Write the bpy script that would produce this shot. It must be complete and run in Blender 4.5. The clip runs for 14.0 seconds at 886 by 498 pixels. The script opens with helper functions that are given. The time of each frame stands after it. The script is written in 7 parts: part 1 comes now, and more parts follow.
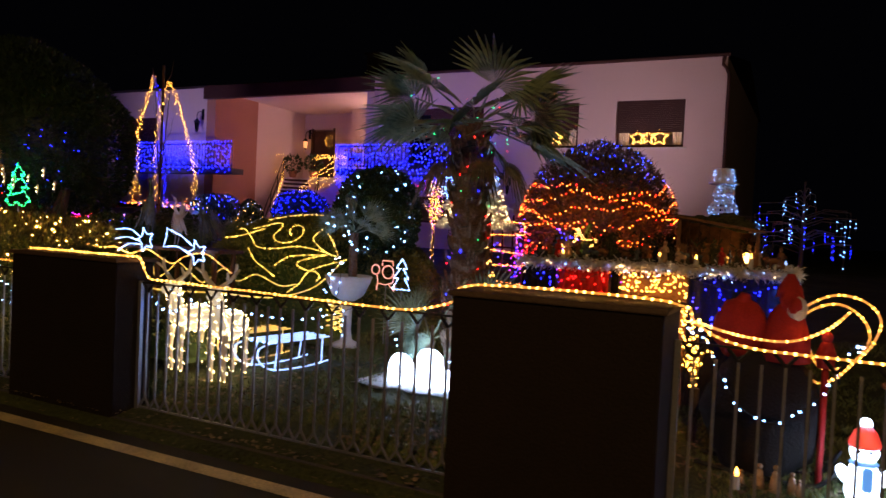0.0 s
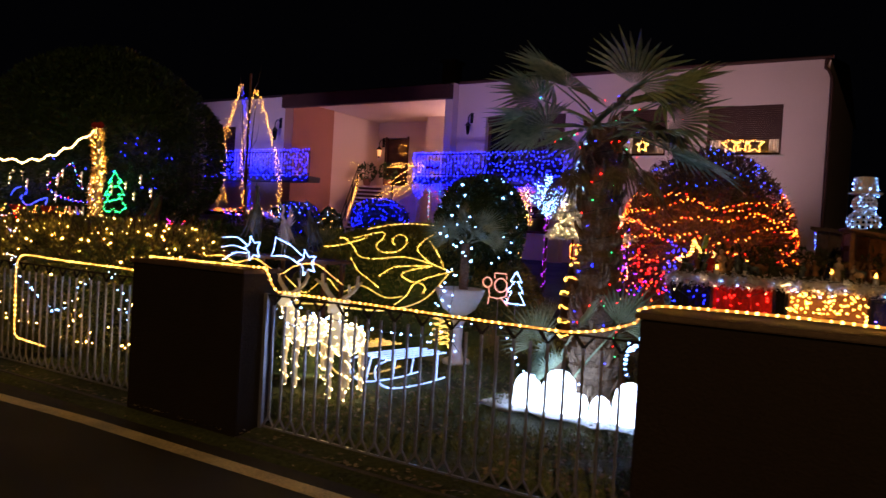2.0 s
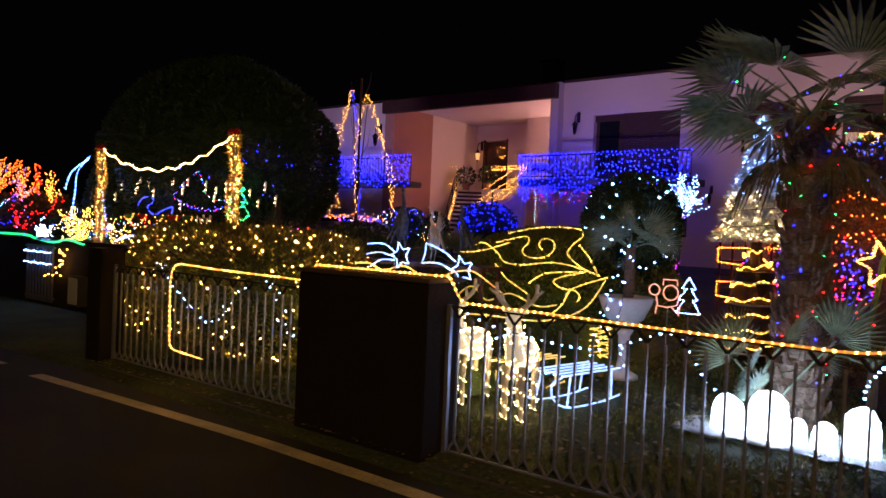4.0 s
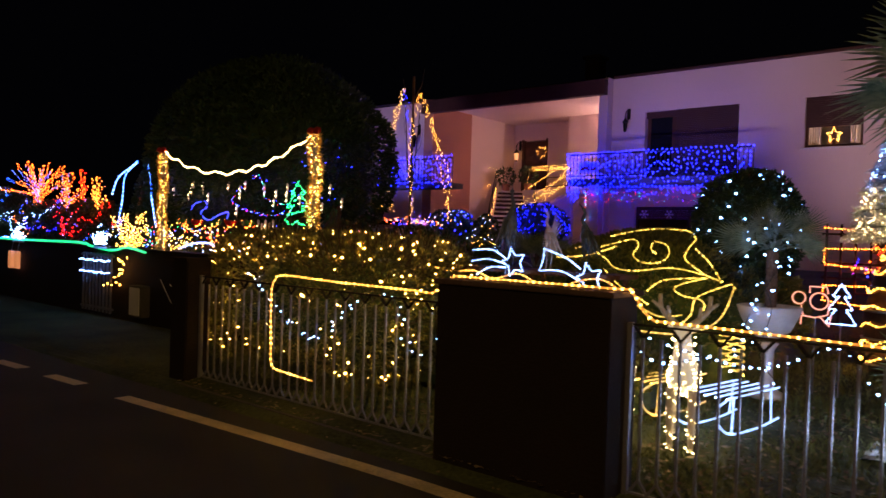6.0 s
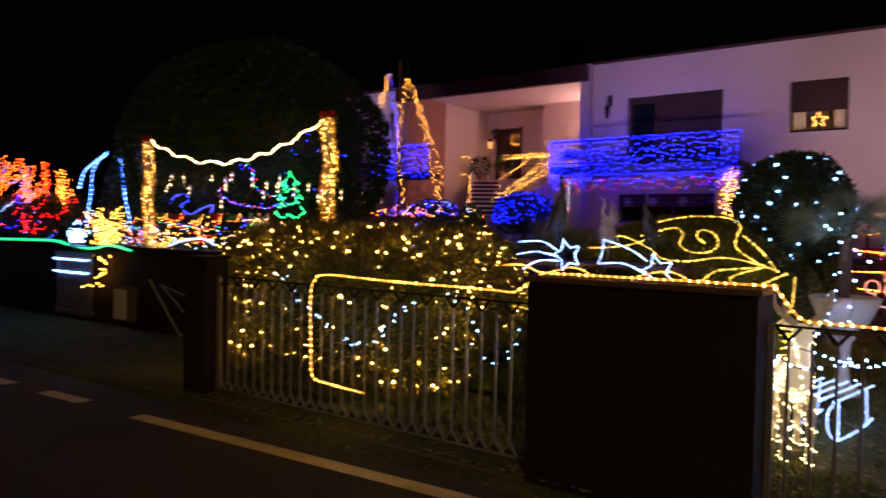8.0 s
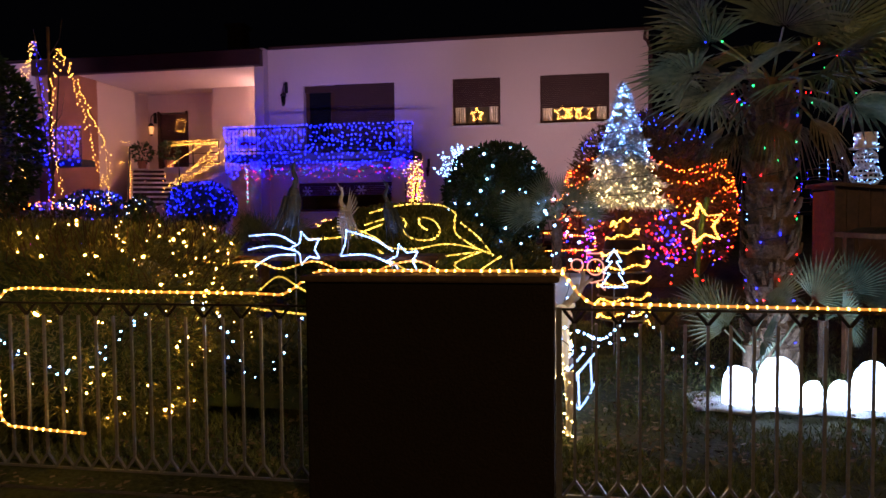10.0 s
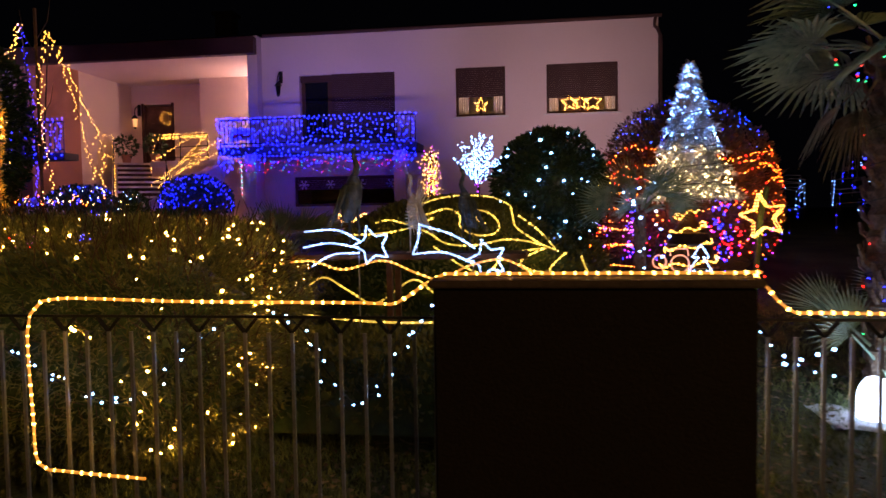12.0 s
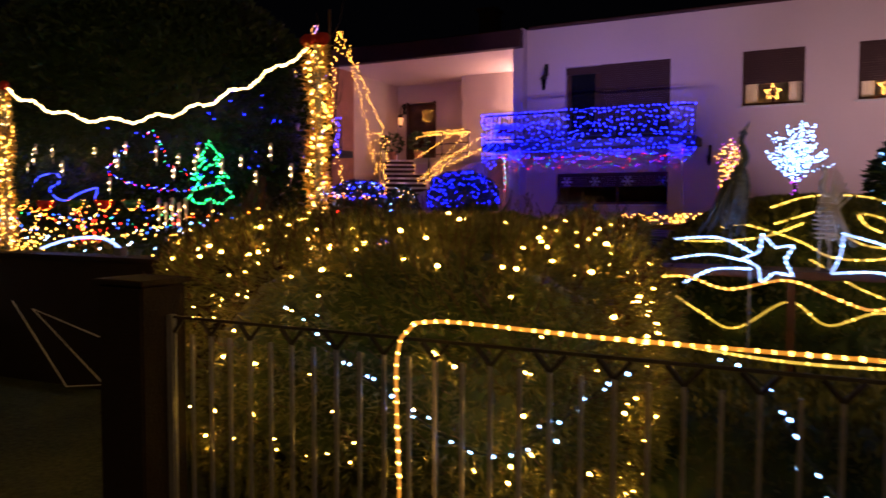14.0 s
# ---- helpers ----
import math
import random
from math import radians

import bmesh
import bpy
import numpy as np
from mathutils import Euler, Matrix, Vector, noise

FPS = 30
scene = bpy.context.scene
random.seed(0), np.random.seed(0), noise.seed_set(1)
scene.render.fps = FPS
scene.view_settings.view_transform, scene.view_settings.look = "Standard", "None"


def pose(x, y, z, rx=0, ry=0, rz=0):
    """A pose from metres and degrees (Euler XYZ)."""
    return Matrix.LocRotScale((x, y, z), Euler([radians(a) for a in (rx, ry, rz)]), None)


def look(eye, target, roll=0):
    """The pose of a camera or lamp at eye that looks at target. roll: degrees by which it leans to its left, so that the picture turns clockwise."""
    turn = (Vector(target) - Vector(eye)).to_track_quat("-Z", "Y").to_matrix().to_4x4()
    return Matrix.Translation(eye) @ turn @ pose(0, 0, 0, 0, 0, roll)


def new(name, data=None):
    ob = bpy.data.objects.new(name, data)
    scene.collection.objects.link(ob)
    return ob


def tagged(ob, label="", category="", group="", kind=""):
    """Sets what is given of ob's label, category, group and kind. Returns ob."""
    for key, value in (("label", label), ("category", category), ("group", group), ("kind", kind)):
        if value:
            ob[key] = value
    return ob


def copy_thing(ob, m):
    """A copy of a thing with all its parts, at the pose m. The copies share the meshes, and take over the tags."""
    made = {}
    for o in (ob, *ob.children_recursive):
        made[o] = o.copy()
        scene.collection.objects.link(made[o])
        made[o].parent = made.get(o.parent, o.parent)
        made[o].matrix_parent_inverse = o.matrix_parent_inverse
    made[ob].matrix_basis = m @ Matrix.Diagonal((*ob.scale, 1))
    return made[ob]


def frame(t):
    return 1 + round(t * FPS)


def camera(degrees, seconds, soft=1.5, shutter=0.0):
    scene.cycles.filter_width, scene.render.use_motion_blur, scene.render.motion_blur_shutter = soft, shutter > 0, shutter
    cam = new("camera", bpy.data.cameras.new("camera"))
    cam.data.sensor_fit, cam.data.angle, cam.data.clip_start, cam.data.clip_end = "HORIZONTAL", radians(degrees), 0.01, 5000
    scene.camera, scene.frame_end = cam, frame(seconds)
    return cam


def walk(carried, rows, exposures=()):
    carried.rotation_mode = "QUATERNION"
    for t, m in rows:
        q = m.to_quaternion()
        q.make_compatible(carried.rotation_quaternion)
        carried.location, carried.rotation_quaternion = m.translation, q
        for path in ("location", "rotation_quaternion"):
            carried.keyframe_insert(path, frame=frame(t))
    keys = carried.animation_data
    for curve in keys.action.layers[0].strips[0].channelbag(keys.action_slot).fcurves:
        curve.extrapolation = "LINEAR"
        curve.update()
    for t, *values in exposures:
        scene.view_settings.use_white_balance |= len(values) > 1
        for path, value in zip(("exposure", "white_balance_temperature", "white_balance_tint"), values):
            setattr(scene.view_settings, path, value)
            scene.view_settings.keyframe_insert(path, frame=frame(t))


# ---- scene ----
cam = camera(62.8, 14.0, shutter=0.5)
PATH = [
    (0, (0.408, -0.088, 1.578), (-0.368, 1.424, 1.53), 2.8),
    (0.5, (0.198, -0.103, 1.591), (-0.607, 1.394, 1.544), 2.5),
    (1, (0.005, -0.047, 1.563), (-0.826, 1.436, 1.52), 2.4),
    (1.5, (-0.104, 0.003, 1.571), (-0.973, 1.462, 1.536), 2.5),
    (2, (-0.326, -0.001, 1.567), (-1.224, 1.442, 1.532), 3.3),
    (2.5, (-0.584, -0.037, 1.57), (-1.521, 1.382, 1.534), 3.2),
    (3, (-0.802, 0.007, 1.547), (-1.81, 1.375, 1.51), 3.0),
    (5.5, (-2.086, 0.021, 1.518), (-3.161, 1.337, 1.486), 2.2),
    (6, (-2.382, -0.047, 1.521), (-3.471, 1.258, 1.489), 1.9),
    (6.5, (-2.619, -0.063, 1.522), (-3.731, 1.223, 1.482), 1.9),
    (7, (-2.886, -0.027, 1.521), (-4.016, 1.242, 1.48), 1.6),
    (7.5, (-3.151, -0.048, 1.522), (-4.281, 1.221, 1.478), 1.4),
    (8, (-3.388, -0.048, 1.509), (-4.395, 1.32, 1.458), 1.0),
    (8.5, (-3.611, 0.029, 1.506), (-4.386, 1.541, 1.455), 0.7),
    (9, (-3.77, 0.059, 1.51), (-4.298, 1.674, 1.455), 0.4),
    (11.5, (-4.789, 0.476, 1.528), (-5.022, 2.158, 1.448), -0.8),
    (12, (-5.006, 0.725, 1.508), (-5.251, 2.405, 1.423), -0.9),
    (12.5, (-5.243, 0.994, 1.504), (-5.531, 2.667, 1.422), -0.3),
    (13, (-5.547, 1.133, 1.517), (-5.952, 2.782, 1.429), -0.6),
    (13.5, (-5.804, 1.289, 1.521), (-6.411, 2.875, 1.435), -0.8),
    (14, (-6.037, 1.439, 1.533), (-6.797, 2.957, 1.446), 0.2),
]
walk(cam, [(t, look(eye, target, roll)) for t, eye, target, roll in PATH])

# ---- world and exposure ----
world = bpy.data.worlds.new("night")
scene.world = world
world.use_nodes = True
world.node_tree.nodes["Background"].inputs[0].default_value = (0.10, 0.10, 0.16, 1)
world.node_tree.nodes["Background"].inputs[1].default_value = 0.006
scene.view_settings.exposure = 0.0

# the street lamp across the road, behind the walker
STREET = bpy.data.lights.new("street_lamp_light", "SPOT")
STREET.energy, STREET.color, STREET.spot_size, STREET.spot_blend, STREET.shadow_soft_size = 1700, (1.0, 0.58, 0.22), radians(140), 0.5, 0.15

# ---- materials ----
def mat(name, base, rough=0.7, metal=0.0, scale=20.0, amount=0.25, bump=0.2, scale2=1.5, spec=0.4, other=None):
    """A surface with grain and wear at two scales, in metres."""
    m = bpy.data.materials.new(name)
    m.use_nodes = True
    nt = m.node_tree
    b = nt.nodes["Principled BSDF"]
    b.inputs["Roughness"].default_value, b.inputs["Metallic"].default_value = rough, metal
    b.inputs["Specular IOR Level"].default_value = spec
    tc = nt.nodes.new("ShaderNodeTexCoord")
    n1, n2 = nt.nodes.new("ShaderNodeTexNoise"), nt.nodes.new("ShaderNodeTexNoise")
    n1.inputs["Scale"].default_value, n2.inputs["Scale"].default_value = scale, scale2
    n1.inputs["Detail"].default_value = n2.inputs["Detail"].default_value = 5
    for n in (n1, n2):
        nt.links.new(tc.outputs["Object"], n.inputs["Vector"])
    mx = nt.nodes.new("ShaderNodeMath")
    mx.operation = "ADD"
    nt.links.new(n1.outputs["Fac"], mx.inputs[0])
    nt.links.new(n2.outputs["Fac"], mx.inputs[1])
    ramp = nt.nodes.new("ShaderNodeMapRange")
    ramp.inputs["From Min"].default_value, ramp.inputs["From Max"].default_value = 0.7, 1.3
    nt.links.new(mx.outputs[0], ramp.inputs["Value"])
    mix = nt.nodes.new("ShaderNodeMix")
    mix.data_type = "RGBA"
    dark = [c * (1 - amount) for c in base]
    light = other or [min(1, c * (1 + amount)) for c in base]
    mix.inputs["A"].default_value, mix.inputs["B"].default_value = (*dark, 1), (*light, 1)
    nt.links.new(ramp.outputs["Result"], mix.inputs["Factor"])
    nt.links.new(mix.outputs["Result"], b.inputs["Base Color"])
    if bump:
        bn = nt.nodes.new("ShaderNodeBump")
        bn.inputs["Strength"].default_value, bn.inputs["Distance"].default_value = bump, 0.02
        nt.links.new(n1.outputs["Fac"], bn.inputs["Height"])
        nt.links.new(bn.outputs["Normal"], b.inputs["Normal"])
    return m


def glow(name, colour, strength=1.0):
    """A lit bulb or lit shell."""
    m = bpy.data.materials.new(name)
    m.use_nodes = True
    b = m.node_tree.nodes["Principled BSDF"]
    b.inputs["Base Color"].default_value = (0.6, 0.6, 0.6, 1)
    b.inputs["Emission Color"].default_value = (*colour, 1)
    b.inputs["Emission Strength"].default_value = strength
    return m


ASPHALT = mat("asphalt", (0.045, 0.042, 0.036), 0.75, scale=140, amount=0.5, bump=0.5, scale2=0.8)
PAINT = mat("road_paint", (0.74, 0.62, 0.36), 0.7, scale=60, amount=0.35, bump=0.3, scale2=3)
GRASS = mat("lawn_soil", (0.04, 0.055, 0.018), 0.95, scale=30, amount=0.6, bump=0.6, scale2=1.2, other=(0.09, 0.11, 0.035))
BLADE = mat("grass_blade", (0.11, 0.17, 0.045), 0.7, scale=8, amount=0.5, bump=0, scale2=1.1, other=(0.27, 0.31, 0.11))
CONCRETE = mat("kerb_concrete", (0.09, 0.085, 0.08), 0.85, scale=40, amount=0.3, bump=0.4)
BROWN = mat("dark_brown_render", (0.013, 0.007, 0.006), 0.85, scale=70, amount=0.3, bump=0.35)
CAP = mat("stone_cap", (0.10, 0.065, 0.05), 0.7, scale=40, amount=0.3, bump=0.3)
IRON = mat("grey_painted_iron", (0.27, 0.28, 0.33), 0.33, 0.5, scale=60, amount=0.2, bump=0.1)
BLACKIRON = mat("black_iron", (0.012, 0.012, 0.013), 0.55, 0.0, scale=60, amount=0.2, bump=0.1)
PLASTER = mat("pale_pink_plaster", (0.66, 0.52, 0.50), 0.9, scale=45, amount=0.05, bump=0.15, scale2=0.5)
WHITEWALL = mat("cream_plaster", (0.70, 0.58, 0.50), 0.9, scale=45, amount=0.05, bump=0.15, scale2=0.5)
TERRA = mat("terracotta_plaster", (0.42, 0.20, 0.13), 0.9, scale=45, amount=0.1, bump=0.15, scale2=0.6)
FASCIA = mat("brown_fascia_wood", (0.06, 0.025, 0.022), 0.6, scale=30, amount=0.3, bump=0.2)
ROOF = mat("clay_roof", (0.06, 0.035, 0.03), 0.85, scale=30, amount=0.3, bump=0.3)
SHUTTER = mat("brown_shutter", (0.055, 0.024, 0.022), 0.55, scale=30, amount=0.2, bump=0.1)
DARKWOOD = mat("dark_door_wood", (0.07, 0.03, 0.018), 0.5, scale=18, amount=0.4, bump=0.2)
STONE = mat("pale_step_stone", (0.62, 0.58, 0.55), 0.6, scale=40, amount=0.15, bump=0.15)
CURTAIN = mat("cream_curtain", (0.6, 0.5, 0.35), 0.9, scale=50, amount=0.15, bump=0.2)
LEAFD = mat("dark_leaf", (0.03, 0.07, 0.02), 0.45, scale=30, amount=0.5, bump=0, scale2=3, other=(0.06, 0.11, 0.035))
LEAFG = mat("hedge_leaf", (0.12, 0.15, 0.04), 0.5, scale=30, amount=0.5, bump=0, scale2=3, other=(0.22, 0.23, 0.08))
LEAFR = mat("reddish_leaf", (0.17, 0.10, 0.055), 0.6, scale=30, amount=0.5, bump=0, scale2=3, other=(0.27, 0.19, 0.09))
PALM = mat("palm_leaf", (0.15, 0.26, 0.18), 0.35, scale=20, amount=0.4, bump=0, scale2=3, other=(0.32, 0.40, 0.26))
DRYPALM = mat("dry_palm_leaf", (0.14, 0.11, 0.06), 0.7, scale=20, amount=0.4, bump=0, scale2=3, other=(0.26, 0.22, 0.13))
BARK = mat("palm_bark", (0.16, 0.11, 0.075), 0.9, scale=50, amount=0.5, bump=0.8, scale2=6)
TWIG = mat("bark", (0.10, 0.07, 0.05), 0.9, scale=50, amount=0.4, bump=0.5)
CABLE = mat("cable", (0.02, 0.03, 0.02), 0.6, amount=0.1, bump=0)
STATUE = mat("weathered_grey_metal", (0.10, 0.13, 0.155), 0.5, 0.3, scale=30, amount=0.35, bump=0.3)
WHITEST = mat("white_plastic", (0.75, 0.75, 0.78), 0.5, scale=30, amount=0.08, bump=0.05)
ACRYL = mat("clear_white_acrylic", (0.8, 0.74, 0.62), 0.3, scale=40, amount=0.1, bump=0.3)
FELT = mat("red_felt", (0.45, 0.03, 0.03), 0.95, scale=90, amount=0.25, bump=0.4)
FUR = mat("white_fur", (0.75, 0.72, 0.68), 0.95, scale=90, amount=0.15, bump=0.7)
DARKCLOTH = mat("dark_cloth", (0.012, 0.010, 0.010), 0.9, scale=60, amount=0.3, bump=0.4)
WOOD = mat("stable_wood", (0.20, 0.10, 0.05), 0.75, scale=20, amount=0.4, bump=0.3)
MOSS = mat("moss", (0.06, 0.06, 0.03), 0.95, scale=60, amount=0.6, bump=0.8)
TINSEL = mat("white_tinsel", (0.75, 0.75, 0.78), 0.4, scale=60, amount=0.15, bump=0.3)
GOLDTINSEL = mat("gold_tinsel", (0.80, 0.56, 0.20), 0.35, 0.3, scale=60, amount=0.2, bump=0.3)
CLAY = mat("figurine_clay", (0.45, 0.33, 0.24), 0.7, scale=30, amount=0.35, bump=0.1)
BLUECLOTH = mat("dark_blue_cloth", (0.006, 0.008, 0.04), 0.85, scale=60, amount=0.3, bump=0.3)
CARBLUE = mat("silver_blue_car_paint", (0.22, 0.26, 0.40), 0.3, 0.5, scale=30, amount=0.05, bump=0)
GLASSDARK = mat("dark_glass", (0.01, 0.012, 0.015), 0.08, spec=0.8, amount=0.1, bump=0)
RUBBER = mat("tyre_rubber", (0.02, 0.02, 0.02), 0.8, amount=0.2, bump=0.1)

K = 2.3  # strength of all the bulbs
G_WARM = glow("warm_bulb", (4.5, 1.75, 0.22), 1.7 * K)
G_HEDGE = glow("net_light_bulb", (5.0, 2.3, 0.32), 10.0 * K)
G_AMBER = glow("amber_bulb", (5.0, 2.4, 0.42), 1.3 * K)
G_ROPE = glow("amber_rope", (1.0, 0.33, 0.02), 0.34 * K)
G_GOLD = glow("gold_bulb", (4.0, 2.3, 0.34), 1.0 * K)
G_GOLDROPE = glow("gold_rope", (1.0, 0.60, 0.06), 0.34 * K)
G_WHITE = glow("cool_white_bulb", (0.9, 1.9, 5.0), 1.6 * K)
G_WROPE = glow("white_rope", (0.7, 1.1, 2.4), 0.35 * K)
G_BLUE = glow("blue_bulb", (0.010, 0.028, 4.5), 3.4 * K)
G_DEER = glow("warm_white_bulb", (5.0, 3.3, 1.3), 1.4 * K)
G_CURTAIN = glow("blue_curtain_bulb", (0.007, 0.022, 4.5), 4.2 * K)
G_CYAN = glow("cyan_bulb", (0.01, 0.20, 2.5), 1.6 * K)
G_RED = glow("red_bulb", (5.0, 0.018, 0.012), 1.8 * K)
G_ORANGE = glow("orange_bulb", (5.0, 0.42, 0.02), 2.6 * K)
G_GREEN = glow("green_bulb", (0.02, 2.6, 0.5), 1.6 * K)
G_PINK = glow("pink_bulb", (1.6, 0.06, 2.4), 0.9 * K)
G_SNOW = glow("lit_snow_shell", (0.72, 0.92, 1.35), 7.0)
G_CANDLE = glow("candle_flame", (5.0, 1.6, 0.2), 1.6 * K)
G_LAMP = glow("lantern_glass", (1.0, 0.42, 0.12), 1.2)
G_ACRYL = glow("lit_acrylic", (1.0, 0.78, 0.46), 0.42)

# ---- mesh tools ----
def mesh_of(bm, name):
    me = bpy.data.meshes.new(name)
    bm.to_mesh(me)
    bm.free()
    return me


def part(name, bm, material, parent=None, label="", smooth=False):
    """Links a bmesh as one mesh object under a thing or a part."""
    me = mesh_of(bm, name)
    for mm in (material if isinstance(material, (list, tuple)) else [material]):
        me.materials.append(mm)
    if smooth:
        for p in me.polygons:
            p.use_smooth = True
    ob = new(name, me)
    if parent is not None:
        ob.parent = parent
    if label:
        tagged(ob, label)
    return ob


def thing(name, label, category, group="", kind="", at=None):
    ob = new(name)
    if at is not None:
        ob.matrix_basis = at
    return tagged(ob, label, category, group, kind)


def struct(name, bm, material, label, category, smooth=False):
    return tagged(part(name, bm, material, None, "", smooth), label, category, "", "structure")


def box(bm, x0, x1, y0, y1, z0, z1, bevel=0.0, index=0):
    made = bmesh.ops.create_cube(bm, size=1, matrix=Matrix.LocRotScale(((x0 + x1) / 2, (y0 + y1) / 2, (z0 + z1) / 2), None, (x1 - x0, y1 - y0, z1 - z0)))
    vs = made["verts"]
    for f in {f for v in vs for f in v.link_faces}:
        f.material_index = index
    if bevel:
        bmesh.ops.bevel(bm, geom=list({e for v in vs for e in v.link_edges}), offset=bevel, segments=2, affect="EDGES")
    return bm


def boxed(*a, **k):
    return box(bmesh.new(), *a, **k)


def tube(bm, pts, r, sides=6, closed=False, taper=None):
    """A tube along points; taper: the end's radius."""
    pts = [Vector(p) for p in pts]
    n = len(pts)
    rings, up = [], Vector((0.12, 0.31, 0.94)).normalized()
    for i, p in enumerate(pts):
        a = pts[(i - 1) % n] if closed or i else p
        b = pts[(i + 1) % n] if closed or i < n - 1 else p
        d = (b - a).normalized() if (b - a).length > 1e-9 else Vector((0, 0, 1))
        u = up - d * up.dot(d)
        u = u.normalized() if u.length > 1e-3 else d.orthogonal().normalized()
        w = d.cross(u)
        rr = r if taper is None else r + (taper - r) * i / max(1, n - 1)
        rings.append([bm.verts.new(p + rr * (math.cos(t) * u + math.sin(t) * w)) for t in (2 * math.pi * k / sides for k in range(sides))])
    for i in range(n if closed else n - 1):
        r0, r1 = rings[i], rings[(i + 1) % n]
        for k in range(sides):
            bm.faces.new((r0[k], r0[(k + 1) % sides], r1[(k + 1) % sides], r1[k]))
    if not closed:
        bm.faces.new(rings[0][::-1])
        bm.faces.new(rings[-1])
    return bm


def spin(bm, profile, at=(0, 0, 0), sides=16):
    """A turned body from (radius, height) pairs."""
    rings = []
    for r, z in profile:
        rings.append([bm.verts.new((at[0] + max(r, 1e-4) * math.cos(2 * math.pi * k / sides), at[1] + max(r, 1e-4) * math.sin(2 * math.pi * k / sides), at[2] + z)) for k in range(sides)])
    for a, b in zip(rings, rings[1:]):
        for k in range(sides):
            bm.faces.new((a[k], a[(k + 1) % sides], b[(k + 1) % sides], b[k]))
    bm.faces.new(rings[0][::-1])
    bm.faces.new(rings[-1])
    return bm


def blob(bm, at, rx, ry=None, rz=None, seg=14, rings=9, rot=None, rough=0.0):
    """A rounded lump, dented when rough is given."""
    m = Matrix.LocRotScale(at, rot, (rx, ry or rx, rz or rx))
    made = bmesh.ops.create_uvsphere(bm, u_segments=seg, v_segments=rings, radius=1)
    for v in made["verts"]:
        if rough:
            v.co *= 1 + rough * noise.noise(v.co * 2.3 + Vector(at))
        v.co = m @ v.co
    return bm


def spline(pts, step=0.05, closed=False):
    """Evenly spaced points on a smooth curve through the points."""
    pts = [Vector(p) for p in pts]
    n, out = len(pts), []
    for i in range(n if closed else n - 1):
        p0 = pts[(i - 1) % n] if closed or i else pts[0]
        p1, p2 = pts[i], pts[(i + 1) % n]
        p3 = pts[(i + 2) % n] if closed or i + 2 < n else pts[-1]
        k = max(2, int((p2 - p1).length / step))
        for j in range(k):
            t = j / k
            out.append(0.5 * (2 * p1 + (p2 - p0) * t + (2 * p0 - 5 * p1 + 4 * p2 - p3) * t * t + (3 * p1 - p0 - 3 * p2 + p3) * t ** 3))
    if not closed:
        out.append(pts[-1])
    return out


def line(pts, step):
    """Evenly spaced points along a broken line."""
    out, rest = [], 0.0
    for a, b in zip(pts, pts[1:]):
        a, b = Vector(a), Vector(b)
        d = (b - a).length
        s = rest
        while s < d:
            out.append(a + (b - a) * (s / d))
            s += step
        rest = s - d
    return out


OCTA = [(1, 0, 0), (0, 1, 0), (-1, 0, 0), (0, -1, 0), (0, 0, 1), (0, 0, -1)]
OCTF = [(0, 1, 4), (1, 2, 4), (2, 3, 4), (3, 0, 4), (1, 0, 5), (2, 1, 5), (3, 2, 5), (0, 3, 5)]


ICO = [Vector(p).normalized() for p in ((0, 1, 1.618), (0, -1, 1.618), (0, 1, -1.618), (0, -1, -1.618), (1, 1.618, 0), (-1, 1.618, 0), (1, -1.618, 0), (-1, -1.618, 0), (1.618, 0, 1), (-1.618, 0, 1), (1.618, 0, -1), (-1.618, 0, -1))]
ICOF = [(0, 1, 8), (0, 8, 4), (0, 4, 5), (0, 5, 9), (0, 9, 1), (1, 6, 8), (8, 6, 10), (8, 10, 4), (4, 10, 2), (4, 2, 5), (5, 2, 11), (5, 11, 9), (9, 11, 7), (9, 7, 1), (1, 7, 6), (3, 6, 7), (3, 10, 6), (3, 2, 10), (3, 11, 2), (3, 7, 11)]


def bulbs(name, pts, r, materials, parent, pick=None, fine=False, vary=0.2):
    """Many small lit bulbs in one mesh."""
    vs, fs, ids = [], [], []
    rnd, shape, faces = random.Random(len(pts)), (ICO if fine else OCTA), (ICOF if fine else OCTF)
    for i, p in enumerate(pts):
        k, q = len(vs), 0.88 * r * (1 + vary * rnd.uniform(-1, 1))
        vs += [(p[0] + q * a, p[1] + q * b, p[2] + q * c) for a, b, c in shape]
        fs += [tuple(k + n for n in f) for f in faces]
        ids += [(pick(i, p) if pick else i % len(materials))] * len(faces)
    name = "light_chain"
    me = bpy.data.meshes.new(name)
    me.from_pydata(vs, [], fs)
    for mm in materials:
        me.materials.append(mm)
    me.polygons.foreach_set("material_index", ids)
    ob = new(name, me)
    ob.parent = parent
    tagged(ob, kind="stuff")
    return ob


def rope_light(label, pts, group="", r=0.007, step=0.04, br=0.0095, rope=None, bulb=None, name="rope_light", parent=None):
    """A plastic rope light: a glowing tube and the brighter bulbs in it."""
    root = parent or thing(name, label, "rope light", group)
    part("tube", tube(bmesh.new(), pts, r, 6), rope or G_ROPE, root)
    bulbs("bulbs", line(pts, step), br, [bulb or G_AMBER], root, fine=True)
    return root


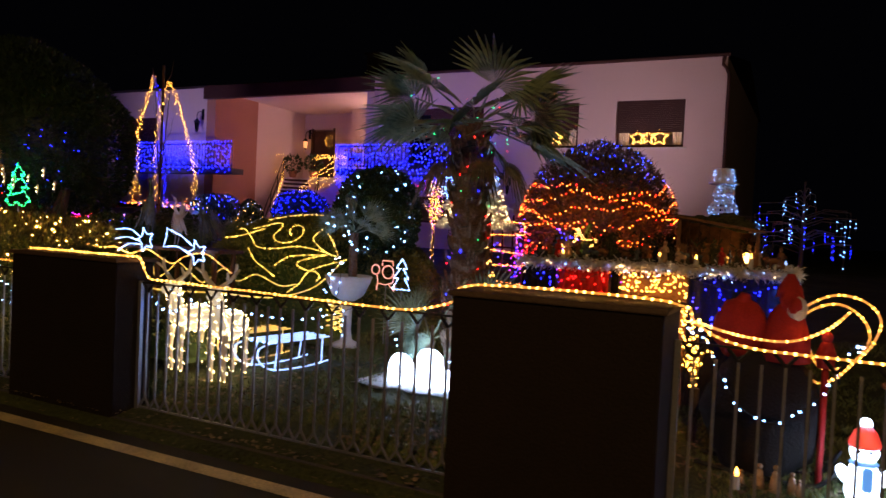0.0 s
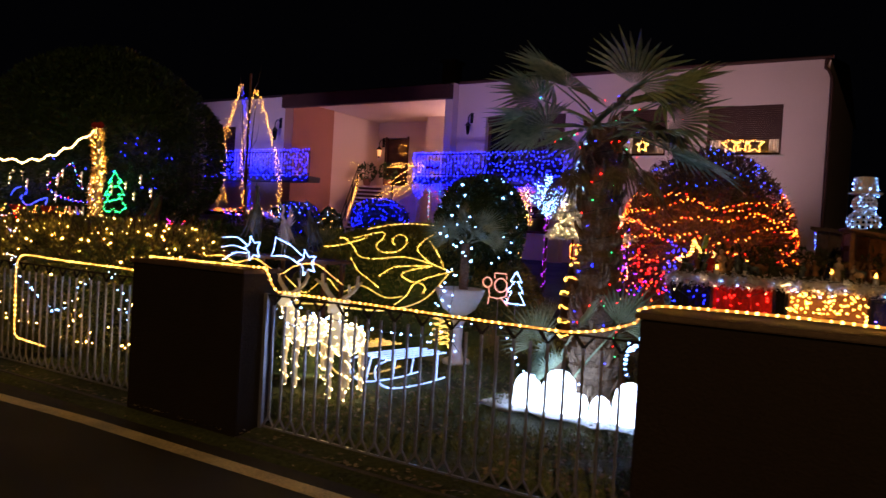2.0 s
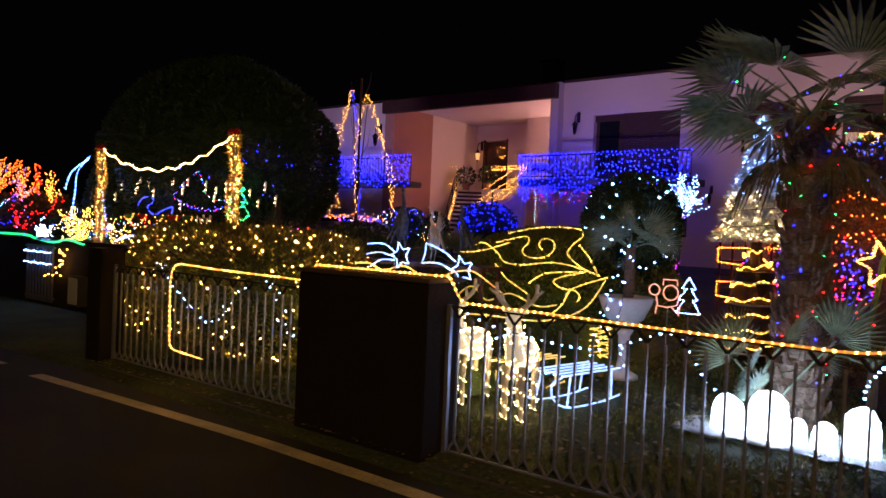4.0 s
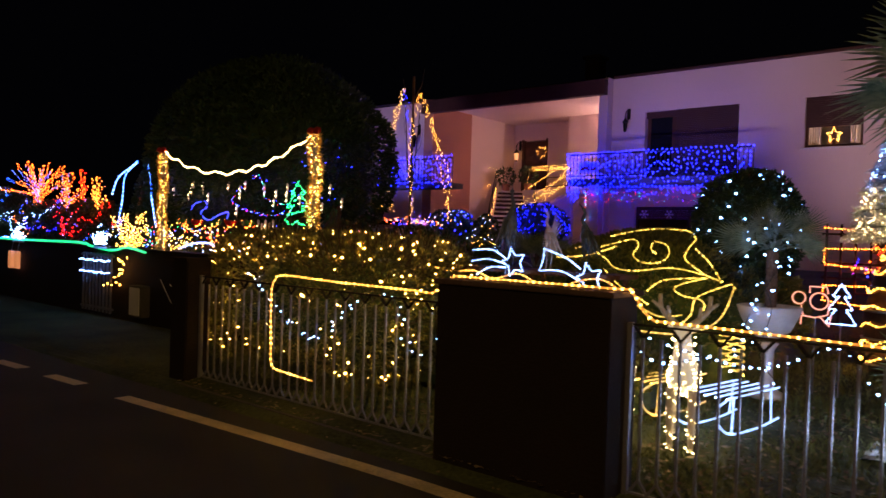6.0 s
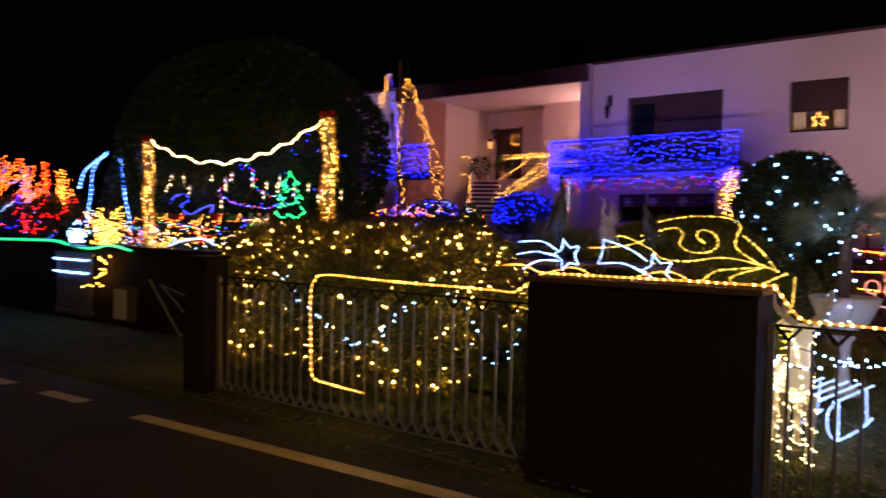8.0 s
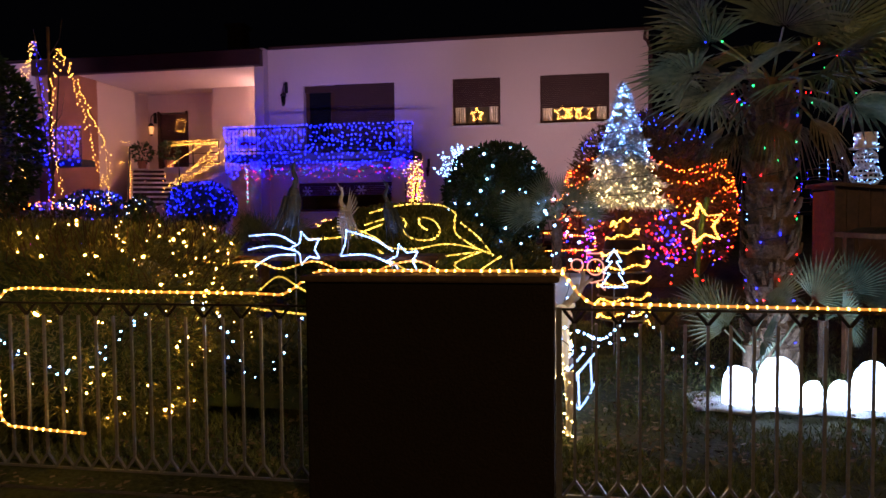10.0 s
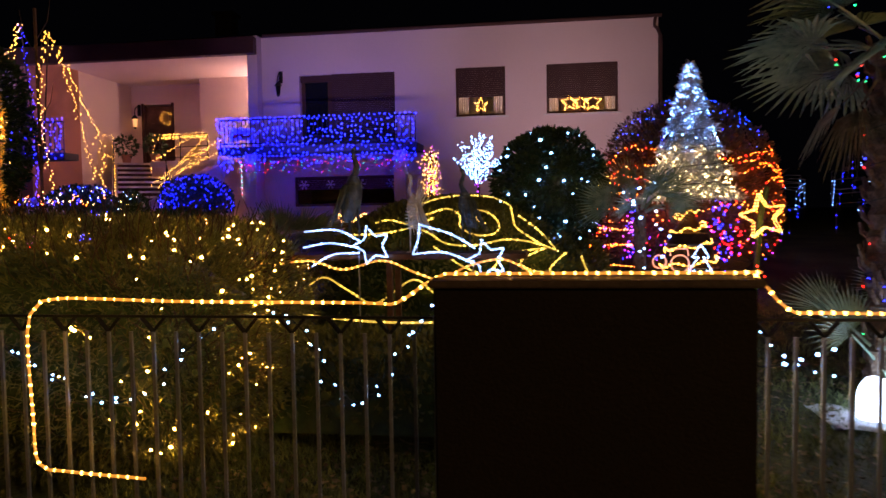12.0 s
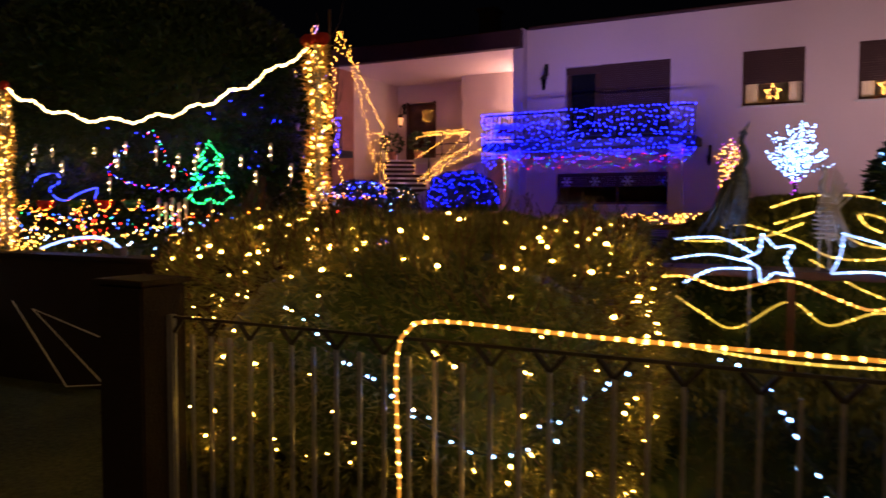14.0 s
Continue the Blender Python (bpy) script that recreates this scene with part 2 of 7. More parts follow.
def string_light(label, pts, materials, step=0.1, br=0.012, group="", name="string_lights", jitter=0.0, pick=None, cable=0.003):
    root = thing(name, label, "string lights", group)
    part("cable", tube(bmesh.new(), pts, cable, 4), CABLE, root)
    places = line(pts, step)
    if jitter:
        places = [p + Vector((random.gauss(0, jitter), random.gauss(0, jitter), random.gauss(0, jitter))) for p in places]
    bulbs("bulbs", places, br, materials, root, pick, fine=pts[0][1] < 7)
    return root


def leaves(name, spots, size, material, parent, kind="stuff", aspect=0.45, flat=0.0):
    """Many small pointed leaves, each of two folded faces, at (place, outward way)."""
    vs, fs = [], []
    for p, nrm in spots:
        s = size * random.uniform(0.6, 1.3)
        d = (Vector(nrm) * (1 - flat) + Vector((random.gauss(0, 0.6), random.gauss(0, 0.6), random.gauss(0, 0.6)))).normalized()
        w = d.orthogonal().normalized()
        w.rotate(Matrix.Rotation(random.uniform(0, 6.28), 3, d))
        up = d.cross(w)
        p = Vector(p)
        k = len(vs)
        vs += [tuple(p), tuple(p + d * s * 0.5 + w * s * aspect * 0.5 + up * s * 0.06), tuple(p + d * s), tuple(p + d * s * 0.5 - w * s * aspect * 0.5 + up * s * 0.06)]
        fs += [(k, k + 1, k + 2), (k, k + 2, k + 3)]
    me = bpy.data.meshes.new(name)
    me.from_pydata(vs, [], fs)
    me.materials.append(material)
    ob = new(name, me)
    if parent is not None:
        ob.parent = parent
    if kind:
        tagged(ob, kind=kind)
    return ob


def shell(at, rx, ry, rz, n, z_min=-1.0, lump=0.08, depth=0.12, side=None):
    """Random (place, outward way) on and just under a lumpy ellipsoid."""
    out = []
    while len(out) < n:
        v = Vector((random.gauss(0, 1), random.gauss(0, 1), random.gauss(0, 1))).normalized()
        if v.z < z_min or (side and v.dot(Vector(side)) < -0.35):
            continue
        k = 1 + lump * noise.noise(v * 2.2 + Vector(at)) + 0.5 * lump * noise.noise(v * 6 + Vector(at)) - depth * random.random() ** 2
        p = Vector((at[0] + rx * v.x * k, at[1] + ry * v.y * k, at[2] + rz * v.z * k))
        out.append((p, Vector((v.x / rx, v.y / ry, v.z / rz)).normalized()))
    return out


# ---- ground, road, pavement ----
def ground_z(y):
    return 0.10 if y < 5 else (0.10 + (y - 5) * 0.05 if y < 8 else min(0.9, 0.25 + (y - 8) * 0.055))


bm = bmesh.new()
prof = [(-400, -0.02), (3.42, -0.02), (3.55, 0.03), (3.62, 0.04), (3.85, 0.08), (5, 0.10), (8, 0.25), (14, 0.58), (20, 0.9), (60, 0.9), (600, 0.9)]
xs = [-500, -40, -20, -13, -9, -5, -1, 3, 12, 40, 500]
grid = [[bm.verts.new((x, y, z if x > -10.2 or y > 6 or y < 3 else 0.0)) for x in xs] for y, z in prof]
for a, b in zip(grid, grid[1:]):
    for i in range(len(xs) - 1):
        bm.faces.new((a[i], a[i + 1], b[i + 1], b[i]))
struct("ground", bm, GRASS, "dark winter lawn and bare soil", "ground")

bm = bmesh.new()
ribs = [(-60, 3.5), (-12, 3.5), (-10.5, 3.42), (-8, 3.5), (60, 3.5)]
low = [bm.verts.new((x, -7, 0.0)) for x, y in ribs]
high = [bm.verts.new((x, y, 0.0)) for x, y in ribs]
for i in range(len(ribs) - 1):
    bm.faces.new((low[i], low[i + 1], high[i + 1], high[i]))
struct("road", bm, ASPHALT, "dark asphalt road at night", "road")


def edge_y(x):
    x += 0.35 if x < -9 else 0
    return 3.27 if x > -5.5 else 3.27 - 0.095 * (-5.5 - x) * min(1, 0.6 + 0.1 * (-5.5 - x) / 5)


def stripe(name, x0, x1, label):
    bm = bmesh.new()
    n = max(2, int((x1 - x0) / 0.4))
    rows = [[bm.verts.new((x0 + (x1 - x0) * i / n, edge_y(x0 + (x1 - x0) * i / n) + d, 0.005)) for d in (-0.085, 0.05)] for i in range(n + 1)]
    for a, b in zip(rows, rows[1:]):
        bm.faces.new((a[0], b[0], b[1], a[1]))
    return struct(name, bm, PAINT, label, "road marking")


stripe("edge_line", -8.6, 14, "worn white line along the road's edge")
for x in (-9.95, -11.1, -12.25, -13.4, -14.6):
    stripe("dash_line", x, x + 0.62, "short worn white dash on the road")

struct("kerb", boxed(-8.7, 12, 3.60, 3.90, -0.01, 0.045, bevel=0.012), CONCRETE, "low concrete footing under the fence", "kerb")

# ---- fence: wall blocks and iron panels ----
FY = 3.70


def pillar(x0, x1, label, top=1.235, front=0.09):
    root = thing("wall_block", label, "wall", "fence blocks")
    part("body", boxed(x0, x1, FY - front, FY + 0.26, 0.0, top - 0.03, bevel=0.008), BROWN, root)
    part("cap", boxed(x0 - 0.02, x1 + 0.025, FY - front - 0.025, FY + 0.285, top - 0.03, top, bevel=0.006), CAP, root, "stone slab along the top")
    return root


pillar(-5.47, -4.22, "dark brown rendered fence block with stone cap")
pillar(-1.35, -0.22, "dark brown rendered fence block with stone cap", 1.245, 0.22)
root = thing("gate_post", "dark brown square gate post", "post")
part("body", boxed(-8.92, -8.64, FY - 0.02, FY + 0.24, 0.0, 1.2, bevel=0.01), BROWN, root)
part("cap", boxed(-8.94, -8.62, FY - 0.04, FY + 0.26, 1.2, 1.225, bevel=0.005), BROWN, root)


def panel(x0, x1, label, first, dx):
    """Square bars, joined in pairs by slanting flat bars above and below."""
    root = thing("iron_fence_panel", label, "fence", "iron fence panels")
    n = int((x1 - first - 0.03) / dx) + 1
    y = FY + 0.13
    bar = bmesh.new()
    box(bar, -0.007, 0.007, -0.007, 0.007, 0.17, 0.98)
    me = mesh_of(bar, "bar")
    me.materials.append(IRON)
    up = bmesh.new()
    for s in (-1, 1):
        tube(up, [(0, 0, 0.98), (s * dx * 0.5, 0, 1.045)], 0.010, 4)
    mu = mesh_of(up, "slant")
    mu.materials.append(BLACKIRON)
    lo = bmesh.new()
    for s in (-1, 1):
        tube(lo, [(0, 0, 0.17), (s * dx * 0.5, 0, 0.095)], 0.010, 4)
    ml = mesh_of(lo, "slant")
    ml.materials.append(IRON)
    for i in range(n):
        x = first + dx * i
        for nm, mm in (("bar", me), ("slant", mu), ("slant", ml)):
            if nm == "slant" and i % 2 and mm is mu:
                continue
            o = new(nm, mm)
            o.parent = root
            o.location = (x, y, 0)
    part("bottom_rail", boxed(x0, x1, y - 0.008, y + 0.008, 0.083, 0.095), IRON, root)
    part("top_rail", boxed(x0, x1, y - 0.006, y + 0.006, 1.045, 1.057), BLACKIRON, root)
    for x in (x0 + 0.02, x1 - 0.02):
        part("end_post", boxed(x - 0.015, x + 0.015, y - 0.015, y + 0.015, 0.05, 1.06), IRON, root)
    return root


panel(-4.22, -1.35, "grey iron bar fence panel between wall blocks", -4.121, 0.1075)
panel(-8.64, -5.47, "grey iron bar fence panel in front of hedge", -8.604, 0.1116)
panel(-0.22, 2.7, "grey iron bar fence panel beside garden figures", -0.12, 0.1075)

RY = FY + 0.09
rope_light("amber rope light along the fence top", spline([(-5.44, FY + 0.05, 1.25), (-4.28, FY + 0.05, 1.25), (-4.18, RY, 1.235), (-4.06, RY - 0.02, 1.10), (-3.88, RY, 1.085), (-3.0, RY, 1.075), (-2.1, RY, 1.065), (-1.75, RY, 1.075), (-1.46, RY, 1.16), (-1.34, FY + 0.05, 1.26), (-0.25, FY + 0.05, 1.26), (-0.12, RY, 1.16), (0.1, RY, 1.07), (0.6, RY, 1.055), (2.6, RY, 1.05)], 0.05), r=0.0065, step=0.045, br=0.0098)
rope_light("amber rope light framing the fence panel", spline([(-5.44, FY + 0.05, 1.25), (-5.54, RY, 1.2), (-5.66, RY, 1.12), (-5.82, RY - 0.03, 1.125), (-6.6, RY - 0.08, 1.135), (-7.18, RY - 0.1, 1.15), (-7.3, RY - 0.1, 1.11), (-7.35, RY - 0.1, 1.0), (-7.34, RY - 0.1, 0.6), (-7.32, RY - 0.1, 0.39), (-7.18, RY - 0.1, 0.36), (-6.8, RY - 0.1, 0.34)], 0.05), r=0.0065, step=0.045, br=0.0098)

# ---- house ----
HY, FL = 21.3, 3.45   # facade, raised floor
EA = 6.70             # eaves


def wall_with(name, x0, x1, y0, y1, z0, z1, holes, material, label):
    """A thick wall along x with rectangular openings (x0, x1, z0, z1), side by side."""
    bm = bmesh.new()
    cuts = sorted(holes)
    at = x0
    for a, b, c, d in cuts:
        box(bm, at, a, y0, y1, z0, z1)
        if c > z0:
            box(bm, a, b, y0, y1, z0, c)
        if d < z1:
            box(bm, a, b, y0, y1, d, z1)
        at = b
    box(bm, at, x1, y0, y1, z0, z1)
    return struct(name, bm, material, label, "wall")


W1, W2, W3 = (-12.17, -9.33, FL + 0.02, 5.57), (-7.57, -6.17, 4.21, 5.57), (-5.03, -3.09, 4.21, 5.57)
BW = (-12.4, -9.0, 1.75, 2.62)
wall_with("wall_front_balcony", -13.3, -8.67, HY, HY + 0.3, FL - 0.1, EA, [W1], PLASTER, "pale pink plaster wall behind the balcony")
wall_with("wall_front_basement", -13.3, -8.67, HY, HY + 0.3, 0.3, FL - 0.1, [BW], PLASTER, "pale pink plaster basement wall")
wall_with("wall_front_windows", -8.67, -2.03, HY - 0.05, HY + 0.25, 0.3, EA, [W2, W3], PLASTER, "pale pink plaster wall with two shuttered windows")
struct("wall_side", boxed(-2.33, -2.03, HY + 0.25, HY + 11, 0.3, EA), PLASTER, "pink plaster side wall", "wall")
struct("wall_porch_right", boxed(-13.6, -13.3, HY - 0.35, HY + 4.2, 0.3, EA), PLASTER, "pink plaster pier at the porch", "wall")
struct("wall_porch_left", boxed(-20.95, -20.62, HY + 2.0, HY + 5.5, 0.3, EA), WHITEWALL, "cream plaster porch side wall", "wall")
struct("wall_porch_pier", boxed(-21.0, -20.55, HY - 0.4, HY + 2.0, 0.3, EA), TERRA, "terracotta painted porch pier", "wall")
struct("wall_porch_projection", boxed(-17.35, -13.6, HY + 4.2, HY + 4.5, FL - 0.2, EA), WHITEWALL, "cream plaster porch wall", "wall")
struct("wall_porch_return", boxed(-17.35, -17.05, HY + 4.5, HY + 5.2, FL - 0.2, EA), WHITEWALL, "cream plaster porch return", "wall")
DR = (-20.15, -18.95, FL, 5.75)
wall_with("wall_porch_back", -20.62, -17.05, HY + 5.2, HY + 5.5, FL - 0.2, EA, [DR], WHITEWALL, "cream plaster wall round the front door")
wall_with("wall_side_wing", -28.0, -20.95, HY, HY + 0.3, 0.3, EA, [(-26.4, -24.2, FL, 5.6)], PLASTER, "pale plaster wall of the side wing")
struct("wall_left_side", boxed(-28.3, -28.0, HY, HY + 11, 0.3, EA), PLASTER, "plaster side wall", "wall")
struct("wall_back", boxed(-28.3, -2.03, HY + 11, HY + 11.3, 0.3, EA), PLASTER, "plaster back wall", "wall")
struct("porch_floor", boxed(-20.62, -13.6, 25.3, HY + 5.2, FL - 0.2, FL), STONE, "pale stone porch floor", "floor")
struct("ceiling", boxed(-20.62, -13.6, HY - 0.35, HY + 5.2, 6.45, 6.55), WHITEWALL, "cream plaster porch ceiling", "ceiling")
struct("trim_porch_beam", boxed(-21.0, -13.3, HY - 0.62, HY - 0.36, 6.14, 6.62, bevel=0.01), FASCIA, "dark brown beam across the porch", "trim")
def roof(name, x0, x1, yf, zf, label):
    bm = bmesh.new()
    v = [bm.verts.new(p) for p in ((x0, yf, zf), (x1, yf, zf), (x1, HY + 5.6, EA + 1.1), (x0, HY + 5.6, EA + 1.1), (x1, HY + 11.9, EA), (x0, HY + 11.9, EA))]
    bm.faces.new((v[0], v[1], v[2], v[3]))
    bm.faces.new((v[3], v[2], v[4], v[5]))
    bmesh.ops.solidify(bm, geom=list(bm.faces), thickness=-0.14)
    return struct(name, bm, ROOF, label, "roof")


roof("roof_main", -13.33, -1.95, HY - 0.12, EA, "low dark clay roof over the pink wall")
roof("roof_porch", -28.8, -13.34, HY - 0.66, 6.63, "low dark clay roof over the porch")
struct("trim_gutter", tube(bmesh.new(), [(-13.2, HY - 0.14, EA + 0.02), (-1.95, HY - 0.14, EA + 0.02)], 0.05, 8), FASCIA, "dark brown gutter under the roof", "gutter")
struct("trim_downpipe", tube(bmesh.new(), spline([(-2.1, HY - 0.14, EA), (-2.14, HY - 0.12, EA - 0.25), (-1.98, HY - 0.1, EA - 0.5), (-1.97, HY - 0.1, 5.0), (-1.97, HY - 0.1, 0.5)], 0.2), 0.045, 8), FASCIA, "brown downpipe at the corner", "pipe")
bm = bmesh.new()
box(bm, -16.6, -16.0, HY + 4, HY + 4.6, EA + 0.6, EA + 1.9, bevel=0.02)
box(bm, -16.68, -15.92, HY + 3.92, HY + 4.68, EA + 1.9, EA + 2.0)
struct("chimney", bm, BROWN, "dark square chimney on the roof", "chimney")


def window(name, x0, x1, z0, z1, drop, label, lit=True, y=HY):
    """Frame, roller shutter of slats let down to drop, curtains, sill."""
    root = tagged(new(name), label, "window", "", "structure")
    fr = bmesh.new()
    w = 0.07
    box(fr, x0, x0 + w, y + 0.10, y + 0.17, z0, z1)
    box(fr, x1 - w, x1, y + 0.10, y + 0.17, z0, z1)
    box(fr, x0 + w, x1 - w, y + 0.10, y + 0.17, z0, z0 + w)
    box(fr, x0 + w, x1 - w, y + 0.10, y + 0.17, z1 - w, z1)
    box(fr, (x0 + x1) / 2 - 0.04, (x0 + x1) / 2 + 0.04, y + 0.10, y + 0.17, z0 + w, z1 - w)
    part("window_frame", fr, DARKWOOD, root)
    slat = boxed(x0 + 0.02, x1 - 0.02, y + 0.045, y + 0.065, 0.002, 0.052)
    me = mesh_of(slat, "slat")
    me.materials.append(SHUTTER)
    z = z1 - 0.055
    while z > drop:
        o = new("slat", me)
        o.parent = root
        o.location = (0, 0, z)
        z -= 0.055
    part("window_sill", boxed(x0 - 0.08, x1 + 0.08, y - 0.06, y + 0.14, z0 - 0.05, z0 - 0.004, bevel=0.008), STONE, root)
    if lit:
        part("pane", boxed(x0 + w, x1 - w, y + 0.135, y + 0.139, z0 + w, z1 - w), GLASS, root).visible_shadow = False
        for s in (0, 1):
            cur = bmesh.new()
            a, b = (x0 + 0.05, x0 + 0.34) if not s else (x1 - 0.34, x1 - 0.05)
            n = 14
            rows = [(a + (b - a) * i / n, y + 0.26 + 0.02 * math.sin(i * 1.9)) for i in range(n + 1)]
            vs = [[cur.verts.new((x, yy, zz)) for zz in (z0, z1)] for x, yy in rows]
            for p, q in zip(vs, vs[1:]):
                cur.faces.new((p[0], q[0], q[1], p[1]))
            part("curtain", cur, CURTAIN, root, "cream curtain drawn aside")
        part("room_back", boxed(x0 - 0.3, x1 + 0.3, y + 1.6, y + 1.63, z0 - 0.4, z1 + 0.2), WHITEWALL, root)
    return root


gm = bpy.data.materials.new("window_glass")
gm.use_nodes = True
gb = gm.node_tree.nodes["Principled BSDF"]
gb.inputs["Transmission Weight"].default_value, gb.inputs["Roughness"].default_value, gb.inputs["IOR"].default_value = 1.0, 0.02, 1.45
gb.inputs["Base Color"].default_value = (0.95, 0.97, 0.97, 1)
GLASS = gm
window("window_1", *W2[:2], W2[2], W2[3], 4.72, "brown window with roller shutter mostly down", y=HY - 0.05)
window("window_2", *W3[:2], W3[2], W3[3], 4.60, "wide brown window with roller shutter mostly down", y=HY - 0.05)
window("window_3", -12.17 + 0.95, W1[1], W1[2], W1[3], FL + 0.1, "balcony window with closed brown shutter", lit=False)
root = tagged(new("door_1"), "dark open balcony door leaf", "door", "", "structure")
part("leaf", boxed(W1[0], W1[0] + 0.93, HY + 0.2, HY + 0.25, FL + 0.02, W1[3] - 0.01), DARKWOOD, root)
part("pane", boxed(W1[0] + 0.12, W1[0] + 0.8, HY + 0.185, HY + 0.195, FL + 0.4, W1[3] - 0.15), GLASSDARK, root)
part("head", boxed(W1[0], W1[0] + 0.95, HY + 0.1, HY + 0.17, W1[3] - 0.2, W1[3] - 0.012), SHUTTER, root)
window("window_4", -26.4, -24.2, FL, 5.6, FL + 0.1, "window of the side wing with closed shutter", lit=False)
window("window_5", *BW, 2.2, "basement window with half closed shutter", lit=False)
root = tagged(new("door_2"), "dark wooden front door with a lit wreath", "door", "", "structure")
part("leaf", boxed(DR[0] + 0.05, DR[1] - 0.05, HY + 5.26, HY + 5.32, FL + 0.01, DR[3] - 0.05, bevel=0.006), DARKWOOD, root)
for z in (FL + 0.2, FL + 0.95, FL + 1.6):
    part("door_panel", boxed(DR[0] + 0.2, DR[1] - 0.2, HY + 5.235, HY + 5.258, z, z + 0.5, bevel=0.01), DARKWOOD, root)
part("door_handle", tube(bmesh.new(), [(DR[1] - 0.14, HY + 5.2, FL + 1.0), (DR[1] - 0.26, HY + 5.2, FL + 1.0)], 0.012, 6), IRON, root)
for x in (DR[0], DR[1]):
    part("door_frame", boxed(x - 0.05, x + 0.05, HY + 5.17, HY + 5.34, FL, DR[3] + 0.05), DARKWOOD, root)


def ring(at, r, n=28, axis="y"):
    out = []
    for k in range(n + 1):
        t = 2 * math.pi * k / n
        out.append((at[0] + r * math.cos(t), at[1], at[2] + r * math.sin(t)) if axis == "y" else (at[0] + r * math.cos(t), at[1] + r * math.sin(t), at[2]))
    return out


string_light("warm lit wreath on the front door", [p for k in range(3) for p in ring((-19.2, HY + 5.19, 5.22), 0.26 - 0.035 * k)], [G_WARM], 0.13, 0.011, name="door_wreath")


def lantern(x, y, z, label, s=1.0, side=-1):
    """A wrought wall lantern on a scrolled arm."""
    root = thing("wall_lantern", label, "lantern", "wall lanterns")
    part("bracket", tube(bmesh.new(), spline([(x, y, z + 0.25 * s), (x, y - 0.12 * s, z + 0.33 * s), (x, y - 0.22 * s, z + 0.22 * s), (x, y - 0.22 * s, z + 0.1 * s)], 0.03), 0.013 * s, 6), BLACKIRON, root)
    part("back_plate", boxed(x - 0.05 * s, x + 0.05 * s, y - 0.02, y - 0.003, z + 0.1 * s, z + 0.4 * s, bevel=0.006), BLACKIRON, root)
    part("roof", spin(bmesh.new(), [(0.10 * s, 0), (0.09 * s, 0.02 * s), (0.03 * s, 0.09 * s), (0.012 * s, 0.11 * s)], (x, y - 0.22 * s, z), 6), BLACKIRON, root)
    part("glass", spin(bmesh.new(), [(0.05 * s, -0.22 * s), (0.075 * s, -0.01 * s)], (x, y - 0.22 * s, z), 6), G_LAMP if side > 0 else GLASSDARK, root)
    part("foot", spin(bmesh.new(), [(0.02 * s, -0.27 * s), (0.055 * s, -0.22 * s)], (x, y - 0.22 * s, z), 6), BLACKIRON, root)
    return root


lantern(-12.72, HY, 5.25, "black iron wall lantern beside the balcony", 1.15)
lantern(-20.3, HY + 5.2, 5.2, "black iron lantern glowing in the porch", 1.4, 1)
lantern(-21.6, HY, 5.3, "black iron lantern on the side wing", 1.4)

# ---- balcony with curtain of blue lights ----
def railing(root, x0, x1, y, z0, z1, step=0.13, mat_=None):
    part("handrail", boxed(x0, x1, y - 0.025, y + 0.025, z1 - 0.03, z1), mat_ or BLACKIRON, root)
    part("low_rail", boxed(x0, x1, y - 0.015, y + 0.015, z0 + 0.08, z0 + 0.11), mat_ or BLACKIRON, root)
    bar = boxed(-0.008, 0.008, -0.008, 0.008, z0, z1 - 0.03)
    me = mesh_of(bar, "baluster")
    me.materials.append(mat_ or BLACKIRON)
    n = int((x1 - x0) / step)
    for i in range(n + 1):
        o = new("baluster", me)
        o.parent = root
        o.location = (x0 + (x1 - x0) * i / n, y, 0)


BX0, BX1, BYF = -14.2, -8.5, HY - 1.15
struct("balcony_slab", boxed(BX0, BX1, BYF, HY - 0.055, FL - 0.22, FL - 0.02, bevel=0.01), CONCRETE, "grey concrete balcony slab", "balcony")
root = thing("balcony_railing", "black iron balcony railing", "railing")
railing(root, BX0 + 0.05, BX1 - 0.05, BYF + 0.06, FL - 0.02, 4.2)


def curtain_lights(label, x0, x1, y, z0, z1, n, drops, material):
    root = thing("light_curtain", label, "string lights", "blue light curtains")
    cab = bmesh.new()
    tube(cab, [(x0, y, z1), (x1, y, z1)], 0.006, 4)
    pts = [(x0 + (x1 - x0) * i / n, y - 0.01, z1 + random.uniform(-0.01, 0.03)) for i in range(n + 1)]
    for i in range(n):
        x = x0 + (x1 - x0) * (i + 0.5) / n
        zb = z0 + random.uniform(-0.05, 0.12)
        tube(cab, [(x, y, z1), (x + random.uniform(-0.02, 0.02), y - 0.01, zb)], 0.003, 3)
        m = int(drops * random.uniform(0.75, 1.05))
        pts += [(x + random.uniform(-0.05, 0.05), y - 0.012 - 0.03 * random.random(), z1 - (z1 - zb) * (k + random.uniform(0.3, 1.3)) / m) for k in range(m)]
    part("cable", cab, CABLE, root)
    bulbs("bulbs", pts, 0.0205, [material], root, fine=True)
    return root


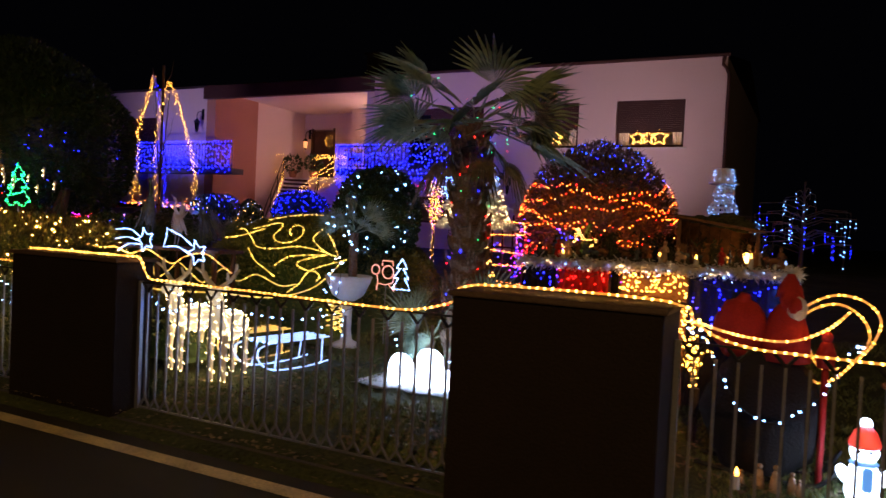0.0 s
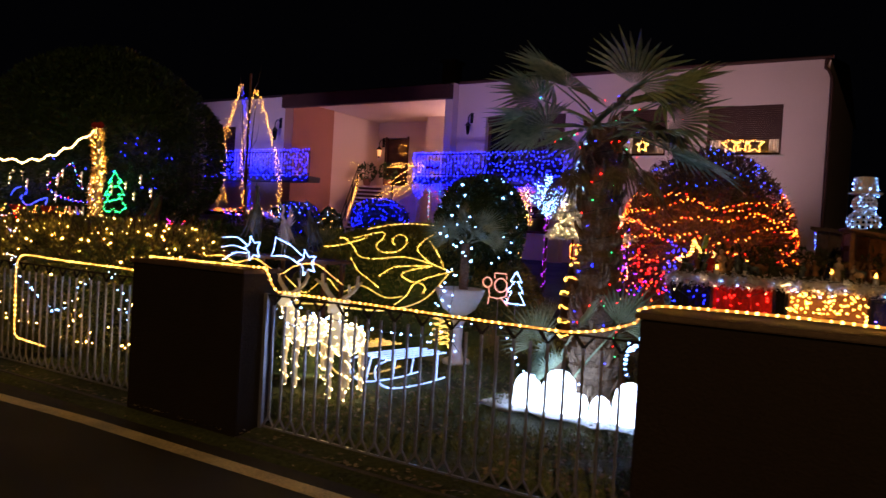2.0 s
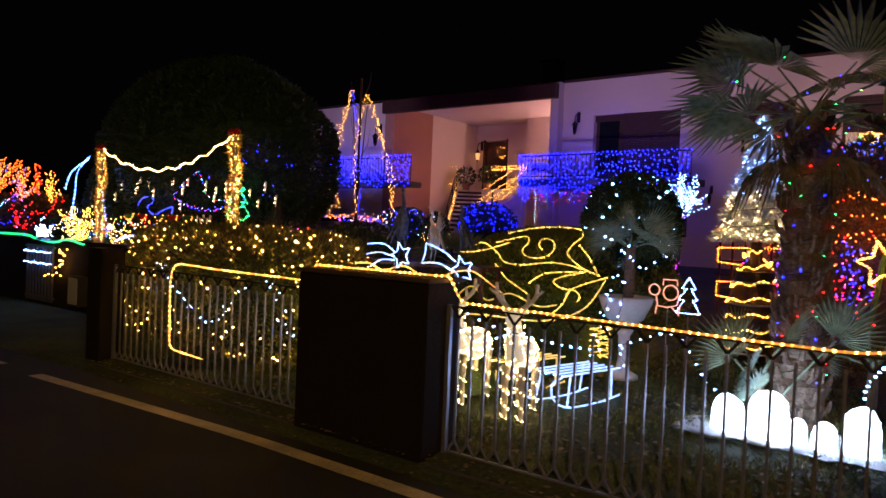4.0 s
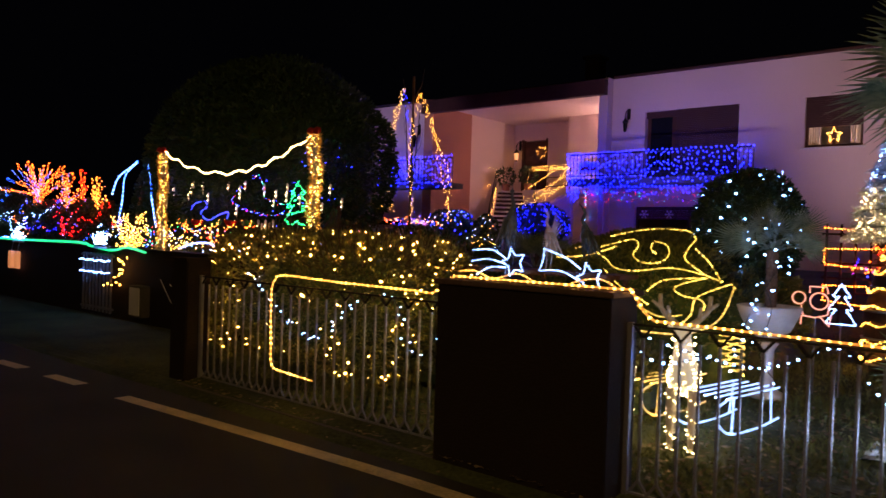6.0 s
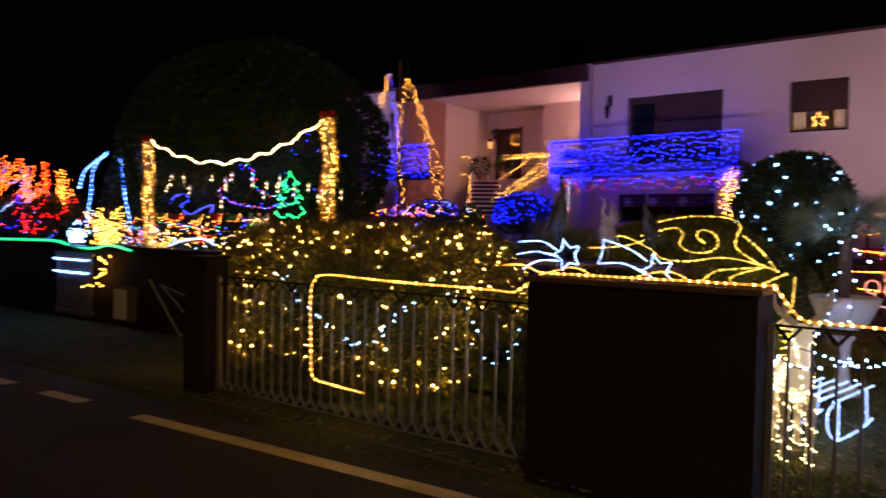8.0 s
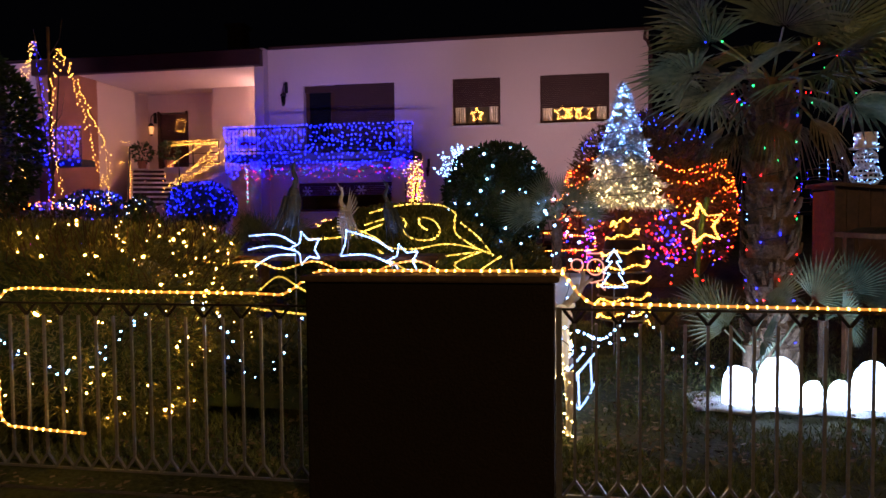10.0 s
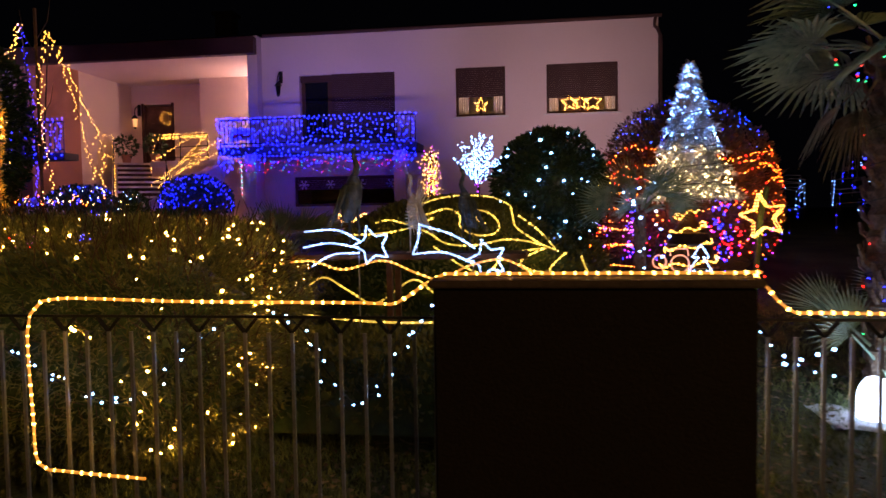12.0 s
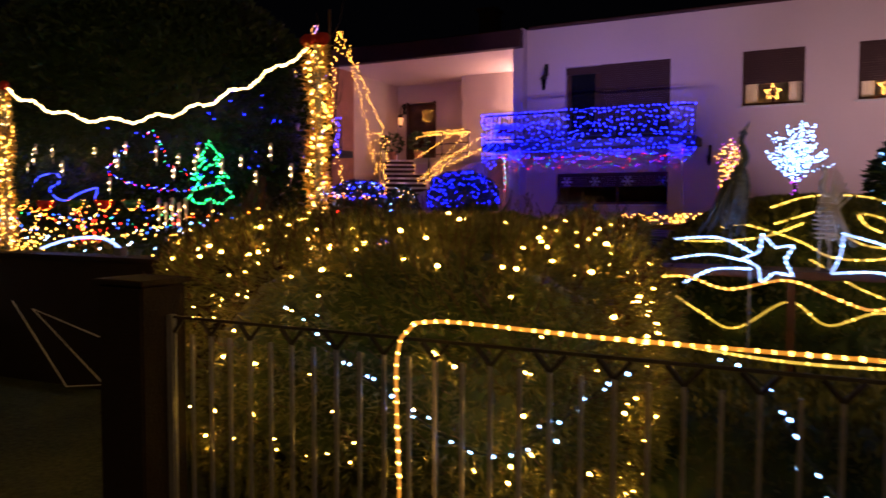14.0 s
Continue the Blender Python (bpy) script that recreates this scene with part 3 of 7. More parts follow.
curtain_lights("blue light curtain along the balcony railing", BX0 + 0.03, BX1 - 0.03, BYF - 0.04, 3.22, 4.2, 40, 8, G_CURTAIN)
curtain_lights("blue lights along the balcony slab", BX0 + 0.3, BX1 - 0.03, BYF - 0.045, 2.93, 3.14, 44, 2, G_CURTAIN)
curtain_lights("blue lights on the balcony's short side", BX0 + 0.02, BX0 + 0.5, BYF - 0.04, 2.75, 4.2, 5, 12, G_CURTAIN)
struct("balcony_wing", boxed(-25.4, -18.95, HY - 1.1, HY - 0.45, FL - 0.22, FL - 0.02, bevel=0.01), CONCRETE, "grey concrete balcony slab of the side wing", "balcony")
root = thing("balcony_railing", "black iron railing of the side wing", "railing")
railing(root, -25.3, -19.0, HY - 1.04, FL - 0.02, 4.35, 0.15)
curtain_lights("blue light curtain on the side wing railing", -25.3, -18.95, HY - 1.14, 3.3, 4.4, 40, 9, G_CURTAIN)

# ---- steps to the porch ----
ST = Matrix.Translation((-19.62, 25.22, 0)) @ Matrix.Rotation(math.atan2(0.53, 0.85), 4, "Z")   # x across, -y down the flight
root = thing("entrance_stairs", "pale stone entrance steps with dark risers", "stairs", at=ST)
N, SW, TR = 14, 0.74, 0.345
for i in range(N):
    y = -TR * (N - i)
    z = 0.95 + (i + 1) * (FL - 0.95) / N
    part("step", boxed(-SW, SW, y - 0.03, y + TR + 0.02, z - 0.06, z, bevel=0.008), STONE, root)
    part("riser", boxed(-SW + 0.02, SW - 0.02, y + 0.05, y + 0.09, z - 0.18, z - 0.065), FASCIA, root)
for x in (-SW - 0.09, SW + 0.09):
    bm = bmesh.new()
    vs = [bm.verts.new((x + dx, yy, zz)) for dx in (-0.07, 0.07) for yy, zz in ((-4.85, 0.5), (-4.85, 1.05), (0, FL - 0.05), (0, 0.5))]
    for f in ((0, 1, 2, 3), (7, 6, 5, 4), (0, 4, 5, 1), (1, 5, 6, 2), (2, 6, 7, 3), (3, 7, 4, 0)):
        bm.faces.new([vs[k] for k in f])
    part("side_wall", bm, PLASTER, root)
struct("stair_landing", boxed(-18.75, -13.62, 24.45, 25.28, FL - 0.2, FL), STONE, "pale stone porch edge", "floor")
struct("wall_porch_base", boxed(-18.72, -13.62, 24.5, 24.7, 0.5, FL - 0.204), PLASTER, "pink plaster wall under the porch edge", "wall")
bm = bmesh.new()
vs = [bm.verts.new((x + dx * 0.1, y + dx * 0.9, z)) for dx in (-0.1, 0.1) for x, y, z in ((-14.35, 20.75, 0.6), (-14.35, 20.75, 3.0), (-14.75, 20.75, 2.95), (-16.7, 20.15, 1.75), (-16.7, 20.15, 0.6))]
bm.faces.new(vs[:5])
bm.faces.new(vs[5:][::-1])
for i in range(5):
    j = (i + 1) % 5
    bm.faces.new((vs[i], vs[j], vs[5 + j], vs[5 + i]))
bmesh.ops.recalc_face_normals(bm, faces=bm.faces)
struct("wall_stair_parapet", bm, PLASTER, "sloping plaster parapet of the lower steps", "wall")


def post_rail(x, label):
    root = thing("stair_railing", label, "railing", "stair railings", at=ST)
    for y, z in ((-4.75, 1.05), (-3.2, 1.85), (-1.6, 2.65), (0, FL - 0.05)):
        part("post", tube(bmesh.new(), [(x, y, z), (x, y, z + 0.85)], 0.02, 6), BLACKIRON, root)
    for d in (0.45, 0.85):
        part("rail", tube(bmesh.new(), [(x, -4.75, 1.05 + d), (x, 0, FL - 0.05 + d)], 0.018, 6), BLACKIRON, root)
    return root


post_rail(-SW - 0.09, "black iron stair railing wound with lights")
post_rail(SW + 0.09, "black iron stair railing wound with lights")


def wound(label, pts, r=0.06, mats=None, step=0.055, br=0.0128):
    """Lights wound loosely round a rail."""
    base, r = line(pts, 0.03), 0.6 * r
    out = [p + Vector((r * math.cos(i * 0.9), 0.4 * r, r * math.sin(i * 0.9))) for i, p in enumerate(base)]
    return string_light(label, out, mats or [G_WARM], step, br, jitter=0.012)


def st(x, y, z):
    return tuple(ST @ Vector((x, y, z)))


xl, xr = -SW - 0.09, SW + 0.09
wound("warm lights wound round the stair railing", [st(xl - 0.55, 0, 3.6), st(xl - 0.55, 0, 4.42), st(xl, 0, 4.45), st(xl, 0, 3.6), st(xl, -1.6, 2.65), st(xl, -2.9, 2.0)], 0.035)
wound("warm lights wound round the stair railing", [st(xl, -0.1, 3.7), st(xl - 0.5, -0.1, 3.66)], 0.03)
F1, F2 = (-18.93, 25.05), (-16.62, 24.5)
root = thing("porch_railing", "black iron porch railing wound with lights", "railing")
for f in (0.0, 0.5, 1.0):
    x, y = F1[0] + (F2[0] - F1[0]) * f, F1[1] + (F2[1] - F1[1]) * f
    part("post", tube(bmesh.new(), [(x, y, FL), (x, y, FL + 0.92)], 0.02, 6), BLACKIRON, root)
for z in (3.6, 3.95, FL + 0.92):
    part("rail", tube(bmesh.new(), [(*F1, z), (*F2, z)], 0.016, 6), BLACKIRON, root)
for k in range(3):
    wound("warm lights wound thickly along the porch railing", [(F1[0], F1[1], 4.3 + 0.06 * k), (F2[0], F2[1], 4.27 + 0.06 * k)], 0.045)
wound("warm lights wound round the railing post", [(*F1, 4.4), (*F1, 3.45), (F1[0] + 0.1, F1[1] - 0.6, 2.9)], 0.05)
wound("warm lights strung aslant over the railing", [(F2[0], F2[1], 4.3), (-18.1, 24.2, 2.85), (-18.7, 24.1, 2.55)], 0.05)
wound("warm lights strung aslant over the railing", [(F2[0], F2[1], 3.85), (-17.6, 24.1, 2.95)], 0.05)
wound("warm lights strung aslant over the railing", [(-17.4, 24.6, 4.2), (-18.9, 24.7, 3.4)], 0.03)
wound("warm lights wound round the railing post", [(*F2, 4.3), (*F2, 3.4)], 0.03)
wound("warm lights wound round the lower railing", [(-14.6, 21.0, 3.7), (-15.5, 20.6, 3.1), (-16.4, 20.3, 2.4)], 0.05)
wound("warm lights wound round the lower railing", [(-14.3, 20.6, 3.4), (-15.4, 20.2, 2.8), (-16.0, 20.0, 2.3)], 0.05)

root = thing("street_lamp", "tall grey street lamp across the road", "street lamp")
part("post", tube(bmesh.new(), spline([(3.5, -8.2, 0), (3.5, -8.2, 6.2), (3.2, -7.6, 7.0), (2.9, -6.8, 7.15)], 0.3), 0.06, 8, taper=0.035), IRON, root)
part("head", boxed(2.75, 3.05, -7.1, -6.3, 7.1, 7.22, bevel=0.03), IRON, root)
so = new("lamp", STREET)
so.parent = root
so.matrix_basis = look((2.9, -6.6, 7.05), (-3.0, 3.0, 0.0))

# ---- garden: mounds with rope lights ----
def dome(x, y, c=(-6.0, 8.6), rx=1.6, ry=2.05, ht=1.42, p=2.4):
    k = abs((x - c[0]) / rx) ** p + abs((y - c[1]) / ry) ** p
    return 0.25 + ht * max(0.0, 1 - k) ** 0.5


LOWD = dict(c=(-6.0, 5.75), rx=1.25, ry=0.9, ht=0.45, p=2.6)


def low_dome(x, y):
    return dome(x, y, **LOWD)


def mound(name, fn, c, rx, ry, n, label, size=0.06):
    root = thing(name, label, "shrub")
    bm = bmesh.new()
    k, rows = 22, []
    for j in range(k + 1):
        row = []
        for i in range(k + 1):
            x, y = c[0] + rx * (2 * i / k - 1), c[1] + ry * (2 * j / k - 1)
            row.append(bm.verts.new((x, y, fn(x, y) - 0.07 + 0.04 * noise.noise(Vector((x * 3, y * 3, 0))) if fn(x, y) > 0.3 else 0.2)))
        rows.append(row)
    for a, b in zip(rows, rows[1:]):
        for i in range(k):
            bm.faces.new((a[i], a[i + 1], b[i + 1], b[i]))
    # solid sheet in darker leaf green: shade between the leaves put into colour
    part("inner_core", bm, LEAFD, root, smooth=True)
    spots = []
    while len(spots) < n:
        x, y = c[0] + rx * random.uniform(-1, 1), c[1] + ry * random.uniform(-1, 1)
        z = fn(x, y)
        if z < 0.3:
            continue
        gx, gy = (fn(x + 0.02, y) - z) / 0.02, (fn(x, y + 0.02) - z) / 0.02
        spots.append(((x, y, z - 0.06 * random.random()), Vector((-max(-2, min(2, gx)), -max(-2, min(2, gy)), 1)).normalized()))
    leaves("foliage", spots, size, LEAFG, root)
    return root


mound("clipped_mound", dome, (-6.0, 8.6), 1.6, 2.05, 16000, "clipped green shrub mound carrying rope lights")
mound("clipped_mound", low_dome, LOWD["c"], 1.25, 0.9, 6000, "low clipped green shrub behind the fence")


def on(fn, pts, lift=0.03):
    return [(x, y, fn(x, y) + lift) for x, y in pts]


SCROLLS = [
    [(-6.28, 7.67), (-6.09, 7.93), (-5.89, 8.16), (-5.59, 8.23), (-5.38, 7.91)],
    [(-6.24, 7.35), (-6.08, 7.45), (-5.95, 7.54), (-5.82, 7.4), (-5.79, 7.21), (-5.65, 7.13), (-5.49, 7.19), (-5.45, 7.34), (-5.55, 7.51), (-5.69, 7.53), (-5.66, 7.36), (-5.57, 7.3)],
    [(-6.62, 7.45), (-6.45, 7.39), (-6.09, 7.14), (-5.89, 7.01), (-5.65, 7.02), (-5.4, 7.16), (-5.22, 7.26), (-5.04, 7.37), (-4.92, 7.46)],
]
SPRIGS = [
    [(-5.37, 7.86), (-5.34, 7.59), (-5.3, 7.4), (-5.18, 7.35), (-5.04, 7.37), (-4.93, 7.45)],
    [(-5.28, 7.65), (-5.1, 7.55), (-4.95, 7.46)],
    [(-5.47, 6.89), (-5.38, 7.02), (-5.21, 7.16), (-5.03, 7.35)],
    [(-5.04, 7.34), (-5.19, 7.12), (-5.25, 7.02), (-5.15, 7.03), (-5.02, 7.12), (-4.97, 7.12), (-4.98, 7.07)],
    [(-6.0, 6.98), (-5.76, 6.85), (-5.59, 6.82), (-5.43, 6.81)],
    [(-6.9, 7.5), (-6.6, 7.25), (-6.3, 7.2), (-6.05, 7.35)],
]
root = thing("rope_light_ornament", "golden rope light laid in scrolls over the shrub", "rope light")
for s in SCROLLS + SPRIGS:
    pts = spline(on(dome, s), 0.04)
    part("tube", tube(bmesh.new(), pts, 0.0075, 6), G_GOLDROPE, root)
    bulbs("bulbs", line(pts, 0.034), 0.0098, [G_GOLD], root, fine=True)
# the scroll's tail runs down the shrub and along its foot
rope_light("golden rope light trailing down the shrub", spline([(-4.85, 7.5, 1.12), (-5.0, 7.0, 1.0), (-4.95, 6.7, 0.85), (-5.0, 6.55, 0.75)], 0.04), rope=G_GOLDROPE, bulb=G_GOLD, r=0.007)
rope_light("golden rope light sagging along the shrub", spline([(-4.72, 7.2, 1.1), (-4.65, 6.6, 0.84), (-4.75, 6.0, 0.75), (-5.2, 5.65, 0.78), (-5.7, 5.6, 0.76), (-6.2, 5.6, 0.76), (-6.75, 5.6, 0.81)], 0.04), rope=G_GOLDROPE, bulb=G_GOLD, r=0.008)
rope_light("amber rope light in scallops along the platform", spline([(-7.12, 5.52, 1.20), (-6.9, 5.52, 1.17), (-6.62, 5.52, 1.19), (-6.4, 5.52, 1.13), (-6.12, 5.52, 1.19), (-5.9, 5.52, 1.11), (-5.72, 5.52, 1.06), (-5.54, 5.52, 1.15), (-5.3, 5.56, 1.19), (-5.1, 5.6, 1.08), (-5.0, 5.65, 1.0)], 0.04), rope=G_ROPE, bulb=G_GOLD)
rope_light("golden rope light waving along the shrub's front", spline([(-7.43, 6.75, 0.88), (-7.37, 6.75, 0.75), (-7.15, 6.72, 0.82), (-6.92, 6.7, 0.97), (-6.7, 6.7, 0.86), (-6.46, 6.7, 0.75), (-6.13, 6.7, 0.95), (-5.9, 6.7, 0.81), (-5.6, 6.7, 0.91), (-5.28, 6.75, 0.80), (-5.07, 6.8, 0.83)], 0.04), rope=G_GOLDROPE, bulb=G_GOLD, r=0.008)
root = thing("garden_platform", "dark low platform carrying the birds and comets", "platform")
part("top", boxed(-7.1, -5.15, 5.6, 5.98, 1.19, 1.23, bevel=0.006), DARKWOOD, root)
for x in (-7.0, -6.1, -5.25):
    for y in (5.65, 5.93):
        part("leg", boxed(x - 0.02, x + 0.02, y - 0.02, y + 0.02, 0.1, 1.19), DARKWOOD, root)


def star_points(c, r, y, inner=0.45, turn=0.0, n=5):
    out = []
    for k in range(2 * n + 1):
        a = math.pi / 2 + turn + math.pi * k / n
        q = r if k % 2 == 0 else r * inner
        out.append((c[0] + q * math.cos(a), y, c[1] + q * math.sin(a)))
    return out


def comet(c, tails, label, y=5.56):
    root = thing("comet_light", label, "light figure", "comet lights")
    for pts in [star_points(c, 0.135, y, 0.5, 0.3)] + tails:
        p = line(pts, 0.02) if len(pts) > 8 else spline(pts, 0.03)
        part("rope", tube(bmesh.new(), p, 0.0065, 6), G_WROPE, root)
        bulbs("bulbs", line(p, 0.03), 0.0088, [G_WHITE], root, fine=True)
    part("stake", tube(bmesh.new(), [(c[0] - 0.1, y + 0.02, c[1]), (c[0] - 0.1, y + 0.02, 0.6)], 0.006, 5), IRON, root)
    return root


comet((-6.2, 1.29), [[(-6.3, 5.56, 1.33), (-6.45, 5.56, 1.40), (-6.68, 5.56, 1.39)], [(-6.32, 5.56, 1.28), (-6.5, 5.56, 1.31), (-6.69, 5.56, 1.28)], [(-6.3, 5.56, 1.24), (-6.48, 5.56, 1.23), (-6.63, 5.56, 1.15)]], "white rope light comet with three tails")
comet((-5.41, 1.19), [[(-5.5, 5.56, 1.27), (-5.65, 5.56, 1.36), (-5.87, 5.56, 1.43)], [(-5.87, 5.56, 1.43), (-5.88, 5.56, 1.33), (-5.92, 5.56, 1.23)], [(-5.52, 5.56, 1.17), (-5.7, 5.56, 1.24), (-5.92, 5.56, 1.23)]], "white rope light comet with a broad tail")


def heron(x, y, z, h, label, material, way=1.0, wing=False, ribs=0):
    """An upright garden heron: thin legs, tapering body, hanging feather plates, long neck and beak."""
    root = thing("heron_statue", label, "statue", "heron statues")
    b = bmesh.new()
    for s in (-1, 1):
        tube(b, [(x + s * 0.03 * h, y, z + 0.42 * h), (x + s * 0.045 * h, y + 0.02, z + 0.2 * h), (x + s * 0.04 * h, y, z)], 0.010 * h, 5)
        tube(b, [(x + s * 0.04 * h, y, z + 0.008), (x + s * 0.06 * h, y - 0.09 * h, z + 0.006)], 0.008 * h, 4)
    body = spline([(x - 0.07 * h * way, y + 0.05 * h, z + 0.30 * h), (x - 0.03 * h * way, y + 0.02 * h, z + 0.45 * h), (x, y, z + 0.58 * h), (x + 0.01 * h * way, y - 0.01 * h, z + 0.68 * h)], 0.02)
    n = len(body)
    for i, p in enumerate(body):
        f = i / (n - 1)
        r = h * (0.02 + 0.075 * math.sin(math.pi * min(1, 0.12 + 0.8 * f)))
        blob(b, p, r, r * 0.9, r * 0.7, 10, 6)
    neck = spline([body[-1], (x + 0.05 * h * way, y - 0.03 * h, z + 0.76 * h), (x + 0.015 * h * way, y - 0.02 * h, z + 0.86 * h), (x + 0.03 * h * way, y - 0.04 * h, z + 0.92 * h)], 0.02)
    tube(b, neck, 0.032 * h, 7, taper=0.018 * h)
    blob(b, neck[-1], 0.027 * h, 0.036 * h, 0.024 * h, 8, 6)
    tube(b, [neck[-1], neck[-1] + Vector((0.05 * h * way, -0.06 * h, 0.075 * h))], 0.013 * h, 5, taper=0.002)
    for k in range(9):   # long feather plates hanging over the body and tail
        a = 2 * math.pi * k / 9
        t0 = Vector((x + 0.06 * h * math.cos(a) - 0.02 * h * way, y + 0.05 * h * math.sin(a), z + 0.6 * h))
        t1 = t0 + Vector((0.05 * h * math.cos(a) - 0.05 * h * way, 0.05 * h * math.sin(a) + 0.02 * h, -0.22 * h))
        t2 = t1 + Vector((0.04 * h * math.cos(a) - 0.06 * h * way, 0.03 * h * math.sin(a), -0.16 * h))
        tube(b, [t0, t1, t2], 0.022 * h, 5, taper=0.004 * h)
    if wing:
        for k in range(6):
            a = 0.55 + 0.16 * k
            s0 = Vector((x - 0.03 * h * way, y + 0.02 * h, z + (0.5 + 0.02 * k) * h))
            tube(b, [s0, s0 + Vector((0.12 * h * math.cos(a) * -way, 0.02, 0.13 * h * math.sin(a))), s0 + Vector((0.26 * h * math.cos(a) * -way, 0.03, 0.34 * h * math.sin(a)))], 0.02 * h, 5, taper=0.006 * h)
    for k in range(ribs):   # ribbed breast plates
        zz = z + h * (0.30 + 0.36 * k / ribs)
        rr = h * (0.075 + 0.02 * math.sin(k * 0.5))
        tube(b, [(x + rr * math.cos(t), y - 0.01 + rr * 0.8 * math.sin(t), zz) for t in (2 * math.pi * q / 12 for q in range(12))], 0.009 * h, 4, closed=True)
    part("figure", b, material, root, smooth=True)
    return root


heron(-5.95, 5.76, 1.23, 0.58, "pale ribbed garden heron with a raised wing", WHITEST, -0.8, True, 9)
heron(-6.38, 5.76, 1.23, 0.80, "dark patinated garden heron with hanging feathers", STATUE, 0.9)
heron(-5.58, 5.78, 1.23, 0.62, "dark patinated garden heron beside the comet", STATUE, -0.9)

# ---- reindeer and sleds of lights ----
def deer_parts(root):
    """Facing -y, front feet near the origin."""
    body, head = bmesh.new(), bmesh.new()
    blob(body, (0, 0.27, 0.52), 0.115, 0.30, 0.14, 14, 10, Euler((-0.08, 0, 0)), 0.1)
    part("body", body, G_ACRYL, root, "translucent body filled with warm lights", smooth=True)
    neck = spline([(0, 0.04, 0.52), (0, -0.02, 0.68), (0, -0.05, 0.83)], 0.03)
    nb = bmesh.new()
    tube(nb, neck, 0.085, 10, taper=0.055)
    part("neck", nb, G_ACRYL, root, smooth=True)
    blob(head, (0, -0.11, 0.86), 0.055, 0.115, 0.058, 10, 8, Euler((0.35, 0, 0)))
    for s in (-1, 1):
        blob(head, (s * 0.07, -0.03, 0.90), 0.045, 0.018, 0.022, 8, 6, Euler((0, -0.5 * s, 0)))
    part("head", head, G_ACRYL, root, smooth=True)
    for s in (-1, 1):
        a = bmesh.new()
        beam = spline([(s * 0.03, -0.05, 0.91), (s * 0.10, -0.03, 0.97), (s * 0.16, -0.02, 1.04), (s * 0.17, -0.02, 1.14)], 0.03)
        tube(a, beam, 0.026, 6, taper=0.014)
        tube(a, [beam[3], beam[3] + Vector((s * 0.01, -0.05, 0.09))], 0.018, 6, taper=0.01)
        tube(a, [beam[6], beam[6] + Vector((s * 0.06, -0.04, 0.05))], 0.016, 6, taper=0.01)
        part("antler", a, ACRYL, root, "clear frosted antler", smooth=True)
    legs = [(-0.075, 0.03), (0.075, 0.0), (-0.075, 0.50), (0.075, 0.47)]
    pts = []
    for x, y in legs:
        lb = bmesh.new()
        path = [(x, y, 0.46), (x, y - 0.02, 0.26), (x * 0.95, y + 0.01, 0.02)]
        tube(lb, spline(path, 0.04), 0.04, 7, taper=0.018)
        part("leg", lb, ACRYL, root, smooth=True)
        base = spline(path, 0.02)
        pts += [p + Vector((0.035 * math.cos(i * 1.1), 0.035 * math.sin(i * 1.1), 0)) for i, p in enumerate(base)]
    rnd = random.Random(5)
    for k in range(260):
        v = Vector((rnd.gauss(0, 1), rnd.gauss(0, 1), rnd.gauss(0, 1))).normalized()
        pts.append(Vector((0.122 * v.x, 0.27 + 0.31 * v.y, 0.52 + 0.148 * v.z)))
    for i, p in enumerate(neck * 6):
        a = i * 2.4
        pts.append(p + Vector((0.08 * math.cos(a), 0.08 * math.sin(a), 0.02 * math.sin(i))))
    bulbs("bulbs", pts, 0.0072, [G_DEER], root, fine=True)


HEAD = math.atan2(0.32, 0.95)
deer = thing("light_reindeer", "standing acrylic reindeer glowing with warm lights", "light figure", "reindeer", at=pose(-4.22, 4.68, 0.12, 0, 0, math.degrees(HEAD)) @ Matrix.Scale(0.93, 4))
deer_parts(deer)
copy_thing(deer, pose(-4.86, 4.8, 0.12, 0, 0, math.degrees(HEAD) - 12))


def sled_parts(root, rope, bulb):
    """A sled of rope light: two runners with curled fronts, struts, slatted seat. Faces -y."""
    runs = []
    for s in (-1, 1):
        x = s * 0.17
        runs.append(spline([(x, 0.42, 0.05), (x, 0.1, 0.02), (x, -0.3, 0.03), (x, -0.48, 0.12), (x, -0.5, 0.24), (x, -0.38, 0.28)], 0.03))
        runs.append([Vector((x, -0.3, 0.04)), Vector((x * 0.9, -0.25, 0.28))])
        runs.append([Vector((x, 0.3, 0.04)), Vector((x * 0.9, 0.32, 0.28))])
    for i, p in enumerate(runs):
        nm = "runner" if i % 3 == 0 else "strut"
        o = part(nm, tube(bmesh.new(), p, 0.008, 6), rope, root)
        bulbs("bulbs", line(p, 0.035), 0.010, [bulb], o)
    for i in range(5):
        x = -0.17 + 0.085 * i
        p = [Vector((x, -0.38, 0.29)), Vector((x, 0.42, 0.29))]
        o = part("slat", tube(bmesh.new(), p, 0.008, 6), rope, root)
        bulbs("bulbs", line(p, 0.035), 0.010, [bulb], o)


a = thing("light_sled", "white rope light sled on the lawn", "light figure", "sleds", at=pose(-4.2, 5.62, 0.13, 0, 0, -10))
sled_parts(a, G_WROPE, G_WHITE)
b = thing("light_sled", "golden rope light sled behind the reindeer", "light figure", "sleds", at=pose(-4.82, 5.75, 0.13, 0, 0, -10))
sled_parts(b, G_GOLDROPE, G_WARM)

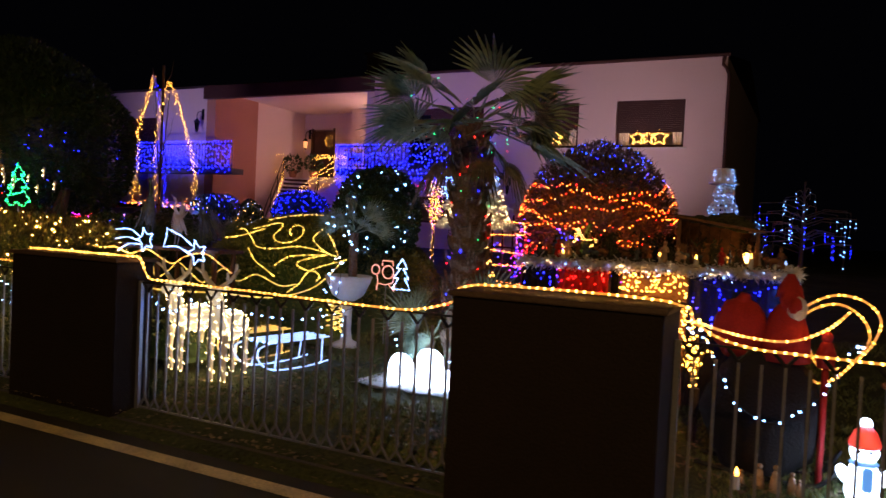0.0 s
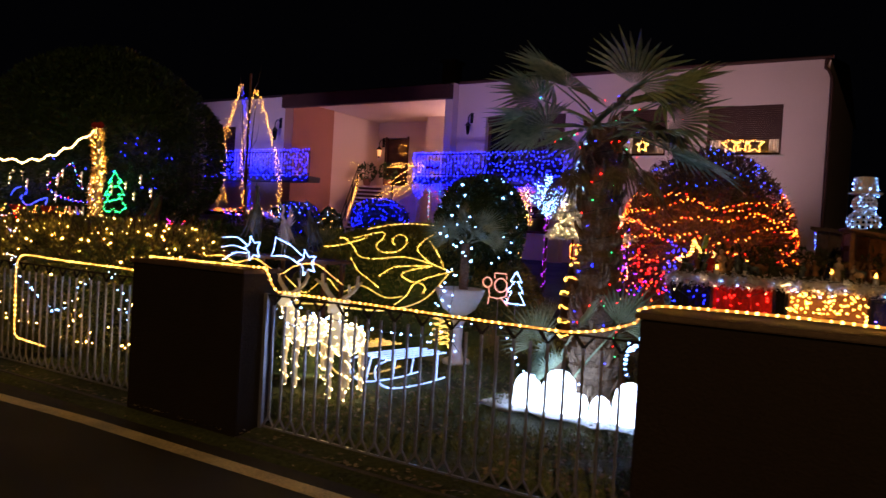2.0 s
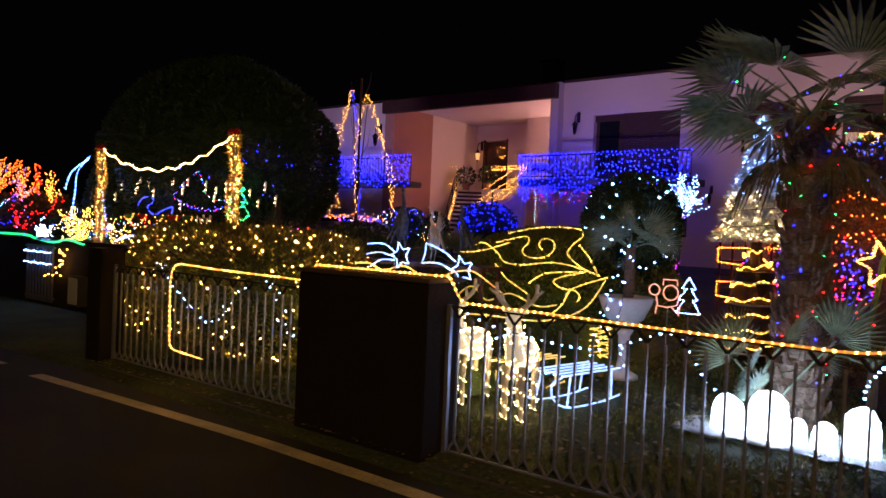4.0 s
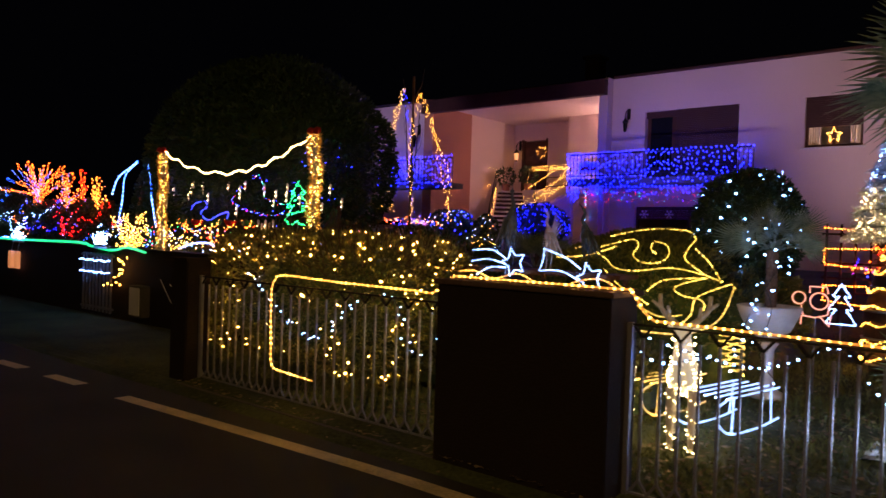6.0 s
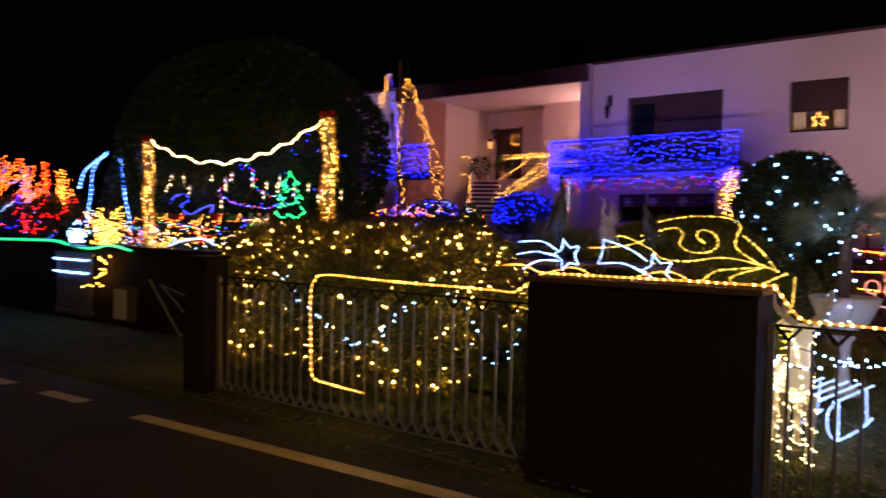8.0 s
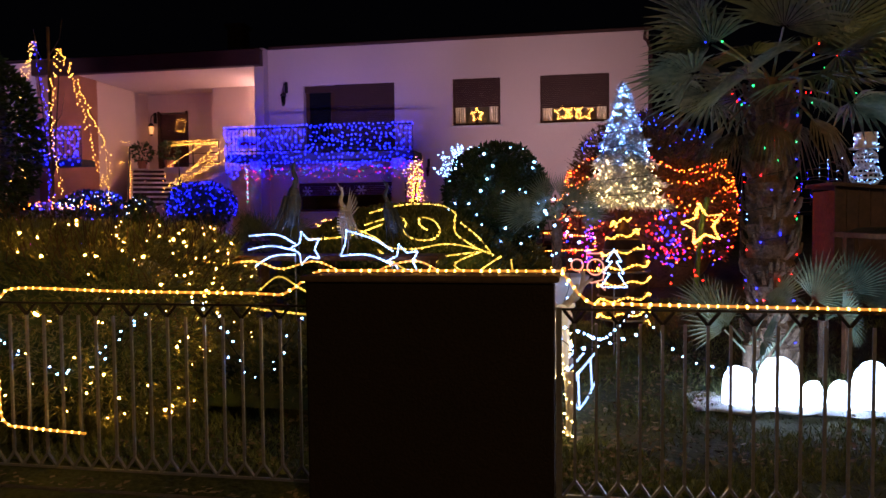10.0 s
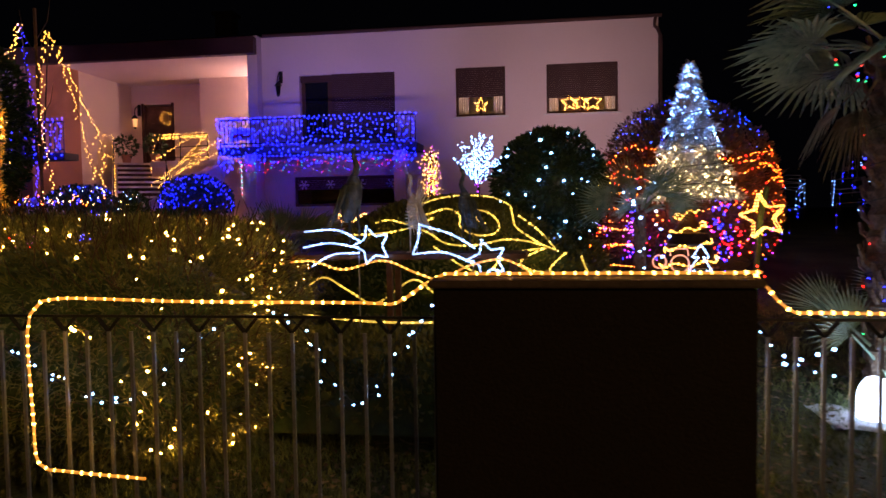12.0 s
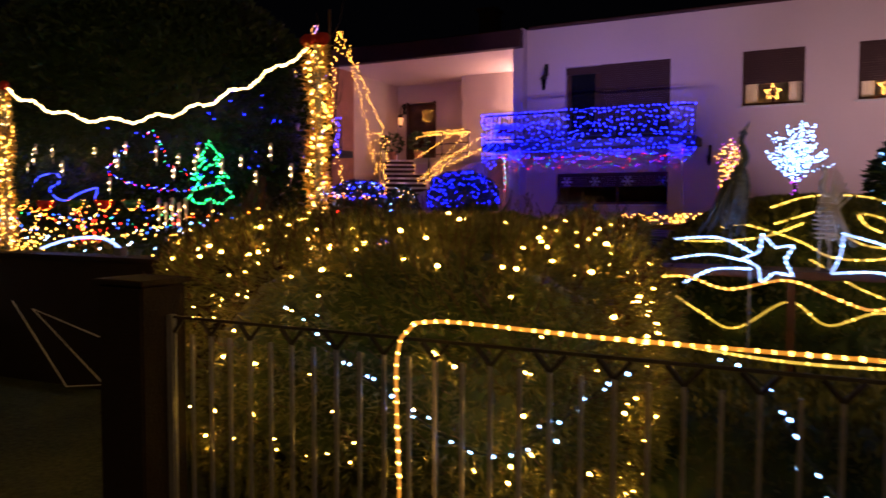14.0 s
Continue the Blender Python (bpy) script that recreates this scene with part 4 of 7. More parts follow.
# ---- fan palms ----
def fan(bm, base, tip, r, n=18, spread=2.5, droop=0.25, twist=0.0, face=None):
    """A palm fan: a stalk and pleated, pointed fingers with split drooping ends."""
    base, tip = Vector(base), Vector(tip)
    d = (tip - base).normalized()
    side = d.cross(Vector(face or (0, 0, 1)))
    side = side.normalized() if side.length > 0.1 else Vector((1, 0, 0))
    side.rotate(Matrix.Rotation(twist, 3, d))
    up = side.cross(d)
    tube(bm, [base, base.lerp(tip, 0.5) + Vector((0, 0, 0.02)), tip], 0.011, 5, taper=0.007)
    for k in range(n):
        a = spread * (k / (n - 1) - 0.5)
        w = (d * math.cos(a) + side * math.sin(a)).normalized()
        across = up.cross(w).normalized()
        L = r * (1.0 - 0.28 * abs(a / spread * 2) ** 2) * random.uniform(0.9, 1.05)
        half = 0.55 * L * spread / n * 0.46
        p = [tip + w * 0.02, tip + w * L * 0.55 + Vector((0, 0, -0.04 * L * droop)), tip + w * L + Vector((0, 0, -droop * L * random.uniform(0.6, 1.3)))]
        fold = up * half * 0.7
        v = [bm.verts.new(p[0]), bm.verts.new(p[1] + across * half + fold), bm.verts.new(p[1] - fold * 0.3), bm.verts.new(p[1] - across * half + fold), bm.verts.new(p[2])]
        bm.faces.new((v[0], v[1], v[2]))
        bm.faces.new((v[0], v[2], v[3]))
        bm.faces.new((v[1], v[4], v[2]))
        bm.faces.new((v[2], v[4], v[3]))


def palm(x, y, z0, h, r, fans, fr, stalk, label, low=False, seed=3):
    rnd = random.Random(seed)
    root = thing("fan_palm", label, "palm tree", "palms")
    t = bmesh.new()
    if r > 0.08:
        prof, k = [], 46
        for i in range(k + 1):
            f = i / k
            prof.append((r * (1.12 - 0.25 * f + 0.10 * math.sin(i * 2.1)), h * f))
        spin(t, prof, (x, y, z0), 18)
        for v in t.verts:
            q = 1 + 0.16 * noise.noise(v.co * 9)
            v.co.x, v.co.y = x + (v.co.x - x) * q, y + (v.co.y - y) * q
        for i in range(170):   # old leaf bases
            a, f = rnd.uniform(0, 6.28), rnd.random()
            c = Vector((x + r * (1.1 - 0.2 * f) * math.cos(a), y + r * (1.1 - 0.2 * f) * math.sin(a), z0 + h * f))
            o = Vector((math.cos(a), math.sin(a), 0))
            tube(t, [c - o * 0.03, c + o * 0.03 + Vector((0, 0, 0.05)), c + o * 0.05 + Vector((0, 0, 0.12))], 0.03, 5, taper=0.012)
    else:
        tube(t, [(x, y, z0), (x, y, z0 + h)], r, 8)
    part("trunk", t, BARK, root)
    top = Vector((x, y, z0 + h))
    for i in range(fans):
        a = 2.399 * i
        e = math.sin(math.radians((-12, -2, 8, 17, 34)[i * 5 // fans] + rnd.uniform(-8, 8)))
        if low:
            e = rnd.uniform(0.1, 0.9)
        c = math.sqrt(max(0.05, 1 - e * e))
        w = Vector((math.cos(a) * c, math.sin(a) * c, e))
        b = bmesh.new()
        s = stalk * rnd.uniform(0.75, 1.15)
        fan(b, top + w * 0.05, top + w * s, fr * rnd.uniform(0.85, 1.1), 22, 2.1 if low else 3.2, 0.06 if low else 0.13, rnd.uniform(-0.8, 0.8), (rnd.uniform(-0.5, 0.7), -1, rnd.uniform(0, 0.5)) if low else None)
        part("leaf", b, PALM, root)
    for i in range(7 if r > 0.08 else 0):   # dry leaves hanging against the trunk
        a = 0.9 * i
        w = Vector((0.34 * math.cos(a), 0.34 * math.sin(a), -0.30 - 0.1 * rnd.random()))
        b = bmesh.new()
        fan(b, top + w * 0.2, top + w, 0.4, 14, 1.6, 0.5, rnd.uniform(-0.4, 0.4))
        part("leaf", b, DRYPALM, root, "dry brown leaf hanging down")
    return root


PX, PY = -2.58, 6.25
random.seed(11)
palm(PX, PY, 0.1, 2.48, 0.175, 20, 0.62, 0.64, "fan palm with shaggy brown trunk")
palm(-4.27, 6.8, 0.98, 0.50, 0.05, 11, 0.33, 0.2, "small fan palm growing in the white urn", True, 5)
young = palm(-2.8, 6.0, 0.12, 0.40, 0.04, 4, 0.40, 0.42, "young fan palm at the big palm's foot", True, 8)
for tip, r in (((-2.98, 5.95, 0.64), 0.44), ((-2.3, 6.1, 0.86), 0.46), ((-2.75, 5.75, 0.45), 0.3)):
    b = bmesh.new()
    fan(b, (-2.7, 6.0, 0.3), tip, r, 22, 2.7, 0.06, 0.2, (0.1, -1, 0.2))
    part("leaf", b, PALM, young)
palm(-2.1, 6.5, 0.15, 0.5, 0.04, 6, 0.45, 0.4, "young fan palm at the big palm's foot", True, 9)
palm(-7.9, 8.6, 0.3, 0.8, 0.06, 9, 0.5, 0.3, "dark yucca beyond the shrub", True, 12)
rnd = random.Random(4)
pts = []
for i in range(110):
    f = rnd.random()
    a = rnd.uniform(0, 6.28)
    rr = 0.2 if f < 0.75 else 0.2 + 2.2 * (f - 0.75)
    pts.append((PX + rr * math.cos(a), PY + rr * math.sin(a), 0.4 + 2.7 * f if f < 0.75 else 2.4 + 1.6 * (f - 0.75) * rnd.uniform(0, 1.6)))
root = thing("string_lights", "red blue and green lights wound up the palm", "string lights")
part("cable", tube(bmesh.new(), [(PX + 0.2 * math.cos(i * 0.5), PY + 0.2 * math.sin(i * 0.5), 0.4 + 0.02 * i) for i in range(105)], 0.003, 4), CABLE, root)
bulbs("bulbs", pts, 0.0075, [G_RED, G_BLUE, G_GREEN], root)

# ---- lit snow lumps on a white cloth ----
root = thing("snow_cloth", "white cloth spread on the lawn", "cloth")
bm = bmesh.new()
k = 18
rows = [[bm.verts.new((-3.28 + 1.5 * i / k, 5.36 + 0.62 * j / 8 + 0.05 * math.sin(i * 1.3), 0.15 + 0.02 * noise.noise(Vector((i * 0.6, j * 0.6, 2))))) for i in range(k + 1)] for j in range(9)]
for a, b in zip(rows, rows[1:]):
    for i in range(k):
        bm.faces.new((a[i], a[i + 1], b[i + 1], b[i]))
bmesh.ops.solidify(bm, geom=list(bm.faces), thickness=0.012)
part("sheet", bm, WHITEST, root, smooth=True)
for x, y, r, h in ((-2.93, 5.68, 0.115, 0.27), (-2.65, 5.70, 0.14, 0.34), (-2.44, 5.62, 0.07, 0.19), (-2.26, 5.62, 0.08, 0.19), (-2.04, 5.66, 0.12, 0.33)):
    root = thing("snow_lump", "rounded white lump lit from within", "light figure", "lit snow lumps")
    b = bmesh.new()
    spin(b, [(r, 0), (r * 1.04, h * 0.25), (r, h * 0.55), (r * 0.86, h * 0.78), (r * 0.55, h * 0.94), (r * 0.2, h)], (x, y, 0.145), 18)
    for v in b.verts:
        v.co += 0.012 * noise.noise_vector(v.co * 14)
    part("shell", b, G_SNOW, root, smooth=True)

# ---- urn and clipped ball ----
root = thing("garden_urn", "white stone urn on a slim pedestal", "planter")
part("pedestal", spin(bmesh.new(), [(0.15, 0), (0.15, 0.04), (0.07, 0.08), (0.05, 0.2), (0.055, 0.42), (0.09, 0.48)], (-4.25, 6.7, 0.19), 14), WHITEST, root, smooth=True)
part("bowl", spin(bmesh.new(), [(0.08, 0.48), (0.18, 0.55), (0.24, 0.68), (0.27, 0.76), (0.25, 0.77), (0.22, 0.72)], (-4.25, 6.7, 0.23), 20), WHITEST, root, smooth=True)
string_light("cool white lights draped over the urn and palm", spline([(-4.5, 6.6, 0.3), (-4.4, 6.5, 0.8), (-4.2, 6.45, 1.2), (-4.1, 6.6, 1.5), (-4.35, 6.6, 1.7), (-4.3, 6.5, 1.3), (-4.15, 6.4, 1.0), (-4.25, 6.45, 0.6), (-4.1, 6.5, 0.35)], 0.05), [G_WHITE], 0.1, 0.0125, jitter=0.05)
string_light("cool white lights trailing over the lawn", spline([(-4.4, 4.3, 0.95), (-4.1, 4.4, 0.85), (-3.9, 5.4, 0.65), (-3.6, 6.2, 0.75), (-3.4, 6.3, 0.5), (-3.2, 6.1, 0.36), (-2.9, 6.05, 0.32), (-2.5, 5.95, 0.34)], 0.05), [G_WHITE], 0.12, 0.012)
string_light("cool white lights hung along the fence", spline([(-4.3, 3.95, 1.05), (-4.25, 3.95, 0.95), (-4.1, 4.0, 0.82), (-3.8, 4.0, 0.9)], 0.05), [G_WHITE], 0.07, 0.011)
string_light("cool white lights beside the wall block", spline([(-1.45, 3.95, 1.1), (-1.6, 4.2, 0.95), (-1.8, 4.8, 0.9), (-2.0, 5.4, 0.6), (-1.9, 5.5, 0.4)], 0.05), [G_WHITE], 0.1, 0.012)


def bush(name, at, rx, ry, rz, n, size, leaf, label, z_min=-0.9, core=0.86, trunk=None):
    root = thing(name, label, "shrub")
    b = bmesh.new()
    blob(b, at, rx * core, ry * core, rz * core, 22, 14, None, 0.08)
    # core stays dark leaf green even under lighter leaves: painted-in inner shade
    part("inner_core", b, LEAFD, root, smooth=True)
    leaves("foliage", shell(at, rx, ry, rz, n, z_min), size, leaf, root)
    if trunk:
        part("trunk", tube(bmesh.new(), [(at[0], at[1], trunk), (at[0] + 0.03, at[1], at[2] - rz * 0.3)], 0.07, 8), TWIG, root)
    return root


bush("clipped_ball", (-4.99, 8.42, 1.72), 0.58, 0.58, 0.64, 9000, 0.06, LEAFD, "dark clipped round shrub with white lights", trunk=0.2)
bush("low_shrub", (-4.95, 8.5, 0.75), 0.56, 0.56, 0.6, 3500, 0.08, LEAFG, "leafy green shrub under the clipped ball")
root = thing("string_lights", "large cool white lights on the clipped ball", "string lights")
sp = [p for p, q in shell((-4.99, 8.42, 1.72), 0.59, 0.59, 0.65, 58, -0.8, 0.05, 0.0)]
part("cable", tube(bmesh.new(), sp[:12], 0.002, 3), CABLE, root)
bulbs("bulbs", sp, 0.0145, [G_WHITE], root, fine=True, vary=0.4)

# ---- hedge behind the fence with warm lights ----
HC, HR = (-8.02, 5.05, 0.76), (1.36, 1.0, 0.72)


def boxy(at, r, n, p=4.0, lump=0.06, depth=0.1):
    out = []
    while len(out) < n:
        v = Vector((random.uniform(-1, 1), random.uniform(-1, 1), random.uniform(-1, 1)))
        k = (abs(v.x) ** p + abs(v.y) ** p + abs(v.z) ** p) ** (1 / p)
        if k < 0.3 or k > 1.3:
            continue
        v /= k
        q = 1 + lump * noise.noise(v * 2.5) + lump * 0.7 * noise.noise(v * 7) - depth * random.random() ** 2
        nrm = Vector((math.copysign(abs(v.x) ** (p - 1), v.x) / r[0], math.copysign(abs(v.y) ** (p - 1), v.y) / r[1], math.copysign(abs(v.z) ** (p - 1), v.z) / r[2])).normalized()
        out.append((Vector((at[0] + r[0] * v.x * q, at[1] + r[1] * v.y * q, at[2] + r[2] * v.z * q)), nrm))
    return out


root = thing("hedge", "shaggy green hedge strung with warm lights", "hedge")
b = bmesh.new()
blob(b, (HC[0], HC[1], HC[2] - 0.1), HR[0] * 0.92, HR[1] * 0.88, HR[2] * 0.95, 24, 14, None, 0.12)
# hedge core coloured darker than its leaves, in place of shade inside
part("inner_core", b, LEAFD, root, smooth=True)
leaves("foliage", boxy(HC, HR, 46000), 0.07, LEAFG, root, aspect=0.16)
rnd = random.Random(9)
tw = bmesh.new()
for p, nrm in boxy(HC, HR, 1400, depth=0.0):
    tube(tw, [p - nrm * 0.1, p + nrm * 0.02 + Vector((0, 0, 0.05)), p + nrm * 0.05 + Vector((rnd.uniform(-0.06, 0.06), rnd.uniform(-0.06, 0.06), 0.12))], 0.003, 3)
tagged(part("twig_growth", tw, TWIG, root), kind="stuff")
root = thing("string_lights", "warm white net lights over the hedge", "string lights")
sp = [p + rnd.uniform(-0.02, 0.04) * q for p, q in boxy(HC, HR, 560, depth=0.0) if q.y < 0.6 and p.z > 0.25]
part("cable", tube(bmesh.new(), sorted([tuple(p) for p in sp])[:30], 0.002, 3), CABLE, root)
bulbs("bulbs", sp, 0.0074, [G_HEDGE], root, fine=True, vary=0.5)
for sw in ([(-8.05, 3.97, 1.12), (-7.87, 3.95, 1.02), (-7.6, 3.93, 0.83), (-7.28, 3.92, 0.67), (-7.07, 3.92, 0.62), (-6.87, 3.92, 0.72), (-6.72, 3.94, 0.87), (-6.55, 3.96, 0.99)], [(-6.28, 3.97, 1.07), (-6.14, 3.95, 0.97), (-6.02, 3.93, 0.78), (-5.86, 3.92, 0.63), (-5.74, 3.93, 0.79), (-5.63, 3.95, 0.93), (-5.5, 3.98, 1.12)]):
    string_light("cool white lights in swags along the fence", spline(sw, 0.03), [G_WHITE], 0.06, 0.0075, jitter=0.02)
bush("dark_shrub", (-8.35, 6.9, 0.8), 0.95, 0.8, 0.72, 7000, 0.07, LEAFD, "dark green shrub behind the hedge")

# ---- light trees ----
def lit_cone(x, y, z0, z1, r, label):
    root = thing("white_christmas_tree", label, "christmas tree")
    prof = []
    k = 6
    for i in range(k):
        f = i / k
        prof += [(r * (1 - f) + 0.02, (z1 - z0) * f), (r * (1 - f) * 0.72, (z1 - z0) * (f + 0.6 / k))]
    prof.append((0.01, z1 - z0))
    part("inner_core", spin(bmesh.new(), [(q * 0.85, z) for q, z in prof], (x, y, z0), 20), TINSEL, root)
    spots = []
    for i in range(9000):
        f = random.random() ** 1.5
        a = random.uniform(0, 6.28)
        ph = (f * k) % 1
        rr = r * (1 - f) * (1.12 - 0.5 * ph + 0.1 * math.sin(3 * a + 7 * f * k)) * random.uniform(0.75, 1.12)
        spots.append(((x + rr * math.cos(a), y + rr * math.sin(a), z0 + (z1 - z0) * f), Vector((math.cos(a), math.sin(a), -0.35))))
    leaves("needles", spots, 0.07, TINSEL, root, aspect=0.2)
    pts = []
    for i in range(420):
        f = random.random() ** 1.3
        a = random.uniform(0, 6.28)
        rr = r * (1 - f) * 1.03 + 0.02
        pts.append((x + rr * math.cos(a), y + rr * math.sin(a), z0 + (z1 - z0) * f))
    lights = thing("string_lights", "white and warm lights round the white tree", "string lights")
    part("cable", tube(bmesh.new(), [(x + (r * (1 - i / 80) + 0.01) * math.cos(i * 0.6), y + (r * (1 - i / 80) + 0.01) * math.sin(i * 0.6), z0 + (z1 - z0) * i / 80) for i in range(80)], 0.003, 3), CABLE, lights)
    bulbs("bulbs", pts, 0.0085, [G_WHITE, G_DEER], lights, lambda i, p: 0 if p[2] > z0 + 0.36 * (z1 - z0) + 0.12 * math.sin(i) else 1, fine=True)
    return root


TX, TY = -3.56, 8.55
lit_cone(TX, TY, 1.62, 3.0, 0.43, "white tinsel christmas tree on a tall barrel")
root = thing("barrel_stand", "dark barrel wound with warm rope light", "barrel")
part("body", spin(bmesh.new(), [(0.2, 0), (0.27, 0.3), (0.28, 0.6), (0.2, 1.0), (0.07, 1.15), (0.06, 1.34)], (TX, TY, 0.25), 18), DARKWOOD, root, smooth=True)
for z, r in ((0.36, 0.262), (0.62, 0.289), (0.9, 0.287), (1.14, 0.228)):
    part("hoop", tube(bmesh.new(), [(TX + r * math.cos(t), TY + r * math.sin(t), z) for t in (2 * math.pi * k / 20 for k in range(20))], 0.012, 5, closed=True), IRON, root)
part("lid", spin(bmesh.new(), [(0.19, 0), (0.2, 0.015), (0.17, 0.03)], (TX, TY, 1.245), 18), DARKWOOD, root)
sp = []
for i in range(360):
    f = i / 360
    z = 0.3 + 1.2 * f
    rr = 0.29 if z < 0.95 else 0.29 - 0.32 * (z - 0.95)
    sp.append((TX + rr * math.cos(i * 0.12), TY + rr * math.sin(i * 0.12), z + 0.02 * math.sin(i * 0.7)))
rope_light("warm rope light wound round the barrel", sp, rope=G_GOLDROPE, bulb=G_WARM, r=0.008, br=0.013, step=0.05)


def twig_tree(x, y, z0, z1, spread, n, mats, label, br=0.014, trunk_lit=True, seed=2, pick=None, bare=0.45):
    """A small bare tree: trunk, forking limbs, each carrying lights."""
    rnd = random.Random(seed)
    root = thing("lit_tree", label, "lit tree", "lit trees")
    b = bmesh.new()
    zt = z0 + (z1 - z0) * bare
    tube(b, [(x, y, z0), (x + 0.02, y, zt)], 0.035, 6, taper=0.025)
    pts = [(x + 0.035 * math.cos(i * 1.3), y + 0.035 * math.sin(i * 1.3), z0 + (zt - z0) * i / 30) for i in range(30)] if trunk_lit else []
    for i in range(n):
        a, e = rnd.uniform(0, 6.28), rnd.uniform(0.25, 1.0)
        tip = Vector((x + spread * (1.15 - e * 0.6) * math.cos(a) * rnd.uniform(0.4, 1), y + spread * (1.15 - e * 0.6) * math.sin(a) * rnd.uniform(0.4, 1), zt + (z1 - zt) * e))
        s = Vector((x, y, zt - 0.05 + 0.3 * (z1 - zt) * rnd.random()))
        p = spline([s, s.lerp(tip, 0.5) + Vector((0, 0, 0.06)), tip], 0.06)
        tube(b, p, 0.010, 4, taper=0.003)
        pts += [q + Vector((rnd.gauss(0, 0.015), rnd.gauss(0, 0.015), rnd.gauss(0, 0.015))) for q in p[1:]]
    tagged(part("branch_growth", b, TWIG, root), kind="stuff")
    bulbs("bulbs", pts, br, mats, root, pick)
    return root


twig_tree(-6.22, 13.3, 0.5, 2.85, 0.62, 60, [G_WHITE, G_PINK], "small tree of white blossom lights on a violet trunk", 0.014, seed=3, pick=lambda i, p: 0 if p[2] > 2.02 + 0.08 * math.sin(i * 2.1) else 1, bare=0.62)
twig_tree(-7.2, 14.2, 0.5, 2.78, 0.3, 34, [G_WARM, G_PINK], "slender tree wound with warm pink lights", 0.0115, seed=4, pick=lambda i, p: 0 if i % 4 else 1)

# ---- domed bush in bands of light ----
BC = (-2.95, 12.2, 1.55)
root = thing("domed_bush", "broad domed bush wrapped in bands of coloured lights", "shrub")
b = bmesh.new()
blob(b, BC, 1.28 * 0.9, 1.28 * 0.9, 1.55 * 0.9, 24, 14, None, 0.06)
part("inner_core", b, LEAFR, root, smooth=True)
leaves("foliage", shell(BC, 1.33, 1.33, 1.58, 15000, -0.45), 0.07, LEAFR, root, aspect=0.3)
tw = bmesh.new()
for p, q in shell(BC, 1.3, 1.3, 1.55, 900, -0.4, 0.06, 0.0):
    tube(tw, [p - q * 0.25, p + q * 0.03, p + q * 0.09 + Vector((random.gauss(0, 0.04), random.gauss(0, 0.04), 0.05))], 0.006, 3, taper=0.002)
tagged(part("twig_growth", tw, TWIG, root), kind="stuff")
part("trunk", tube(bmesh.new(), [(BC[0], BC[1], 0.4), (BC[0], BC[1], 1.2)], 0.09, 8), TWIG, root)


def bands(levels, materials, label, per=95, br=0.0125, pick=None):
    root = thing("string_lights", label, "string lights", "lights on the domed bush")
    pts = []
    for f in levels:
        for k in range(per):
            a = 2 * math.pi * k / per + random.uniform(-0.02, 0.02)
            e = f + 0.055 * math.sin(3 * a + 17 * f) + 0.03 * math.sin(8 * a + 5 * f) + random.gauss(0, 0.014)
            c = math.sqrt(max(0.0, 1 - e * e))
            q = 1.03
            pts.append((BC[0] + 1.33 * q * c * math.cos(a), BC[1] + 1.33 * q * c * math.sin(a), BC[2] + 1.58 * q * e))
    part("cable", tube(bmesh.new(), pts[:per], 0.003, 3), CABLE, root)
    bulbs("bulbs", pts, br, materials, root, pick)


bands((0.93, 0.79, 0.62), [G_CYAN, G_CYAN, G_BLUE], "blue and cyan lights round the bush's crown", 50, 0.0105)
bands((0.46, 0.36, 0.26, 0.16, 0.05, -0.07), [G_ORANGE, G_WARM, G_ORANGE, G_RED, G_ORANGE], "orange and red lights round the bush's waist", 112, 0.0108)
bands((-0.22, -0.33), [G_RED, G_ORANGE, G_RED], "red lights low round the bush", 50, 0.0105)

# ---- nativity table ----
NT = Matrix.Translation((0.28, 5.95, 0)) @ Matrix.Rotation(math.radians(10), 4, "Z")   # x along the table, far end at -2.1
root = thing("nativity_table", "long cloth-hung table edged with white tinsel", "table", at=NT)
part("tabletop", boxed(-2.1, 0, 0, 1.15, 1.33, 1.37, bevel=0.006), WOOD, root)
for x in (-2.0, -1.05, -0.1):
    for y in (0.08, 1.05):
        part("leg", boxed(x - 0.03, x + 0.03, y - 0.03, y + 0.03, 0.08, 1.33), WOOD, root)
for x0, x1, m, nm in ((-2.06, -1.78, DARKCLOTH, "dark cloth skirt"), (-1.76, -1.36, FELT, "red felt skirt"), (-1.34, -1.28, DARKCLOTH, "dark cloth skirt"), (-1.26, -0.76, WOOD, "wooden crate front hung with lights"), (-0.74, -0.03, BLUECLOTH, "dark blue cloth skirt")):
    b = bmesh.new()
    n = 22
    cols = [(x0 + (x1 - x0) * i / n, -0.012 + (0.018 * math.sin(i * 1.7) if m is not WOOD else 0)) for i in range(n + 1)]
    vs = [[b.verts.new((x, y - (1.33 - z) * 0.04, z)) for z in (0.3, 0.8, 1.33)] for x, y in cols]
    for p, q in zip(vs, vs[1:]):
        for k in range(2):
            b.faces.new((p[k], q[k], q[k + 1], p[k + 1]))
    part("skirt", b, m, root, nm, smooth=True)


def nt(x, y, z):
    return NT @ Vector((x, y, z))


